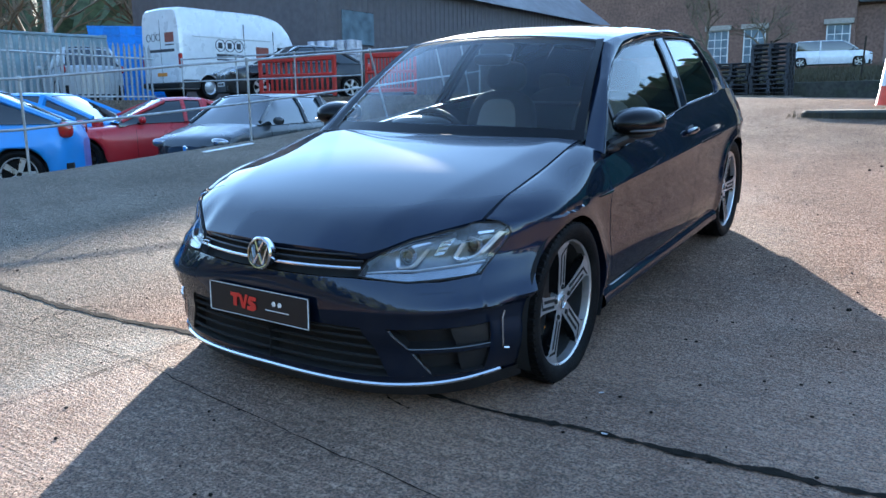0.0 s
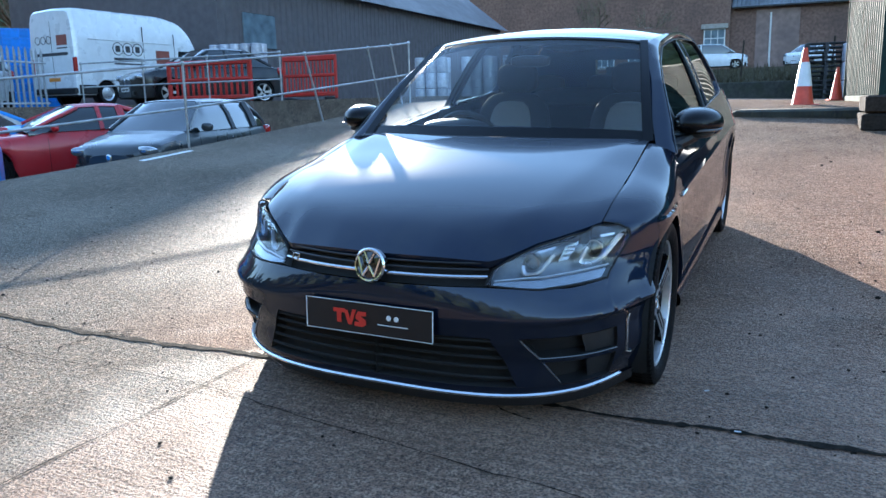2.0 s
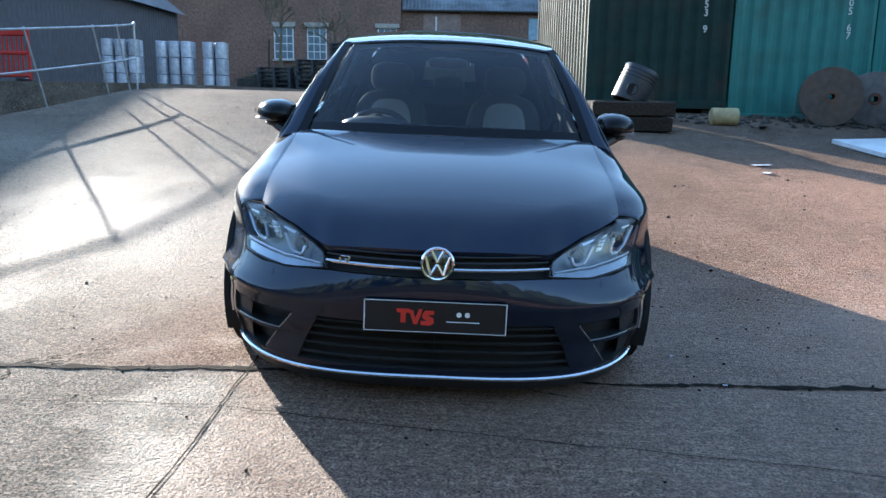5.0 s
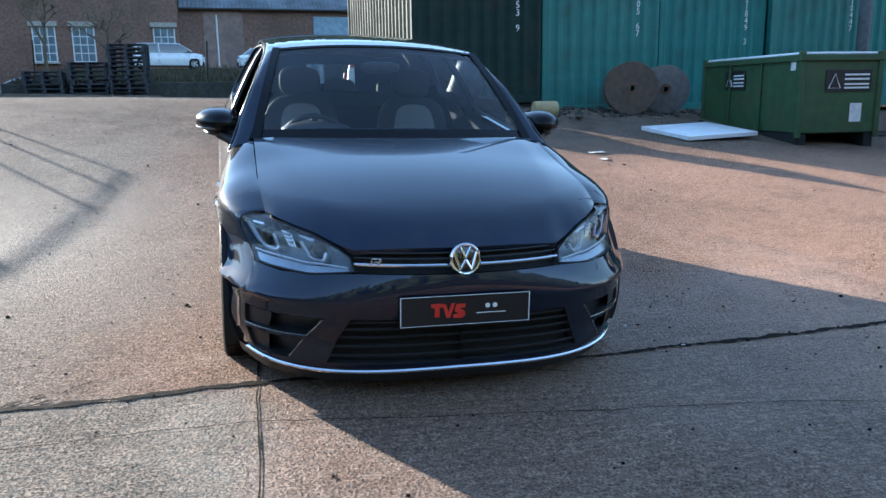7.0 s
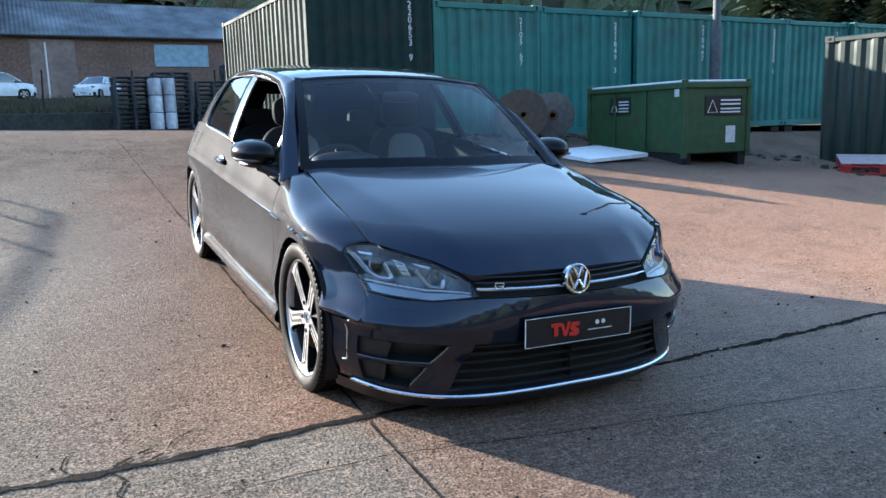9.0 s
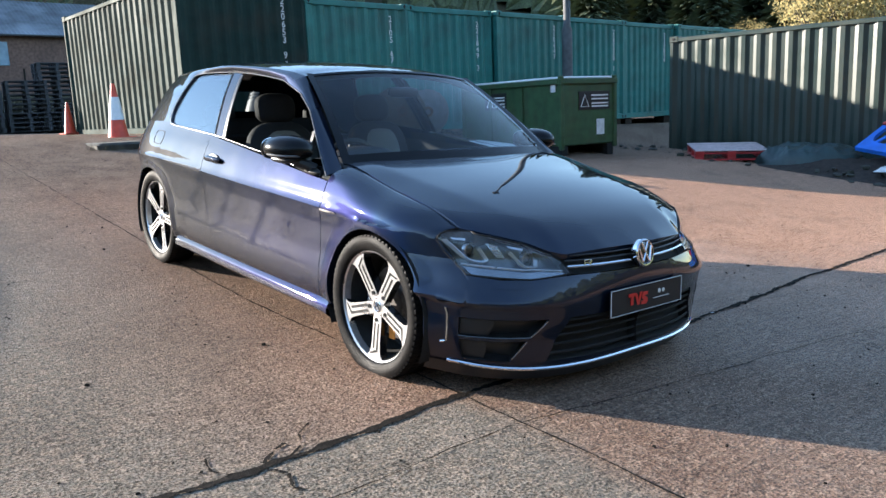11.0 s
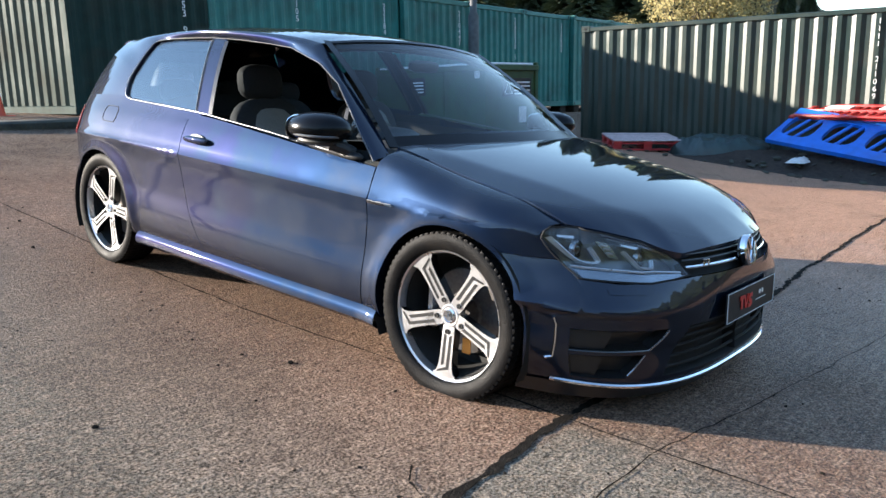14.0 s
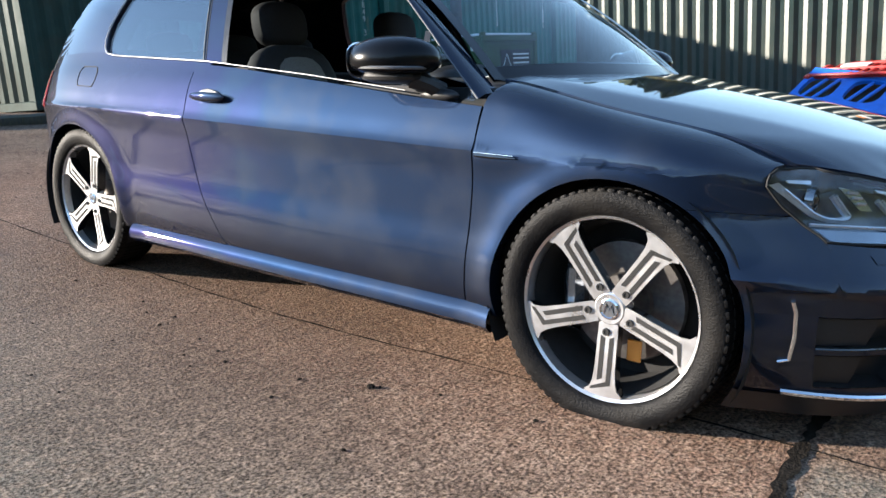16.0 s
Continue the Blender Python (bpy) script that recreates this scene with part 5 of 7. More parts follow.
# mirrors, handles, flap, badges, wipers
for side in (1, -1):
    f = (lambda s: s) if side > 0 else mirrored
    c = (0.876, -0.602, 0.955)
    dome = lambda q: ([(x * (1 - 0.25 * max(-y, 0) / 0.146), y, z * (0.92 if z > 0 else 0.62)) for x, y, z in q[0]], q[1])
    mi = part("door_mirror", f(at(dome(egg(0.108, 0.146, 0.078, 22, 32, 0.9)), *c, 0, 0, -10)), M["mirror_black"], hatch, "gloss black door mirror with a silver indicator line")
    part("mirror_base", f(joined(at(egg(0.085, 0.105, 0.022, 10, 20, 0.8), c[0] - 0.015, c[1] + 0.010, c[2] - 0.046, 0, 0, -10), tube([(0.80, -0.715, 0.866), (0.83, -0.70, 0.885), (0.87, -0.66, 0.905)], [0.030, 0.026, 0.03], 10), at(egg(0.02, 0.075, 0.02, 8, 12), 0.815, -0.72, 0.858))), M["black"], mi)
    part("mirror_glass", f(at(egg(0.088, 0.004, 0.055, 12, 24, 0.75), c[0] + 0.012, c[1] + 0.122, c[2], 0, 0, -10)), M["chrome"], mi)
    a = np.linspace(-0.9, 2.3, 26)
    part("indicator", f(tube([(c[0] + 0.104 * math.sin(t) + 0.012 * math.cos(t), c[1] - 0.134 * math.cos(t) + 0.010, c[2] - 0.020) for t in a], 0.0048, 6)), M["trim"], mi, "silver indicator line")
    hy = 0.340
    hd = part("door_handle", f(joined(at(egg(0.020, 0.104, 0.018, 10, 20, 0.8), float(side_x(hy, 0.815)) + 0.016, hy, 0.822))), M["paint"], hatch)
    part("handle_recess", f(at(egg(0.006, 0.078, 0.036, 8, 20), float(side_x(hy, 0.815)) - 0.001, hy + 0.012, 0.815)), M["black"], hd)
    part("lock", f(at(lathe([(0.0, 0.004), (0.010, 0.003), (0.011, 0)], 14), float(side_x(hy, 0.815)) + 0.02, hy + 0.075, 0.82, 0, 90)), M["chrome"], hd)
    rb = part("side_badge", f(tube([tuple(on_side((y, 0.700 + 0.012 * (y + 1.0)), 0.003)) for y in (-1.035, -0.99, -0.94, -0.900)], [0.002, 0.005, 0.0065, 0.0065], 6)), M["gloss"], hatch, "slim dark fender badge with a chrome edge")
    part("badge_edge", f(tube([tuple(on_side((y, 0.7065 + 0.012 * (y + 1.0)), 0.007)) for y in (-1.03, -0.99, -0.94, -0.900)], 0.0014, 5)), M["chrome"], rb)
    sqq = [(y, z) for y, z in ((1.205, 0.84), (1.19, 0.87), (1.19, 0.905), (1.205, 0.925), (1.32, 0.925), (1.34, 0.905), (1.34, 0.86), (1.325, 0.842), (1.205, 0.84))]
    if side < 0:
        part("fuel_flap_line", f(tube([tuple(on_side(q, 0.0005)) for q in resampled(sqq, 40)], 0.0022, 4)), M["under"], hatch, "thin gap round the fuel flap")
for x0, x1 in ((-0.60, -0.02), (0.02, 0.56)):
    pts = []
    for t in np.linspace(0, 1, 14):
        x = x0 + (x1 - x0) * t
        k = int(np.argmin(np.abs(PS[1][:, 0] - x)))
        pts.append(tuple(PS[0][k] + [0, -0.010, -0.002 + 0.004 * t]))
    part("wiper", tube(pts, 0.005, 5), M["black"], hatch, "black wiper blade")

# inside
dash = []
for x in np.linspace(-0.68, 0.68, 25):
    k = math.cos(x / 0.68 * 1.2)
    dash.append([(x, -0.82 - 0.10 * k, 0.86), (x, -0.62 - 0.06 * k, 0.905), (x, -0.50, 0.895), (x, -0.45, 0.84), (x, -0.47, 0.62), (x, -0.5, 0.40)])
part("dashboard", grid(dash, flip=True), M["seat_dark"], hatch)
part("binnacle", at(egg(0.19, 0.10, 0.045, 10, 20), -0.37, -0.50, 0.905), M["black"], hatch)
# white sheet put in as the pale reflection over the dashboard
part("paper", at(box(-0.16, 0.16, -0.05, 0.05, 0, 0.002, 0.0005), -0.36, -0.70, 0.912, -8, 0, 6), M["white"], hatch, "white strip standing in for the windscreen's pale reflection")
st = pose(-0.37, -0.32, 0.80, -66)
sw = part("steering_wheel", moved(joined(tube([(0.185 * math.cos(a), 0.185 * math.sin(a), 0) for a in np.linspace(0, 2 * math.pi, 33)[:-1]], 0.016, 8, True), box(-0.17, 0.17, -0.018, 0.018, -0.012, 0.006), box(-0.02, 0.02, -0.17, 0.0, -0.012, 0.006)), st), M["black"], hatch)
part("hub_pad", moved(egg(0.07, 0.06, 0.03, 8, 16), st), M["black"], sw)


def seat(x, y, rear=False):
    s = part("seat", joined(at(egg(0.25, 0.27, 0.09, 12, 20, 0.6), x, y, 0.42), at(egg(0.245, 0.075, 0.33, 14, 22, 0.6), x, y + 0.27, 0.70, -14)), M["seat_dark"], hatch, "dark sports seat with pale centre")
    part("seat_centre", at(egg(0.165, 0.075, 0.29, 16, 24, 0.6), x, y + 0.255, 0.70, -14), M["seat"], s)
    h = part("headrest", at(egg(0.135, 0.055, 0.095, 12, 18, 0.65), x, y + 0.385, 1.105, -10), M["seat_dark"], s)
    part("headrest_post", joined(*[tube([(x + d, y + 0.355, 0.96), (x + d, y + 0.375, 1.06)], 0.007, 6) for d in (-0.06, 0.06)]), M["chrome"], h)
    return s


seat(-0.37, 0.12), seat(0.37, 0.12)
part("rear_bench", joined(at(egg(0.62, 0.25, 0.10, 10, 24, 0.5), 0, 0.95, 0.42), at(egg(0.62, 0.08, 0.31, 12, 24, 0.5), 0, 1.20, 0.70, -14), *[at(egg(0.12, 0.05, 0.07, 8, 14, 0.65), x, 1.29, 1.02, -8) for x in (-0.4, 0, 0.4)]), M["seat_dark"], hatch)
part("interior_mirror", at(egg(0.11, 0.02, 0.03, 8, 14, 0.6), 0, -0.36, 1.235, 10), M["black"], hatch)

# ---- things round the yard ----
def gz(x, y):
    return float(height(x, y))


M["steel"] = material("galvanised_steel", (0.42, 0.43, 0.44), 0.45, 0.7, 0.2, 12, dirt=(0.25, 0.24, 0.22), dirt_amount=0.5, dirt_scale=5)
M["post_grey"] = material("dull_grey_post_paint", (0.10, 0.105, 0.11), 0.65, 0.0, 0.2, 10, spec=0.25, dirt=(0.07, 0.06, 0.05), dirt_amount=0.4)
M["cone_red"] = material("cone_orange_red", (0.62, 0.07, 0.03), 0.5, vary=0.15, scale=9, dirt=(0.2, 0.08, 0.05), dirt_amount=0.4)
M["cone_white"] = material("reflective_sleeve", (0.72, 0.72, 0.70), 0.35, vary=0.1, scale=9, dirt=(0.4, 0.38, 0.34), dirt_amount=0.4)
M["skip"] = material("green_skip_paint", (0.028, 0.072, 0.024), 0.55, vary=0.25, scale=6, dirt=(0.07, 0.05, 0.025), dirt_amount=0.35, dirt_scale=2.5, bump=0.15, bump_scale=30)
M["rust"] = material("rusty_steel", (0.12, 0.06, 0.035), 0.8, vary=0.35, scale=12, bump=0.3, bump_scale=50)
M["ply"] = material("worn_plywood", (0.10, 0.074, 0.056), 0.85, vary=0.25, scale=10, dirt=(0.14, 0.09, 0.06), dirt_amount=0.6, dirt_scale=3)
M["grey_ply"] = material("grey_weathered_ply", (0.15, 0.138, 0.128), 0.85, vary=0.25, scale=10, dirt=(0.18, 0.15, 0.12), dirt_amount=0.6, dirt_scale=3)
M["board"] = material("white_insulation_board", (0.74, 0.74, 0.74), 0.6, vary=0.08, scale=5, dirt=(0.5, 0.48, 0.45), dirt_amount=0.4)
M["concrete"] = material("old_concrete", (0.20, 0.185, 0.165), 0.85, vary=0.3, scale=9, dirt=(0.06, 0.07, 0.03), dirt_amount=0.6, dirt_scale=2.5, bump=0.5, bump_scale=40)
M["dark_wall"] = material("dark_mossy_wall", (0.05, 0.048, 0.04), 0.9, vary=0.4, scale=6, dirt=(0.03, 0.04, 0.015), dirt_amount=0.6, dirt_scale=1.5, bump=0.5, bump_scale=20)
M["pallet_dark"] = material("dark_plastic_pallet", (0.035, 0.035, 0.04), 0.6, vary=0.3, scale=8)
M["pallet_red"] = material("red_pallet_paint", (0.42, 0.03, 0.03), 0.65, vary=0.25, scale=9, dirt=(0.2, 0.05, 0.04), dirt_amount=0.5)
M["pallet_top"] = material("pale_pallet_boards", (0.48, 0.38, 0.37), 0.8, vary=0.25, scale=14, random_hue=0.15)
M["blue_plastic"] = material("blue_barrier_plastic", (0.022, 0.15, 0.62), 0.4, vary=0.12, scale=7, dirt=(0.08, 0.12, 0.28), dirt_amount=0.4)
M["red_plastic"] = material("red_barrier_plastic", (0.46, 0.022, 0.016), 0.4, vary=0.12, scale=7, dirt=(0.35, 0.08, 0.06), dirt_amount=0.4)
M["crate_blue"] = material("blue_crate_plastic", (0.03, 0.22, 0.68), 0.45, vary=0.15, scale=6, random_hue=0.2)
M["tarp"] = material("dark_green_tarpaulin", (0.016, 0.036, 0.036), 0.42, vary=0.4, scale=5, bump=0.6, bump_scale=14)
M["keg"] = material("steel_keg", (0.46, 0.46, 0.50), 0.5, 0.45, 0.25, 8, random_hue=0.25, dirt=(0.3, 0.28, 0.25), dirt_amount=0.4)
M["piston"] = material("black_painted_casting", (0.018, 0.020, 0.022), 0.38, vary=0.3, scale=8, dirt=(0.06, 0.055, 0.05), dirt_amount=0.5)
M["rag"] = material("white_rag", (0.6, 0.6, 0.6), 0.8, vary=0.15, scale=15)
M["dry_grass"] = material("rough_grass", (0.072, 0.060, 0.032), 0.9, vary=0.5, scale=5)
M["bark"] = material("tree_bark", (0.09, 0.075, 0.06), 0.9, vary=0.35, scale=12, bump=0.5, bump_scale=30)
M["conifer"] = material("conifer_needles", (0.060, 0.078, 0.036), 0.8, vary=0.45, scale=3)
M["twig"] = material("winter_twigs", (0.14, 0.105, 0.065), 0.9, vary=0.35, scale=2)
M["ivy"] = material("light_green_foliage", (0.32, 0.26, 0.10), 0.8, vary=0.45, scale=2)

# skip
sk = thing("waste_skip", "green lidded steel waste skip with warning signs", "skip", pose(6.72, 4.62, gz(7.1, 5.4) - 0.02, 0, 0, -5))
part("body", joined(box(0, 1.22, 0, 2.75, 0.10, 1.18, 0.02)), M["skip"], sk)
part("base_rail", box(0.02, 0.16, 0.02, 2.73, -0.06, 0.12), M["under"], sk)
part("base_rail", box(1.06, 1.20, 0.02, 2.73, -0.10, 0.12), M["under"], sk)
for x, y in ((-0.03, -0.03), (1.17, -0.03), (-0.03, 2.70), (1.17, 2.70)):
    part("corner_post", box(x, x + 0.08, y, y + 0.08, 0.04, 1.24, 0.012), M["skip"], sk)
part("rim", joined(box(-0.035, 1.255, -0.04, 0.03, 1.10, 1.19, 0.01), box(-0.04, 0.03, 0.03, 2.72, 1.10, 1.19, 0.01), box(1.19, 1.26, 0.03, 2.72, 1.10, 1.19, 0.01)), M["skip"], sk)
part("lid", box(0.02, 1.20, 0.02, 2.73, 1.185, 1.225, 0.015), M["board"], sk, "pale flat lid")
for y in (0.95, 1.85):
    part("rib", box(-0.03, 0.0, y, y + 0.06, 0.12, 1.12), M["skip"], sk)
for y0, flipx in ((1.15, True), (0.0, False)):
    if flipx:
        sg = part("warning_sign", box(-0.012, -0.004, 1.42, 2.05, 0.72, 1.02, 0.002), M["black"], sk, "dark warning sign with a triangle")
        part("triangle", joined(tube([(-0.014, 1.98, 0.78), (-0.014, 1.80, 0.78), (-0.014, 1.89, 0.95)], 0.010, 4, True)), M["white"], sg)
        part("lettering", joined(*[box(-0.0155, -0.0125, 1.46, 1.76, z, z + 0.022, 0.001) for z in (0.77, 0.82, 0.88, 0.93)]), M["white"], sg)
    else:
        sg = part("warning_sign", box(0.38, 1.08, -0.016, -0.004, 0.68, 0.98, 0.002), M["black"], sk, "dark warning sign with a triangle")
        part("triangle", joined(tube([(0.42, -0.018, 0.73), (0.60, -0.018, 0.73), (0.51, -0.018, 0.92)], 0.010, 4, True)), M["white"], sg)
        part("lettering", joined(*[box(0.66, 1.04, -0.0195, -0.0165, z, z + 0.024, 0.001) for z in (0.72, 0.77, 0.84, 0.90)]), M["white"], sg)
part("notice", at(box(0.78, 0.96, -0.012, -0.004, 0.26, 0.52, 0.002), 0, 0, 0), M["rag"], sk, "torn white notice")
part("notice", box(-0.010, -0.004, 0.12, 0.24, 0.98, 1.12, 0.002), M["rag"], sk, "small white sticker")

# cable drums behind the skip
for x, y, mat, rr_ in ((5.78, 7.75, M["ply"], 0.46), (6.58, 8.0, M["grey_ply"], 0.43)):
    d = thing("cable_drum", "weathered wooden cable drum standing on its rim", "cable drum", pose(x, y, gz(x, y) + rr_, 90, 0, -20), "cable drums")
    fl = part("flange", lathe([(0.05, 0.02), (rr_ * 0.98, 0.02), (rr_, 0.012), (rr_, -0.022), (rr_ * 0.98, -0.03), (0.05, -0.03), (0.05, 0.02)], 40), mat, d)
    shared("flange", fl, pose(0, 0, -0.42), d)
    part("core", lathe([(rr_ * 0.5, -0.03), (rr_ * 0.5, -0.40)], 28), mat, d)
    part("hub_plate", lathe([(0.05, 0.024), (0.10, 0.026), (0.10, 0.018)], 20), M["rust"], d)

# white sheet on the ground
sh = thing("white_board", "white insulation board lying flat on the ground", "board", pose(5.75, 5.55, gz(5.75, 5.55) + 0.03, 5.5, -1.5, 8))
part("sheet", box(-0.62, 0.62, -0.55, 0.55, 0, 0.06, 0.004), M["board"], sh)


# cones and the plinth that they stand on
def cone(x, y, z, h, sleeve, group="traffic cones"):
    k = h / 0.9
    c = thing("traffic_cone", "orange-red traffic cone with a white sleeve" if sleeve else "plain red traffic cone, no sleeve", "traffic cone", pose(x, y, z, 0, 0, 12), group)
    part("base", box(-0.22 * k, 0.22 * k, -0.22 * k, 0.22 * k, 0, 0.05 * k, 0.02), M["cone_red"], c)
    part("cone", lathe([(0.165 * k, 0.045 * k), (0.155 * k, 0.07 * k), (0.033 * k, 0.88 * k), (0.025 * k, 0.90 * k), (0.0, 0.90 * k)], 28), M["cone_red"], c)
    if sleeve:
        part("sleeve", lathe([(0.1245 * k, 0.32 * k), (0.1215 * k, 0.325 * k), (0.0705 * k, 0.68 * k), (0.0675 * k, 0.685 * k)], 28), M["cone_white"], c, "white reflective sleeve")
    return c


pln = thing("concrete_plinth", "low mossy concrete plinth at the yard's edge", "plinth", pose(0, 0, 0))
part("slab", box(0.25, 2.05, 7.25, 10.2, 0.45, 0.865, 0.03), M["dark_wall"], pln)
cone(1.09, 9.20, 0.865, 0.91, True)
cone(1.63, 14.8, gz(1.63, 14.8), 0.72, False)
gr = []
for k in range(420):
    x, y = rng.uniform(0.1, 2.1), 7.2 + rng.gauss(0, 0.05)
    a, hh = rng.uniform(0, 6.28), rng.uniform(0.03, 0.14)
    z = gz(x, y)
    gr.append(([(x - 0.004 * math.cos(a), y - 0.004 * math.sin(a), z), (x + 0.004 * math.cos(a), y + 0.004 * math.sin(a), z), (x + rng.gauss(0, 0.03), y + rng.gauss(0, 0.03), z + hh)], [(0, 1, 2)]))
tagged(part("grass_tufts", joined(*gr), M["dry_grass"], angle=0), "tufts of rough grass along the plinth", "grass", kind="stuff")

# sleeper planter with a big engine piston
pw = thing("sleeper_planter", "planter of stacked old timber sleepers", "planter", pose(1.80, 6.16, gz(2.4, 6.7) - 0.05, 0, 0, 1))
for z in (0.0, 0.215):
    o = 0.03 if z else 0.0
    sl = part("sleeper", box(o, 1.15 + o, 0, 0.24, z, z + 0.205, 0.02), M["timber"], pw)
    shared("sleeper", sl, pose(0, 1.0, 0), pw)
    sl2 = part("sleeper", box(o, 0.24 + o, 0.25, 0.99, z, z + 0.205, 0.02), M["timber"], pw)
    shared("sleeper", sl2, pose(0.90, 0, 0), pw)
part("soil", box(0.2, 0.98, 0.2, 1.05, 0.05, 0.36, 0.02), M["under"], pw)
ps = thing("engine_piston", "huge black engine piston leaning in the planter", "piston", pose(2.50, 6.68, gz(2.4, 6.7) + 0.585, -6, 24, 0) @ Matrix.Scale(0.76, 4))
part("skirt", lathe([(0.30, -0.34), (0.33, -0.33), (0.335, 0.08), (0.32, 0.085), (0.32, 0.105), (0.335, 0.11), (0.335, 0.145), (0.32, 0.15), (0.32, 0.17), (0.335, 0.175), (0.335, 0.215), (0.32, 0.22), (0.32, 0.24), (0.335, 0.245), (0.335, 0.31), (0.325, 0.33), (0.29, 0.335), (0.27, 0.29), (0.0, 0.28)], 48), M["piston"], ps, angle=40)
part("pin_boss", joined(at(tube([(0.10 * math.cos(a), 0.10 * math.sin(a), 0) for a in np.linspace(0, 6.283, 25)[:-1]], 0.014, 6, True), -0.08, -0.325, -0.14, 90), at(lathe([(0, 0.004), (0.095, 0.004), (0.095, -0.02)], 24), -0.08, -0.322, -0.14, 90)), M["under"], ps, "pin bore ring")


# stacks of pallets at the yard's far end
def far_end(m):
    c = Vector((-1.68, -4.51, 1.11))
    return Matrix.Translation(c) @ Matrix.Scale(1.6, 4) @ Matrix.Translation(-c) @ m


def pallet_shape(dx=1.2, dy=1.0):
    s = [box(-dx / 2, dx / 2, y - 0.05, y + 0.05, 0.12, 0.142, 0.003) for y in np.linspace(-dy / 2 + 0.05, dy / 2 - 0.05, 6)]
    s += [box(x - 0.05, x + 0.05, y - 0.06, y + 0.06, 0.02, 0.12, 0.003) for x in (-dx / 2 + 0.05, 0, dx / 2 - 0.05) for y in (-dy / 2 + 0.06, 0, dy / 2 - 0.06)]
    s += [box(-dx / 2, dx / 2, y - 0.05, y + 0.05, 0, 0.02, 0.003) for y in (-dy / 2 + 0.05, 0, dy / 2 - 0.05)]
    return joined(*s)


pal = None
for (x, y, n, rz) in ((0.2, 23.8, 12, 5), (1.5, 23.9, 13, 2), (2.9, 24.0, 11, -3), (3.9, 24.3, 15, 0), (-6.3, 24.3, 9, 4), (-5.0, 24.2, 13, -2), (-7.7, 24.2, 7, 3)):
    st_ = thing("pallet_stack", "tall stack of dark pallets at the yard's end", "pallet stack", far_end(pose(x, y, 1.0, 0, 0, rz)), "pallet stacks")
    for k in range(n):
        m = pose(rng.gauss(0, 0.015), rng.gauss(0, 0.015), 0.146 * k, 0, 0, rng.gauss(0, 0.8))
        if pal is None:
            pal = part("pallet", pallet_shape(), M["pallet_dark"], st_)
            pal.matrix_basis = m
        else:
            shared("pallet", pal, m, st_)


def keg_stack(x, y, z, nx, nz, rz, label, far=False):
    t = thing("keg_stack", label, "keg stack", far_end(pose(x, y, z, 0, 0, rz)) if far else pose(x, y, z, 0, 0, rz), "stacks of kegs")
    keg = None
    for k in range(nz):
        for i in range(nx):
            for j in range(2):
                m = pose(0.42 * i, 0.42 * j, 0.56 * k)
                if keg is None:
                    keg = part("keg", lathe([(0.0, 0.02), (0.18, 0.0), (0.195, 0.03), (0.185, 0.06), (0.20, 0.12), (0.19, 0.18), (0.2, 0.27), (0.19, 0.36), (0.20, 0.42), (0.185, 0.47), (0.195, 0.51), (0.18, 0.54), (0.0, 0.52)], 18), M["keg"], t)
                    keg.matrix_basis = m
                else:
                    shared("keg", keg, m, t)
    return t


keg_stack(0.9, 22.9, 1.0, 2, 3, 4, "small stack of steel kegs before the pallets", True)
keg_stack(-11.9, 21.2, 1.1, 3, 3, 10, "stack of steel kegs by the shed")
keg_stack(-10.4, 22.0, 1.1, 3, 3, 5, "stack of steel kegs by the shed")
keg_stack(-8.9, 22.3, 1.1, 2, 3, 8, "stack of steel kegs by the shed")
keg_stack(-18.9, 18.3, 1.2, 5, 4, 12, "wide stack of pale kegs behind the van")
# low wall at the yard's end
lw = thing("low_wall", "low dark retaining wall below a grass bank", "wall", pose(0, 0, 0), kind="structure")
part("coping", box(-14, 34, YARD_END - 0.1, YARD_END + 0.15, 0.6, 1.94, 0.02), M["dark_wall"], lw)
for k in range(7):
    x = -9 + 3.4 * k
    fp = thing("fence_post", "thin leaning fence post on the bank", "fence post", pose(x * 1.4, 44.5 + rng.random(), 2.0, rng.gauss(0, 2), rng.gauss(0, 2), 0), "posts on the bank")
    part("post", tube([(0, 0, 0), (0, 0, 2.4)], 0.05, 6), M["timber"], fp)

# lamp post by the containers
lp = thing("lamp_post", "tall grey steel lamp post", "lamp post", pose(11.35, 8.72, gz(11.3, 8.7) - 0.05))
part("column", tube([(0, 0, 0), (0, 0, 2.35), (0, 0, 2.45), (0, 0, 8.0)], [0.125, 0.125, 0.085, 0.07], 14), M["post_grey"], lp)
part("arm", tube([(0, 0, 7.9), (-0.3, -0.3, 8.15), (-0.9, -0.9, 8.2)], 0.035, 8), M["post_grey"], lp)
part("lamp_head", at(egg(0.32, 0.13, 0.07), -1.1, -1.1, 8.2, 0, 0, 45), M["post_grey"], lp)

# red pallet, tarpaulin, barriers by the olive container
rp = thing("red_pallet", "red painted pallet with pale worn boards", "pallet", pose(9.72, 3.50, gz(9.72, 3.50) + 0.05, 4, 1, -48))
for y in np.linspace(-0.47, 0.47, 7):
    part("board", box(-0.6, 0.6, y - 0.055, y + 0.055, 0.135, 0.158, 0.004), M["pallet_top"], rp)
for x in (-0.52, 0, 0.52):
    part("bearer", joined(box(x - 0.07, x + 0.07, -0.52, 0.52, 0.0, 0.02, 0.003), box(x - 0.07, x + 0.07, -0.52, 0.52, 0.11, 0.134, 0.003), *[box(x - 0.07, x + 0.07, yy_ - 0.07, yy_ + 0.07, 0.02, 0.11, 0.004) for yy_ in (-0.43, 0, 0.43)]), M["pallet_red"], rp)
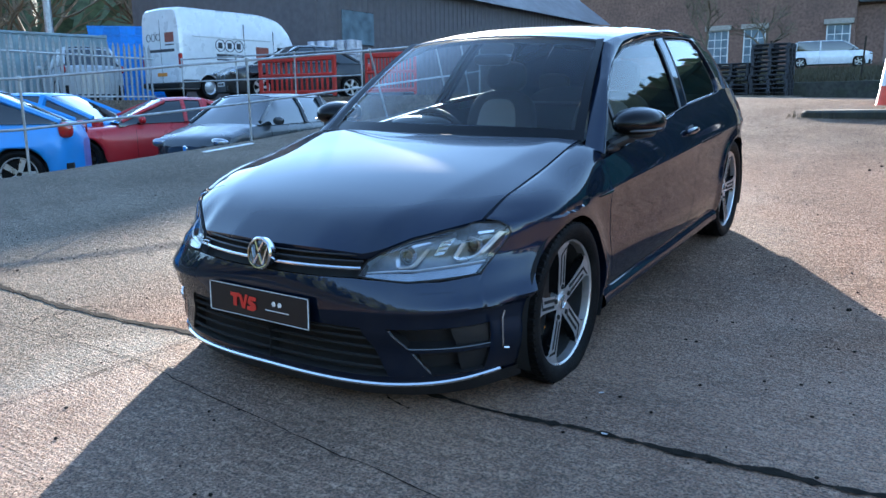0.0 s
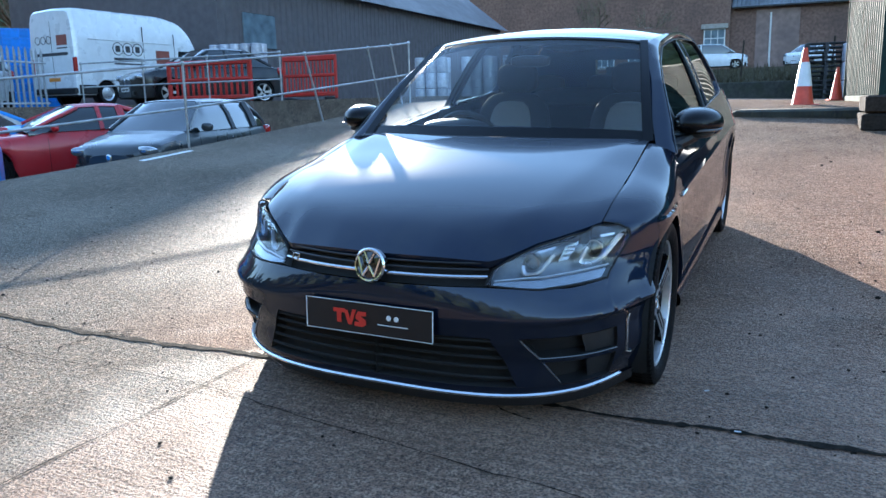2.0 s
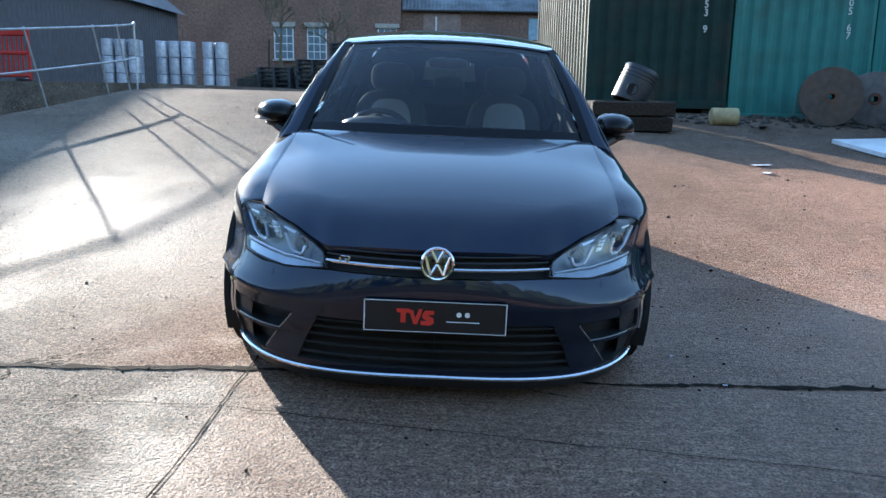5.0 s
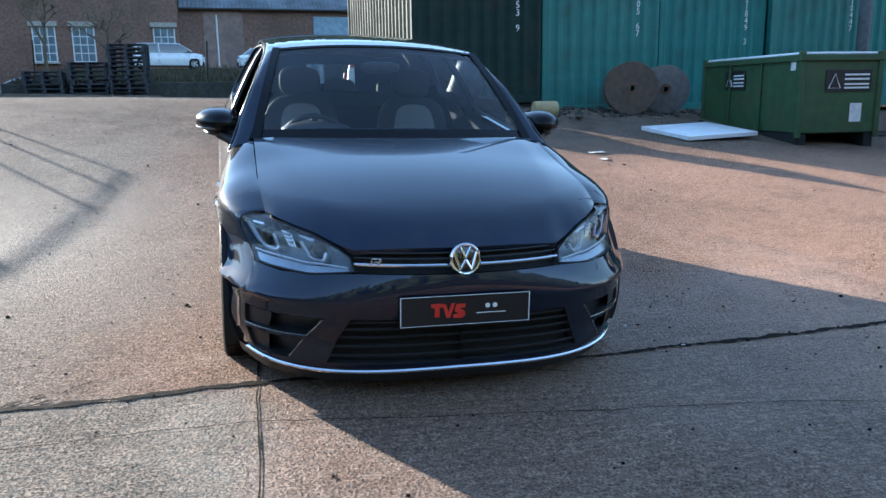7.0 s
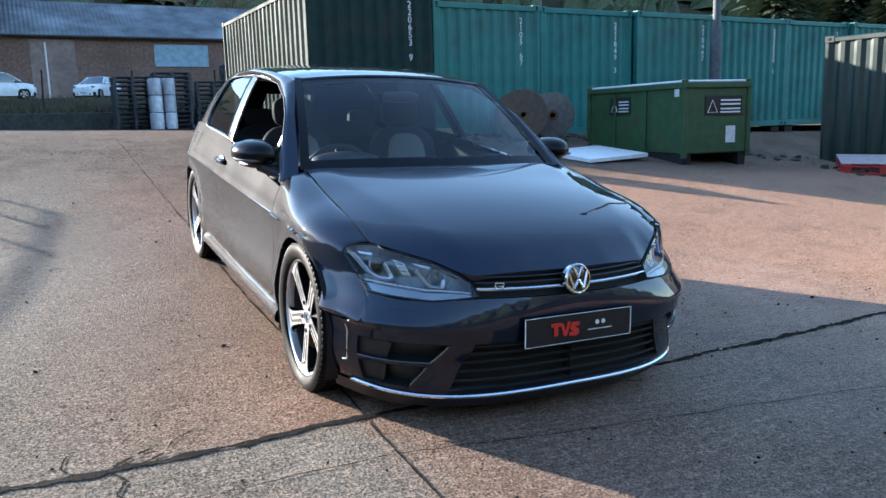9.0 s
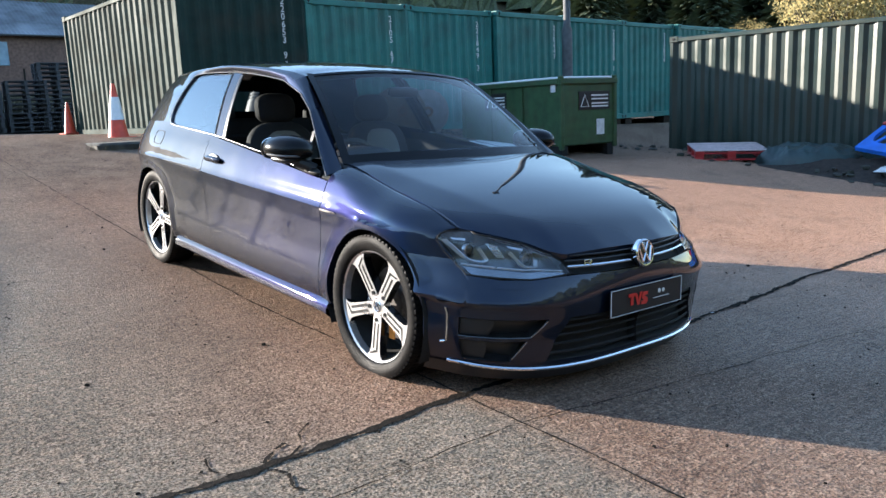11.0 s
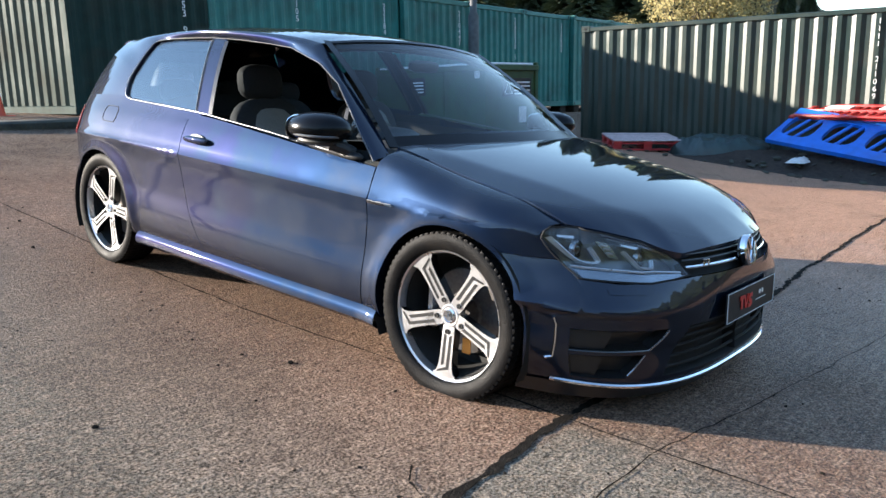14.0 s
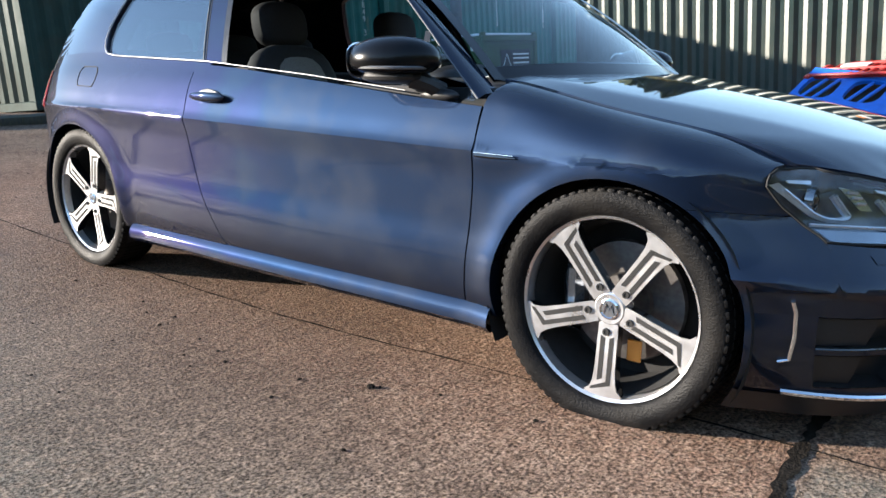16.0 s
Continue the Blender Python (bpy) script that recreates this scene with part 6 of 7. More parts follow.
for y in (-0.47, 0.47):
    part("edge_board", box(-0.6, 0.6, y - 0.05, y + 0.05, 0.085, 0.109, 0.004), M["pallet_red"], rp)
    part("base_board", box(-0.6, 0.6, y - 0.05, y + 0.05, -0.024, -0.001, 0.004), M["pallet_red"], rp)


def mound(x, y):
    """The height of the soil heap along the container above the yard."""
    return (0.31 + 0.09 * noise.noise((x * 2, y * 2, 4)) + 0.04 * noise.noise((x * 9, y * 9, 2))) * float(smooth_step(x, 9.05, 9.95)) * float(1 - smooth_step(y, 1.7, 3.0)) * float(smooth_step(y, -4.0, -2.6))


M["soil"] = material("dark_soil", (0.026, 0.018, 0.013), 0.9, vary=0.5, scale=14, bump=0.8, bump_scale=40)
tagged(part("soil_heap", grid([[(x, y, float(gz(x, y)) + mound(x, y) - 0.01) for x in np.linspace(8.9, 11.05, 40)] for y in np.linspace(-4.1, 3.1, 90)]), M["soil"], angle=60), "low heap of dark soil along the olive container", "soil", kind="stuff")
tp = thing("tarpaulin_heap", "crumpled dark green tarpaulin heap on the ground", "tarpaulin", pose(9.95, 2.15, gz(9.95, 2.15) + 0.04, 0, 0, -75))
P = []
for i in range(90):
    row = []
    for j in range(56):
        u, v = i / 89 * 2 - 1, j / 55 * 2 - 1
        k = max(0, 1 - (u * u + v * v) ** 1.6)
        fold = lambda f, s: 1 - 2 * abs(noise.noise((u * f + 0.4 * v, v * f * 0.8, s)))
        z = 0.40 * k ** 0.45 * (0.86 + 0.30 * noise.noise((u * 2.4, v * 2.4, 1))) + 0.10 * k ** 0.5 * fold(2.6, 5) + 0.035 * k ** 0.5 * fold(6, 7) - 0.10 * k
        row.append((u * 0.85, v * 0.5, max(z, 0)))
    P.append(row)
part("sheet", grid(P, flip=True), M["tarp"], tp, angle=50)


def barrier(name, m, mat, label, white_panel, feet=True):
    """A moulded road barrier with upright slots: long in x, tall in z."""
    t = thing(name, label, "plastic barrier", m, "plastic barriers")
    for z0, z1 in ((0.87, 1.0), (0.50, 0.58), (0.06, 0.16)):
        part("rail", box(-1.0, 1.0, -0.035, 0.035, z0, z1, 0.02), mat, t)
    for x in (-0.95, 0.95):
        part("end_post", box(x - 0.05, x + 0.05, -0.033, 0.033, 0.0, 0.95, 0.02), mat, t)
    bar = None
    for k in range(13):
        x = -0.78 + 1.56 * k / 12
        if bar is None:
            bar = part("upright", box(-0.024, 0.024, -0.022, 0.022, 0.15, 0.88, 0.01), mat, t)
            bar.matrix_basis = pose(x, 0, 0)
        else:
            shared("upright", bar, pose(x, 0, 0), t)
    for x in (-0.75, 0.75) if feet else ():
        part("foot", box(x - 0.06, x + 0.06, -0.25, 0.25, -0.02, 0.05, 0.015), M["black"], t)
    for x0 in white_panel:
        part("reflector", box(x0 - 0.2, x0 + 0.2, -0.040, -0.0225, 0.62, 0.84, 0.002), M["cone_white"], t, "white reflective panel")
    return t


def slot_barrier(name, m, mat, label):
    """A moulded barrier with two groups of oval slots: long in x, tall in z."""
    t = thing(name, label, "plastic barrier", m, "plastic barriers")
    oval = lambda cx, cz, rx, rz, n=20: [(cx + rx * abs(math.cos(a)) ** 0.6 * math.copysign(1, math.cos(a)), cz + rz * abs(math.sin(a)) ** 0.6 * math.copysign(1, math.sin(a))) for a in np.linspace(0, 2 * math.pi, n, endpoint=False)]
    # a thick sheet, holes cut out cell by cell
    vs = []
    for cx in (-0.667, 0.0, 0.667):
        inner = np.array(oval(cx, 0.5, 0.255, 0.29, 40))
        outer = np.array([(cx + 0.3335 * np.clip(1.6 * math.cos(a), -1, 1), 0.5 + 0.5 * np.clip(1.6 * math.sin(a), -1, 1)) for a in np.linspace(0, 2 * math.pi, 40, endpoint=False)])
        ring = lambda q, y: [(x, y, z) for x, z in q]
        loop = [ring(inner, 0.03), ring(outer, 0.035), ring(outer, -0.035), ring(inner, -0.03), ring(inner, 0.03)]
        vs.append(grid(loop, loop=True))
    part("panel", joined(*vs), mat, t)
    for cx in (-0.667, 0.0, 0.667):
        for dx in (-0.09, 0.09):
            part("web", at(box(-0.028, 0.028, -0.02, 0.02, -0.30, 0.30, 0.012), cx + dx, 0, 0.5, 0, 14), mat, t)
    return t


slot_barrier("blue_barrier", pose(9.60, 0.38, 0.13, 0, 0, -102) @ pose(0, 0, 0, 0, 8, 0) @ pose(0, 0, 0, -62, 0, 0), M["blue_plastic"], "blue plastic barrier lying tilted on a soil heap")
slot_barrier("blue_barrier", pose(9.80, -1.75, 0.02, 0, 0, -106) @ pose(0, 0, 0, 0, 4, 0) @ pose(0, 0, 0, -66, 0, 0), M["blue_plastic"], "blue plastic barrier lying tilted on a soil heap")
barrier("red_barrier", pose(10.18, 0.22, 0.60, 0, 0, -100) @ pose(0, 0, 0, 0, 1, 0) @ pose(0, 0, 0, -80, 0, 0), M["red_plastic"], "red plastic barrier with white panels lying on others", (-0.5, 0.35), False)
for x, y, s_ in ((9.55, 0.72, 0.24), (8.55, 6.0, 0.18)):
    rg_ = thing("rag", "crumpled white rag on the ground", "rag", pose(x, y, gz(x, y) + mound(x, y) - 0.01))
    P = [[(s_ * u * (1 + 0.2 * noise.noise((u * 3, v * 3, 2))), s_ * 0.6 * v, max(0, 0.055 * (1 - u ** 4) * (1 - v ** 4) * (0.7 + 1.3 * abs(noise.noise((u * 2.2, v * 5, 9)))))) for v in np.linspace(-1, 1, 12)] for u in np.linspace(-1, 1, 16)]
    part("cloth", grid(P, flip=True), M["rag"], rg_, angle=50)
for k, (x, y, rz, l) in enumerate(((8.7, 6.6, 30, 1.5), (9.1, 6.3, 15, 1.2), (8.9, 5.9, -20, 0.9), (4.6, 7.3, 70, 0.8))):
    pk = thing("loose_plank", "loose weathered plank on the ground", "plank", pose(x, y, gz(x, y) + 0.005, 0, 2, rz), "loose planks")
    part("plank", box(-l / 2, l / 2, -0.05, 0.05, 0, 0.03, 0.004), M["ply"], pk)

# small stones and grit on the yard
st_v = []
for k in range(1500):
    x, y = rng.uniform(-4.5, 5), rng.uniform(-3.6, 7)
    if abs(x) < 1.0 and -2.2 < y < 2.2:
        continue
    r = rng.uniform(0.003, 0.0085) if rng.random() < 0.975 else rng.uniform(0.010, 0.017)
    st_v.append(at(egg(r, r * rng.uniform(0.6, 1), r * 0.6, 4, 6), x, y, float(yard(x, y)) + r * 0.3, 0, 0, rng.uniform(0, 360)))
tagged(part("loose_stones", joined(*st_v), M["tar"]), "small dark stones scattered on the concrete", "stones", kind="stuff")


rb_v = []
for k in range(420):
    if k % 3 == 2:
        x, y = rng.uniform(8.9, 10.2), rng.uniform(-3.0, 5.5)
    else:
        x, y = rng.uniform(2.9, 10.2), 8.05 + rng.gauss(0, 0.38)
    r = rng.uniform(0.012, 0.05) * (1.6 if rng.random() < 0.08 else 1)
    rb_v.append(at(egg(r * rng.uniform(0.8, 1.6), r, r * rng.uniform(0.4, 0.7), 5, 7, 0.7), x, y, gz(x, y) + mound(x, y) + r * 0.25, rng.gauss(0, 12), rng.gauss(0, 12), rng.uniform(0, 360)))
tagged(part("rubble", joined(*rb_v), M["dark_wall"]), "broken stones and rubble along the containers", "rubble", kind="stuff")


# ---- handrails ----
def rail_run(name, label, posts, tops, bars, r=0.024, down=None):
    t = thing(name, label, "handrail")
    for a, b in zip(posts, tops):
        part("post", tube([a, b], r, 10), M["steel"], t)
        part("clamp", at(egg(r * 1.5, r * 1.5, r * 2, 8, 12, 0.7), *b), M["steel"], t)
    for f in bars:
        pts = [tuple(np.array(a) * (1 - f) + np.array(b) * f) for a, b in zip(posts, tops)]
        part("rail", tube(resampled(pts, len(pts) * 3), r, 10), M["steel"], t)
    return t


pb = [(-8.05, -3.5), (-7.45, -1.5), (-6.90, 0.70), (-6.20, 3.45), (-5.88, 6.10), (-5.70, 7.65), (-5.66, 8.35), (-5.68, 8.70)]
lean = [0, 0, 0, 0, 0.36, 0.34, 0.30, 0.0]
posts = [(x + 0.06, y, float(yard(x + 0.06, y))) for x, y in pb]
tops = [(x + 0.06 - 0.03 * (l > 0), y - l, float(yard(x, y)) + 1.09 - 0.06 * (l > 0)) for (x, y), l in zip(pb, lean)]
rail_run("handrail", "galvanised tube handrail along the ramp, some posts leaning", posts, tops, (0.48, 1.0), 0.0165)
pb2 = [(-15.8, 9.85), (-13.8, 10.0), (-11.8, 10.1), (-9.75, 10.2)]
rail_run("handrail", "thin galvanised handrail above the sunken car park", [(x, y, 1.22) for x, y in pb2], [(x, y, 2.30) for x, y in pb2], (0.45, 1.0), 0.020)

# palisade fence
pf = thing("palisade_fence", "grey steel palisade fence with pointed pales", "fence", kind="")
n_ = 44
pale = None
for i in range(n_):
    t = i / (n_ - 1)
    x, y = -17.2 - 1.0 * t, 2.6 + 8.0 * t
    if pale is None:
        q = [(-0.034, 0), (0.034, 0), (0.034, 1.68), (0.0, 1.80), (-0.034, 1.68)]
        pale = part("pale", at(prism(q, -0.012, 0.012), 0, 0, 0, 90, 0, 0), M["steel"], pf)
        pale.matrix_basis = pose(x, y, 1.05, 0, 0, 97)
    else:
        shared("pale", pale, pose(x, y, 1.05, rng.gauss(0, 0.6), rng.gauss(0, 0.6), 97), pf)
for z in (1.35, 2.45):
    part("fence_rail", tube([(-17.15 - 0.03, 2.5, z), (-18.23, 10.7, z)], 0.03, 6), M["steel"], pf)
for x, y, rz, k in ((-12.15, 10.5, 5, 1.25), (-9.45, 10.9, 5, 0.72)):
    barrier("red_barrier", pose(x, y, gz(x, y) + 0.03, 0, 0, rz) @ Matrix.Diagonal((k, 1, 1, 1)), M["red_plastic"], "red slatted plastic barrier standing by the rail", ())
# grey container, crates and post behind the fence
M["pale_blue"] = material("pale_blue_grey_paint", (0.20, 0.27, 0.30), 0.55, vary=0.2, scale=3, dirt=(0.25, 0.2, 0.15), dirt_amount=0.4)
container("shipping_container", pose(-21.2, 11.2, 1.1, 0, 0, 173) @ pose(0, 0, 0), 6.06, M["pale_blue"], "pale blue-grey container behind the fence", h=2.25)
M["rust_red"] = material("rust_red_paint", (0.22, 0.06, 0.04), 0.6, vary=0.2, scale=3)
container("shipping_container", pose(-27.5, 9.2, 2.6, 0, 0, 160), 6.06, M["rust_red"], "rust-red container stacked behind the fence", h=2.59)
container("shipping_container", pose(-27.5, 9.2, 0.8, 0, 0, 160), 6.06, M["rust_red"], "rust-red container below another one", h=1.8)
crate = None
for i in range(7):
    for k in range(9):
        if k > 7 and i in (0, 6):
            continue
        m = pose(-25.4 + 0.35 * i, 12.9 + 0.42 * i, 1.25 + 0.31 * k, 0, 0, 48 + rng.gauss(0, 1.5))
        c = thing("crate", "blue plastic crate in a tall stack", "crate", m, "stacked blue crates")
        if crate is None:
            ring = lambda e, z: [(-0.28 - e, -0.205 - e, z), (0.28 + e, -0.205 - e, z), (0.28 + e, 0.205 + e, z), (-0.28 - e, 0.205 + e, z)]
            crate = part("crate_body", grid([ring(-0.02, 0.03), ring(-0.02, 0.0), ring(-0.01, 0.0), ring(0, 0.24), ring(0.018, 0.245), ring(0.018, 0.275), ring(0, 0.28), ring(0, 0.30), ring(-0.015, 0.30), ring(-0.03, 0.03)], loop=True), M["crate_blue"], c, angle=25)
        else:
            shared("crate_body", crate, Matrix(), c)
tpst = thing("lamp_post", "grey post behind the palisade fence", "post", pose(-25.9, 12.0, 1.0))
part("column", tube([(0, 0, 0), (0, 0, 9)], [0.16, 0.11], 10), M["steel"], tpst)
# pale drum on its side, bits of litter
M["faded_yellow"] = material("faded_yellow_plastic", (0.42, 0.33, 0.16), 0.6, vary=0.2, scale=10, dirt=(0.2, 0.15, 0.09), dirt_amount=0.5, dirt_scale=6)
bx_, by_ = 4.02, 7.35
pd = thing("plastic_drum", "faded yellow plastic drum lying on its side", "drum", pose(bx_, by_, gz(bx_, by_) + 0.13, 90, 0, 88))
part("drum_body", lathe([(0.0, -0.21), (0.10, -0.21), (0.128, -0.195), (0.135, -0.17), (0.135, -0.06), (0.129, -0.045), (0.135, -0.03), (0.135, 0.16), (0.128, 0.195), (0.10, 0.205), (0.0, 0.205)], 28), M["faded_yellow"], pd)
part("bung", lathe([(0.0, 0.222), (0.025, 0.222), (0.027, 0.20)], 12), M["black"], pd)
for x, y, s_, rz in ((3.43, 4.08, 0.06, 20), (3.33, 3.65, 0.04, 70), (1.19, -1.70, 0.006, 0), (1.05, -1.39, 0.006, 40)):
    lt = thing("litter", "small scrap of white paper on the concrete", "litter", pose(x, y, float(yard(x, y)) + 0.004, 0, 0, rz), "scraps of litter")
    part("scrap", grid([[(s_ * u * 1.8, s_ * v, 0.15 * s_ * (1 + noise.noise((u * 2 + x, v * 2, 0)))) for v in (-1, -0.3, 0.3, 1)] for u in (-1, -0.4, 0.3, 1)], flip=True), M["rag"], lt)
# rough grass on the bank beyond the low wall
gr = []
for k in range(5200):
    x, y = rng.uniform(-13.5, 10), YARD_END + 0.25 + 12.0 * rng.random() ** 1.5
    a, hh, w = rng.uniform(0, 6.28), rng.uniform(0.15, 0.55), rng.uniform(0.02, 0.05)
    z = gz(x, y) - 0.02
    gr.append(([(x - w * math.cos(a), y - w * math.sin(a), z), (x + w * math.cos(a), y + w * math.sin(a), z), (x + rng.gauss(0, 0.10), y + rng.gauss(0, 0.10), z + hh)], [(0, 1, 2)]))
tagged(part("bank_grass", joined(*gr), M["dry_grass"], angle=0), "rough dry grass on the bank", "grass", kind="stuff")

# ---- other vehicles ----
def plain_paint(name, c):
    return material(name, c, 0.32, 0.1, 0.06, 5, coat=0.4, dirt=tuple(0.7 * x + 0.05 for x in c), dirt_amount=0.25)


def parked(name, label, m, L, W, H, paint, nose=0.72, bonnet=0.98, belt_z=0.93, ws=(-0.95, -0.1), rear=(1.0, 1.75), deck=None, wheel_y=None, r=0.31, roof_w=0.56, dark_rim=False, plate=True, van=False, category="car"):
    """A parked vehicle: nose towards -y. ws: where the windscreen starts and ends; rear: where the roof ends and the tail glass ends."""
    t = thing(name, label, category, m, "parked vehicles")
    y0, y1 = -L / 2, L / 2
    wy = wheel_y or (y0 + 0.82, y1 - 0.78)
    deck = deck or belt_z + 0.03
    top_z = spline((y0, nose - 0.12), (y0 + 0.10, nose), (y0 + 0.5, nose + 0.12), (ws[0], bonnet - 0.02), (ws[0] + 0.3, belt_z + 0.02), (rear[1] - 0.25, belt_z + 0.05), (y1 - 0.12, deck - 0.02), (y1, deck - 0.25))
    plan = lambda y: W / 2 * (1 - 0.10 * np.abs(y / y1) ** 3) * (1 - np.clip((np.abs(y) / y1 - 0.86) / 0.142, 0, 1) ** 2.4 * 0.55)
    ys = np.unique(np.r_[np.linspace(y0, y1, 60), *[w + np.linspace(-r - 0.05, r + 0.05, 31) for w in wy]])
    rows = []
    for y in ys:
        zb = 0.20
        for w in wy:
            d = (r + 0.05) ** 2 - (y - w) ** 2
            if d > 0:
                zb = max(zb, r + math.sqrt(d))
        w, zt = float(plan(y)), float(top_z(y))
        zs = min(zt - 0.10, 0.70)
        zb = min(zb, zs - 0.03)
        rows.append([(w * 0.965, y, zb), (w * 0.995, y, zb + 0.35 * (zs - zb)), (w, y, zb + 0.8 * (zs - zb)), (w * 0.995, y, zs), (w * 0.965, y, zs + 0.55 * (zt - zs)), (w * 0.90, y, zt - 0.02), (w * 0.80, y, zt), (w * 0.4, y, zt + 0.015), (0, y, zt + 0.02)])
    half = grid(rows)
    caps = joined(*[([(p[0], p[1], p[2]) for p in row] + [(0, row[0][1], row[0][2])], [tuple(range(len(row) + 1)) if k else tuple(range(len(row), -1, -1))]) for k, row in ((0, rows[0]), (1, rows[-1]))])
    body = part("body", joined(half, mirrored(half), caps, mirrored(caps)), paint, t)
    # cabin
    cab, roof = [], []
    for y in np.linspace(ws[0], rear[1], 36):
        k = np.interp(y, [ws[0], ws[1], (ws[1] + rear[0]) / 2, rear[0], rear[1]], [0.02, 0.955, 1.0, 0.97, 0.03])
        zb, zr = float(top_z(y)) - 0.03, belt_z + (H - belt_z) * k
        zr = max(zr, zb + 0.02)
        wb = float(plan(y)) * 0.93
        wr = wb + (roof_w * W / 1.75 - wb) * (zr - belt_z) / (H - belt_z) if zr > belt_z else wb
        cab.append([(wb, y, zb), (wb + (wr - wb) * 0.5 + 0.012, y, zb + (zr - zb) * 0.5), (wr, y, zr - 0.05 * k), (wr * 0.90, y, zr - 0.008), (wr * 0.5, y, zr + 0.012), (0, y, zr + 0.016)])
    cs = grid(cab)
    part("glasshouse", joined(cs, mirrored(cs)), M["dark_glass"], t, "dark glass all round")
    yr = np.linspace(ws[1] - 0.02, rear[0] + 0.08, 16)
    A = np.array(cab)
    rp_ = np.array([[[np.interp(y, A[:, 0, 1], A[:, j, k]) for k in range(3)] for j in (2, 3, 4, 5)] for y in yr])
    rp_[:, :, 2] += 0.008
    rp_[:, 0, 0] += 0.008
    rs = grid(rp_)
    part("roof", joined(rs, mirrored(rs)), paint, t)
    pt = lambda y, j: np.array([np.interp(y, A[:, j, 1], A[:, j, k]) for k in range(3)])
    pil = []
    mid = (ws[1] + rear[0]) / 2
    pil.append(tube([pt(ws[0] + 0.06, 2) + [0.0, 0, 0.0], pt((ws[0] + ws[1]) / 2, 2) + [0.006, 0, 0.01], pt(ws[1], 2) + [0.006, 0, 0.0]], 0.035, 6))
    for y_ in (mid - 0.05, rear[0] - 0.05):
        pil.append(tube([pt(y_, 0) + [0.006, 0, 0], pt(y_, 1) + [0.008, 0, 0], pt(y_, 2) + [0.006, 0, 0]], 0.04 if y_ < rear[0] - 0.1 else 0.07, 6))
    pil.append(tube([pt(rear[0] - 0.02, 2) + [0.004, 0, 0], pt((rear[0] + rear[1]) / 2, 2) + [0.006, 0, 0], pt(rear[1] - 0.05, 2)], 0.05, 6))
    for q in pil:
        part("pillar", q, paint, t)
        part("pillar", mirrored(q), paint, t)
    wf = lambda y, z, o=0.004: (float(plan(y)) + o, y, z)
    for s_ in (1, -1):
        f = (lambda s: s) if s_ > 0 else mirrored
        xl = float(plan(y0 + 0.16))
        part("headlamp", f(at(egg(0.20, 0.12, 0.075, 10, 16, 0.7), xl - 0.16, y0 + 0.17, nose - 0.06, -10, 0, -22)), M["lamp_grey"], t, "clear headlamp")
        part("tail_lamp", f(at(egg(0.07, 0.10, 0.11, 10, 14, 0.7), float(plan(y1 - 0.2)) - 0.03, y1 - 0.16, deck - 0.10)), M["lamp_red"], t, "red tail lamp")
        part("mirror", f(at(egg(0.10, 0.06, 0.07, 8, 14, 0.8), float(plan(ws[0] + 0.35)) + 0.06, ws[0] + 0.38, belt_z + 0.06)), M["black"] if van else paint, t)
        for y_ in (ws[0] + 0.28, mid):
            part("door_seam", f(tube([wf(y_, 0.25), wf(y_, 0.45), wf(y_, 0.66), (float(plan(y_)) * 0.97 + 0.003, y_, belt_z - 0.1)], 0.004, 4)), M["under"], t, "dark door gap")
        part("handle", f(at(egg(0.018, 0.08, 0.015, 6, 10), float(plan(mid)) * 0.985 + 0.01, mid - 0.15, belt_z - 0.14)), paint, t)
        for w in wy:
            ty = part("wheel", f(at(lathe([(0.0, 0.06), (0.05, 0.06), (0.06, 0.03), (0.20, 0.03), (0.215, 0.07), (r * 0.72, 0.08), (r * 0.74, 0.085), (r * 0.9, 0.095), (r, 0.06), (r, -0.1)], 36), W / 2 - 0.105, w, r, 0, 90)), M["rubber"], t)
            sp_ = [at(prism([(-0.028, 0.03), (0.028, 0.03), (0.04, r * 0.70), (-0.04, r * 0.70)], 0.03, 0.075), W / 2 - 0.105, w, r, 0, 90) for k in (0,)]
            sp_ = [at(at(prism([(-0.028, 0.03), (0.028, 0.03), (0.04, r * 0.70), (-0.04, r * 0.70)], 0.045, 0.07), 0, 0, 0, 0, 0, 72 * k), W / 2 - 0.105, w, r, 0, 90) for k in range(5)]
            part("rim", f(joined(*sp_, at(lathe([(r * 0.64, 0.03), (r * 0.70, 0.085), (r * 0.745, 0.088)], 30), W / 2 - 0.105, w, r, 0, 90))), M["gloss"] if dark_rim else M["satin"], ty)
            part("arch_shadow", f(at(lathe([(0, 0), (r + 0.045, 0.0), (r + 0.05, 0.20)], 30), W / 2 - 0.26, w, r, 0, 90)), M["under"], t)
    part("grille", at(box(-0.42, 0.42, -0.01, 0.03, -0.07, 0.07, 0.02), 0, y0 + 0.015, nose - 0.17), M["black"], t)
    part("lower_intake", at(box(-0.55, 0.55, -0.01, 0.03, -0.06, 0.06, 0.02), 0, y0 + 0.02, 0.30), M["black"], t)
    part("badge", at(egg(0.05, 0.012, 0.06, 8, 14), 0, y0 - 0.002, nose - 0.15), M["chrome"], t)
    if plate:
        p = part("number_plate", at(box(-0.26, 0.26, -0.008, 0.008, -0.055, 0.055, 0.003), 0, y0 - 0.004, 0.40), M["white"], t, "pale plate with dark bars")
        for x in (-0.2, -0.14, -0.08, -0.02, 0.06, 0.12, 0.18):
            part("plate_bar", at(box(x, x + 0.045, -0.0105, -0.0085, -0.03, 0.03, 0.0005), 0, y0 - 0.004, 0.40), M["under"], p)
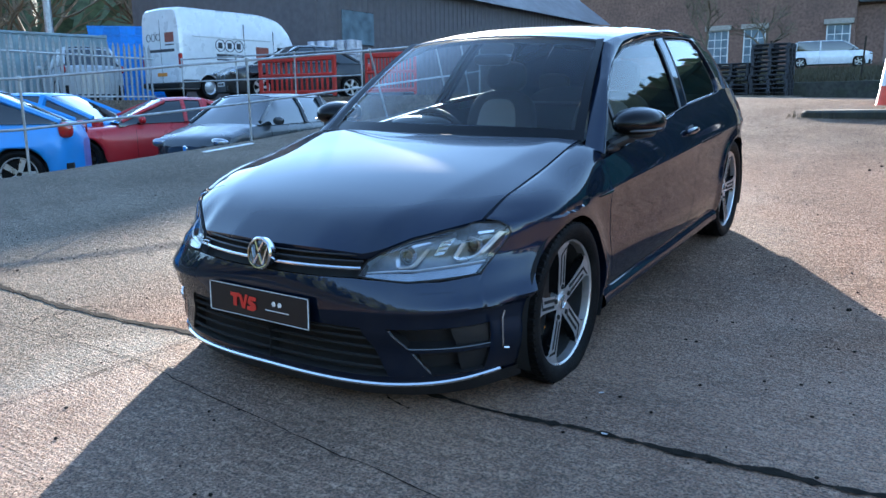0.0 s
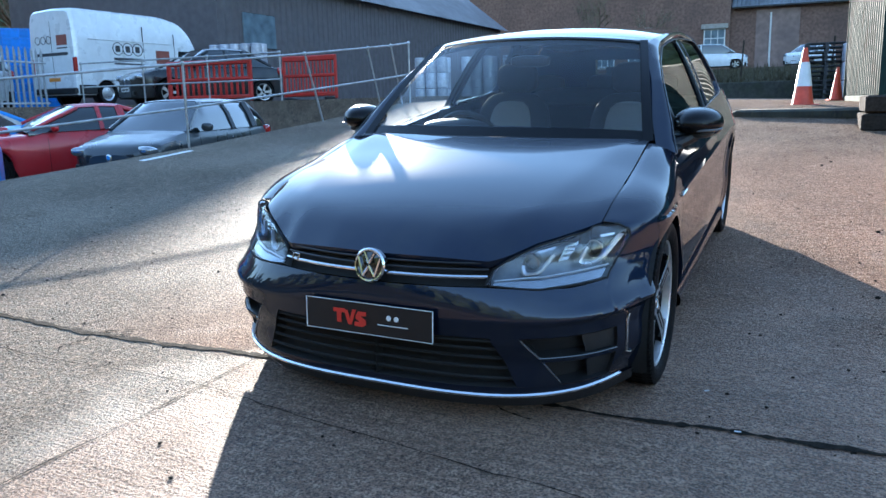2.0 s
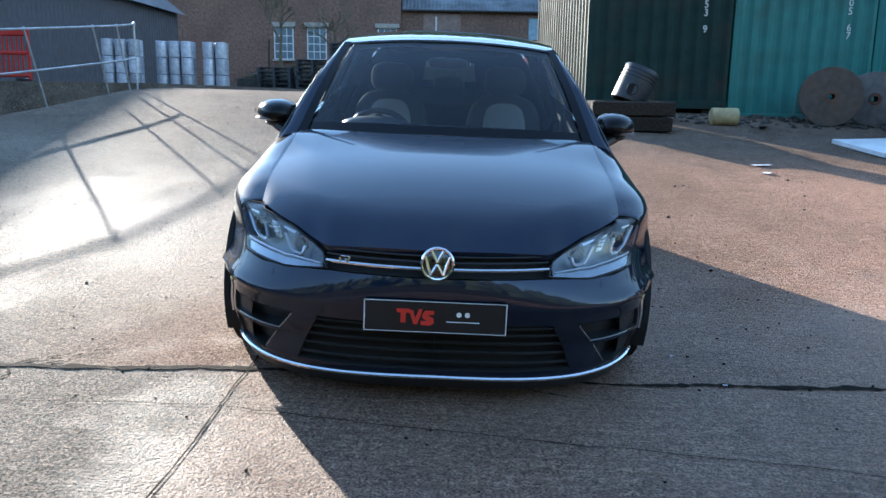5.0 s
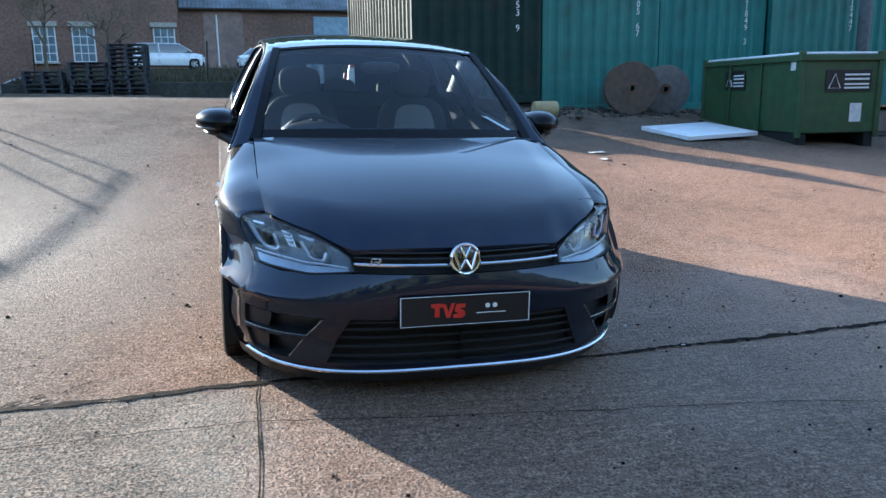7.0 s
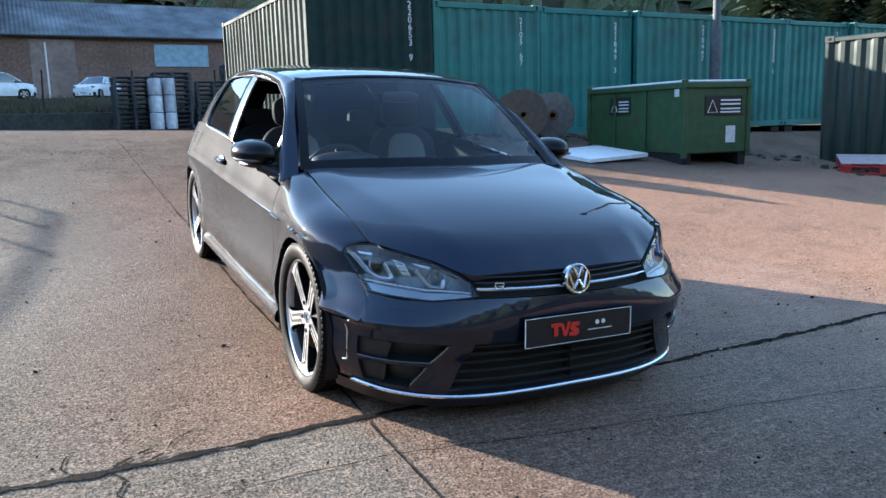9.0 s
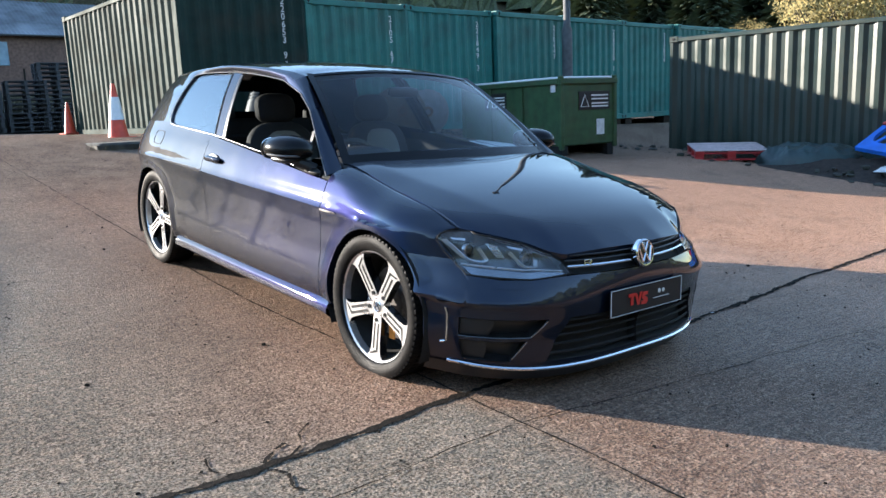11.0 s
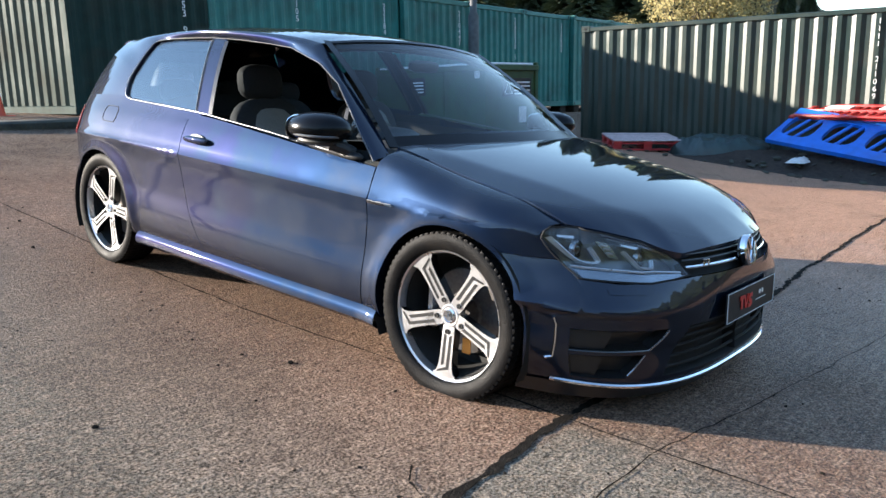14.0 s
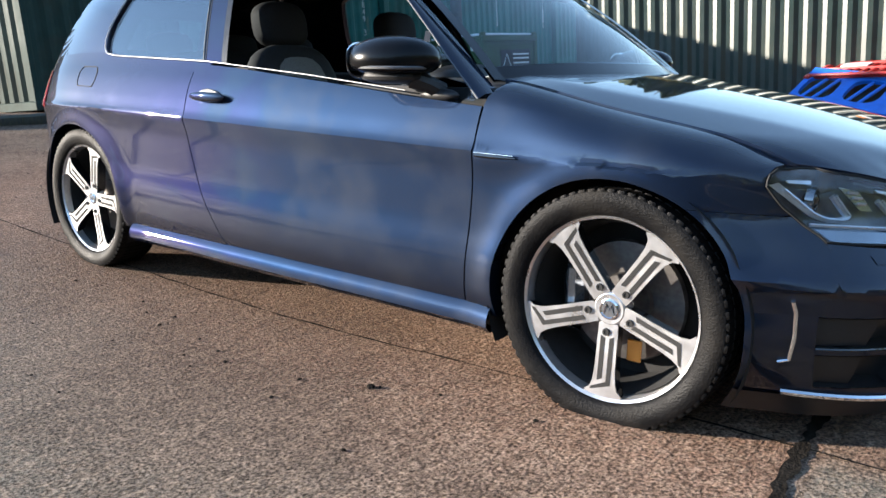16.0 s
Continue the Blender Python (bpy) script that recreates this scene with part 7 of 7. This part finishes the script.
    part("underside", box(-W / 2 + 0.12, W / 2 - 0.12, y0 + 0.1, y1 - 0.1, 0.17, 0.45), M["under"], t)
    return t


def on_ground(x, y, rz, dz=0.0):
    return pose(x, y, gz(x, y) + dz, 0, 0, rz)


parked("hatchback", "dark grey small three-door hatchback in the sunken car park", on_ground(-8.58, 5.80, 11), 3.82, 1.64, 1.42, plain_paint("graphite_paint", (0.030, 0.036, 0.042)), nose=0.70, bonnet=0.93, belt_z=0.90, ws=(-0.95, -0.25), rear=(1.25, 1.80), r=0.29)
parked("coupe", "bright red low coupe parked beside a dark hatchback", on_ground(-10.75, 5.3, -24), 4.62, 1.85, 1.37, plain_paint("red_paint", (0.42, 0.012, 0.018)), nose=0.70, bonnet=0.90, belt_z=0.92, ws=(-0.85, 0.0), rear=(0.75, 1.85), r=0.33, dark_rim=True)
BLUE = plain_paint("light_blue_paint", (0.045, 0.26, 0.66))
parked("hatchback", "light blue hatchback beside the ramp's edge", on_ground(-10.2, 0.95, -38), 4.35, 1.84, 1.48, BLUE, nose=0.74, bonnet=0.98, belt_z=0.98, ws=(-0.95, -0.1), rear=(1.05, 2.0), r=0.32)
parked("hatchback", "light blue hatchback further into the car park", on_ground(-13.0, 3.75, -58), 4.3, 1.80, 1.46, BLUE, nose=0.74, bonnet=0.98, belt_z=0.96, ws=(-0.95, -0.1), rear=(1.0, 1.95), r=0.31)
parked("saloon", "black car parked nose-out by the white van", on_ground(-14.1, 12.4, -22), 4.3, 1.78, 1.48, plain_paint("black_paint", (0.010, 0.011, 0.013)), nose=0.76, bonnet=0.98, belt_z=0.96, r=0.31)
parked("estate", "silver car behind the palisade fence", on_ground(-20.4, 9.6, -110), 4.4, 1.80, 1.55, plain_paint("silver_paint", (0.42, 0.44, 0.46)), nose=0.76, bonnet=0.98, belt_z=0.96, rear=(1.5, 2.0), r=0.31)
WHITE = plain_paint("white_paint", (0.72, 0.73, 0.74))
parked("suv", "white car parked before the brick building", on_ground(0.30, 60.5, -27), 4.7, 1.93, 1.68, WHITE, nose=0.88, bonnet=1.10, belt_z=1.08, ws=(-1.0, -0.2), rear=(1.5, 2.1), r=0.36)
parked("minibus", "white people carrier parked by the brick building", on_ground(-6.35, 56.8, 98), 5.2, 1.90, 1.80, WHITE, nose=0.92, bonnet=1.12, belt_z=1.10, ws=(-1.75, -0.85), rear=(2.2, 2.46), r=0.34, roof_w=0.74, van=True)
parked("saloon", "silver car far off by the workshop", on_ground(-16.5, 60.0, 85), 4.4, 1.78, 1.42, plain_paint("pale_silver_paint", (0.5, 0.52, 0.54)), r=0.31)


def panel_van(m):
    """A long high-roofed van, nose towards +y."""
    t = thing("panel_van", "tall white panel van with dark lower trim and round emblems", "van", m, "parked vehicles")
    L, W, H = 5.95, 2.06, 2.86
    rows = []
    top_z = spline((0, H - 0.10), (0.12, H - 0.02), (0.5, H), (3.2, H), (4.1, H - 0.12), (4.6, H - 0.45), (5.0, 1.75), (5.15, 1.42), (5.6, 1.22), (5.88, 1.02), (5.95, 0.80))
    plan = lambda y: W / 2 * (1 - np.clip((y - 4.9) / 1.05, 0, 1) ** 2.2 * 0.22) * (1 - np.clip((0.12 - y) / 0.12, 0, 1) ** 2 * 0.05)
    wy = (1.05, 4.85)
    ys = np.unique(np.r_[np.linspace(0, L, 70), *[w + np.linspace(-0.42, 0.42, 25) for w in wy]])
    for y in ys:
        zb = 0.30
        for w in wy:
            d = 0.40 ** 2 - (y - w) ** 2
            if d > 0:
                zb = max(zb, 0.35 + math.sqrt(d))
        w, zt = float(plan(y)), float(top_z(y))
        rows.append([(w * 0.97, y, zb), (w, y, max(0.75, zb + 0.02)), (w, y, 0.5 * (zt + 0.75)), (w - 0.05 * min(1, zt - 1), y, zt - 0.30), (w - 0.13, y, zt - 0.06), (w - 0.26, y, zt), (0, y, zt + 0.03)])
    s = grid(rows, flip=True)
    cap = ([(p[0], 0.0, p[2]) for p in rows[0]] + [(0, 0, rows[0][0][2])], [tuple(range(8))])
    part("body", joined(s, mirrored(s), cap, mirrored(cap)), WHITE, t)
    for s_ in (1, -1):
        f = (lambda q: q) if s_ > 0 else mirrored
        part("lower_trim", f(joined(*[box(W / 2 - 0.03, W / 2 + 0.012, a, b, 0.32, 0.60, 0.02) for a, b in ((0.05, 0.66), (1.46, 4.44))])), M["black"], t)
        part("tail_lamp", f(box(W / 2 - 0.14, W / 2 + 0.006, -0.012, 0.07, 0.95, 1.42, 0.02)), M["lamp_red"], t, "tall red tail lamp")
        part("cab_window", f(box(W / 2 - 0.06, W / 2 + 0.004, 4.0, 4.78, 1.28, 1.78, 0.02)), M["dark_glass"], t)
        part("door_gap", f(joined(box(W / 2 - 0.02, W / 2 + 0.003, 2.55, 2.565, 0.62, 2.45, 0.001), box(W / 2 - 0.02, W / 2 + 0.003, 3.85, 3.865, 0.62, 2.3, 0.001))), M["under"], t)
        part("moulding", f(joined(box(W / 2 - 0.02, W / 2 + 0.012, 0.5, 3.7, 1.95, 1.985, 0.008), box(W / 2 - 0.02, W / 2 + 0.010, 0.5, 3.7, 1.02, 1.05, 0.008))), WHITE, t)
        for w in wy:
            ty = part("wheel", f(at(lathe([(0, 0.05), (0.06, 0.06), (0.2, 0.03), (0.22, 0.07), (0.25, 0.08), (0.33, 0.09), (0.35, 0.05), (0.35, -0.12)], 32), W / 2 - 0.09, w, 0.35, 0, 90)), M["rubber"], t)
            part("rim", f(at(lathe([(0, 0.062), (0.07, 0.064), (0.19, 0.04), (0.225, 0.078)], 24), W / 2 - 0.088, w, 0.35, 0, 90)), M["satin"], ty)
            part("arch_shadow", f(at(lathe([(0, 0), (0.39, 0.0), (0.40, 0.2)], 30), W / 2 - 0.28, w, 0.35, 0, 90)), M["under"], t)
        part("mirror", f(at(egg(0.10, 0.08, 0.18, 8, 14, 0.7), W / 2 + 0.14, 4.75, 1.42)), M["black"], t)
    part("door_seam", box(-0.006, 0.006, -0.006, 0.01, 0.45, 2.5, 0.001), M["under"], t)
    part("rear_bumper", box(-W / 2 + 0.04, W / 2 - 0.04, -0.09, 0.05, 0.34, 0.52, 0.03), M["black"], t)
    # emblems: rings with dark squares, and plain bars for the writing
    ring = lambda y, z, r: joined(*[tube([(W / 2 + 0.006, y + r * math.cos(a), z + r * math.sin(a)) for a in np.linspace(0, 6.283, 25)[:-1]], 0.012, 5, True)], box(W / 2 - 0.01, W / 2 + 0.006, y - r * 0.45, y + r * 0.45, z - r * 0.5, z + r * 0.5, 0.002))
    DK = M["pallet_dark"]
    for y in (1.55, 1.93, 2.31):
        part("emblem", ring(y, 1.72, 0.19), DK, t, "dark ring emblem")
    part("writing", joined(box(W / 2 - 0.01, W / 2 + 0.005, 1.38, 2.5, 1.36, 1.45, 0.002), box(W / 2 - 0.01, W / 2 + 0.005, 1.38, 2.5, 1.24, 1.29, 0.002), box(W / 2 - 0.01, W / 2 + 0.005, 2.95, 3.75, 1.12, 1.19, 0.002)), DK, t, "dark bars of writing")
    part("emblem", box(W / 2 - 0.01, W / 2 + 0.005, 3.05, 3.62, 1.32, 1.74, 0.01), M["rust_red"], t, "dark red block emblem")
    for x in (-0.62, -0.36, -0.1):
        part("emblem", at(joined(*[tube([(0.11 * math.cos(a), 0, 0.11 * math.sin(a)) for a in np.linspace(0, 6.283, 21)[:-1]], 0.01, 5, True)]), x, -0.006, 1.95), DK, t)
    part("emblem", box(0.25, 0.72, -0.008, 0.0, 1.78, 2.08, 0.005), M["rust_red"], t)
    part("writing", joined(box(-0.7, 0.72, -0.007, 0.0, 1.48, 1.57, 0.002), box(0.25, 0.72, -0.007, 0.0, 1.68, 1.72, 0.002)), DK, t, "dark bars of writing")
    part("number_plate", box(-0.26, 0.26, -0.012, 0.0, 0.72, 0.83, 0.002), M["orange"], t)
    part("underside", box(-W / 2 + 0.15, W / 2 - 0.15, 0.1, L - 0.2, 0.26, 0.6), M["under"], t)


panel_van(pose(-19.7, 12.1, 1.30, 0, 0, -2))


# ---- trees ----
def conifer_shape(h, r, seed):
    g = random.Random(seed)
    vs, fs = [], []
    n = int(h * 15)
    for i in range(n):
        t = (i + g.random()) / n
        z = h * (0.10 + 0.90 * t)
        rad = r * (1 - t) ** 0.8 * g.uniform(0.65, 1.1) + 0.08
        for k in range(g.randint(5, 8)):
            a = g.uniform(0, 6.283)
            w = 0.11 * rad + 0.07
            c, s = math.cos(a), math.sin(a)
            b = len(vs)
            dz = -0.28 * rad * g.uniform(0.5, 1.3)
            vs += [(0, 0, z), (c * rad * 0.55 - s * w, s * rad * 0.55 + c * w, z + dz * 0.5 + 0.1), (c * rad, s * rad, z + dz), (c * rad * 0.55 + s * w, s * rad * 0.55 - c * w, z + dz * 0.5 + 0.02), (c * rad * 0.7, s * rad * 0.7, z + dz * 0.9 - 0.3 * w)]
            fs += [(b, b + 1, b + 2), (b, b + 2, b + 3), (b + 1, b + 4, b + 2), (b + 3, b + 2, b + 4)]
    return vs, fs


def bare_shape(h, seed, leafy=False):
    """Limbs and fine twigs of a tree in winter; with leaves, small clumps at the ends."""
    g = random.Random(seed)
    limbs, leaves = [], []

    def grow(p, d, l, r, n):
        q = p + d * l
        limbs.append(tube([p, (p + q) / 2 + Vector((g.gauss(0, 0.04), g.gauss(0, 0.04), 0)) * l, q], [r, r * 0.85, r * 0.65], 5 if n > 2 else 3))
        if n == 0:
            if leafy:
                for _ in range(7):
                    c = q + Vector((g.gauss(0, 0.3), g.gauss(0, 0.3), g.gauss(0, 0.25)))
                    u = Vector((g.gauss(0, 1), g.gauss(0, 1), g.gauss(0, 1))).normalized() * g.uniform(0.08, 0.2)
                    w = u.orthogonal().normalized() * g.uniform(0.06, 0.15)
                    leaves.append(([tuple(c - u), tuple(c + w), tuple(c + u), tuple(c - w)], [(0, 1, 2, 3)]))
            return
        for _ in range(g.randint(3, 4)):
            nd = (d + Vector((g.gauss(0, 0.55), g.gauss(0, 0.55), g.gauss(0.12, 0.3)))).normalized()
            grow(q, nd, l * g.uniform(0.6, 0.85), r * 0.6, n - 1)
    grow(Vector((0, 0, 0)), Vector((0, 0, 1)), h * 0.28, h * 0.022, 4)
    return joined(*limbs), (joined(*leaves) if leaves else None)


def bush_shape(h, seed):
    """A bushy tree leafed down to the ground: many small clumps round a few limbs."""
    g = random.Random(seed)
    limbs, vs, fs = [], [], []
    lobes = [(g.gauss(0, 0.22) * h, g.gauss(0, 0.22) * h, h * g.uniform(0.22, 0.78), h * g.uniform(0.16, 0.27)) for _ in range(11)]
    for x, y, z, r in lobes:
        limbs.append(tube([(0, 0, 0), (x * 0.4, y * 0.4, z * 0.55), (x, y, z)], [0.10, 0.06, 0.02], 5))
        for _ in range(260):
            d = Vector((g.gauss(0, 1), g.gauss(0, 1), g.gauss(0, 1))).normalized() * r * g.uniform(0.55, 1.12)
            c = Vector((x, y, z)) + d
            u = Vector((g.gauss(0, 1), g.gauss(0, 1), g.gauss(0.4, 1))).normalized() * g.uniform(0.07, 0.20)
            w = u.orthogonal().normalized() * g.uniform(0.03, 0.09)
            b = len(vs)
            vs += [tuple(c - u), tuple(c + w), tuple(c + u), tuple(c - w)]
            fs.append((b, b + 1, b + 2, b + 3))
    return joined(*limbs), (vs, fs)


con = [part("crown", conifer_shape(h, r, s), M["conifer"], angle=0) for h, r, s in ((13, 2.6, 1), (10, 2.2, 2), (15, 2.9, 3))]
trunk = part("trunk", tube([(0, 0, 0), (0, 0, 5), (0, 0, 12)], [0.22, 0.15, 0.03], 7), M["bark"])
bare = [bare_shape(11, s) for s in (3, 8)]
leafy = [bush_shape(7.5, s) for s in (5, 6, 7)]
bare_ob = [part("crown", b[0], M["twig"], angle=40) for b in bare]
leaf_ob = [(part("crown", b[0], M["bark"], angle=40), part("leaves", b[1], M["ivy"], angle=0)) for b in leafy]
g_ = random.Random(11)


def plant(kind, x, y, s, rz):
    if kind == "conifer":
        t = thing("conifer_tree", "dark green conifer on the hillside", "tree", pose(x, y, gz(x, y) - 0.2, 0, 0, rz) @ Matrix.Scale(s, 4), "trees on the hill")
        shared("crown", con[g_.randrange(3)], Matrix(), t), shared("trunk", trunk, Matrix(), t)
    elif kind == "bare":
        t = thing("bare_tree", "leafless winter tree with fine twigs", "tree", pose(x, y, gz(x, y) - 0.2, 0, 0, rz) @ Matrix.Scale(s, 4), "trees on the hill")
        shared("crown", bare_ob[g_.randrange(2)], Matrix(), t)
    else:
        t = thing("leafy_tree", "yellow-green bushy tree catching the sun", "tree", pose(x, y, gz(x, y) - 0.2, 0, 0, rz) @ Matrix.Scale(s, 4), "trees on the hill")
        a, b = leaf_ob[g_.randrange(3)]
        shared("crown", a, Matrix(), t), shared("leaves", b, Matrix(), t)


for k in range(70):
    a = radians(g_.uniform(-88, -48))
    d = g_.uniform(62, 105)
    low = a < radians(-69.5)
    plant("conifer", -2 - d * math.sin(a), -3 + d * math.cos(a), g_.uniform(0.22, 0.34) if low else g_.uniform(0.7, 1.15), g_.uniform(0, 360))
for k in range(34):
    plant("bare", g_.uniform(-16, 50), g_.uniform(90, 106), g_.uniform(0.8, 1.2), g_.uniform(0, 360))
for k in range(20):
    plant("bare", g_.uniform(-46, -34), g_.uniform(8, 46), g_.uniform(0.7, 1.0), g_.uniform(0, 360))
for x, y, s in ((49.9, 22.0, 0.72), (51.0, 20.4, 0.78), (51.8, 18.9, 0.66), (48.6, 25.8, 0.42)):
    plant("leafy", x, y, s, x * 37)
plant("bare", -13.4, 51.5, 0.66, 40), plant("bare", -9.9, 53.0, 0.56, 140)
for ob in (*con, trunk, *bare_ob, *(o for p in leaf_ob for o in p)):
    bpy.data.objects.remove(ob)
# woods further up the hills; the last 350 are added unseen behind the camera
vs = []
for k in range(1250):
    # unseen trees at the viewer's back dim what the car mirrors
    if k >= 900:
        x, y = g_.uniform(-110, 110), g_.uniform(-80, -30)
    elif k % 3:
        x, y = g_.uniform(-90, 160), g_.uniform(106, 215)
    elif k % 2:
        x, y = g_.uniform(-140, -46), g_.uniform(-20, 110)
    else:
        x, y = g_.uniform(60, 160), g_.uniform(-30, 84)
        if y < 0.38 * x:
            continue
    hh, rr_ = g_.uniform(8, 13), g_.uniform(2.2, 3.6)
    z = gz(x, y)
    c = []
    for i in range(5):
        n = 7
        c.append([(x + rr_ * (1 - i / 5.2) * g_.uniform(0.6, 1.15) * math.cos(6.283 * j / n + i), y + rr_ * (1 - i / 5.2) * g_.uniform(0.6, 1.15) * math.sin(6.283 * j / n + i), z + hh * i / 4.4 + g_.uniform(-0.4, 0.4)) for j in range(n)])
    vs.append(grid(c, loop=True))
tagged(part("far_woods", joined(*vs), M["conifer"], angle=0), "dark woods covering the hills, some added out of view to dim reflections", "woods", kind="stuff")
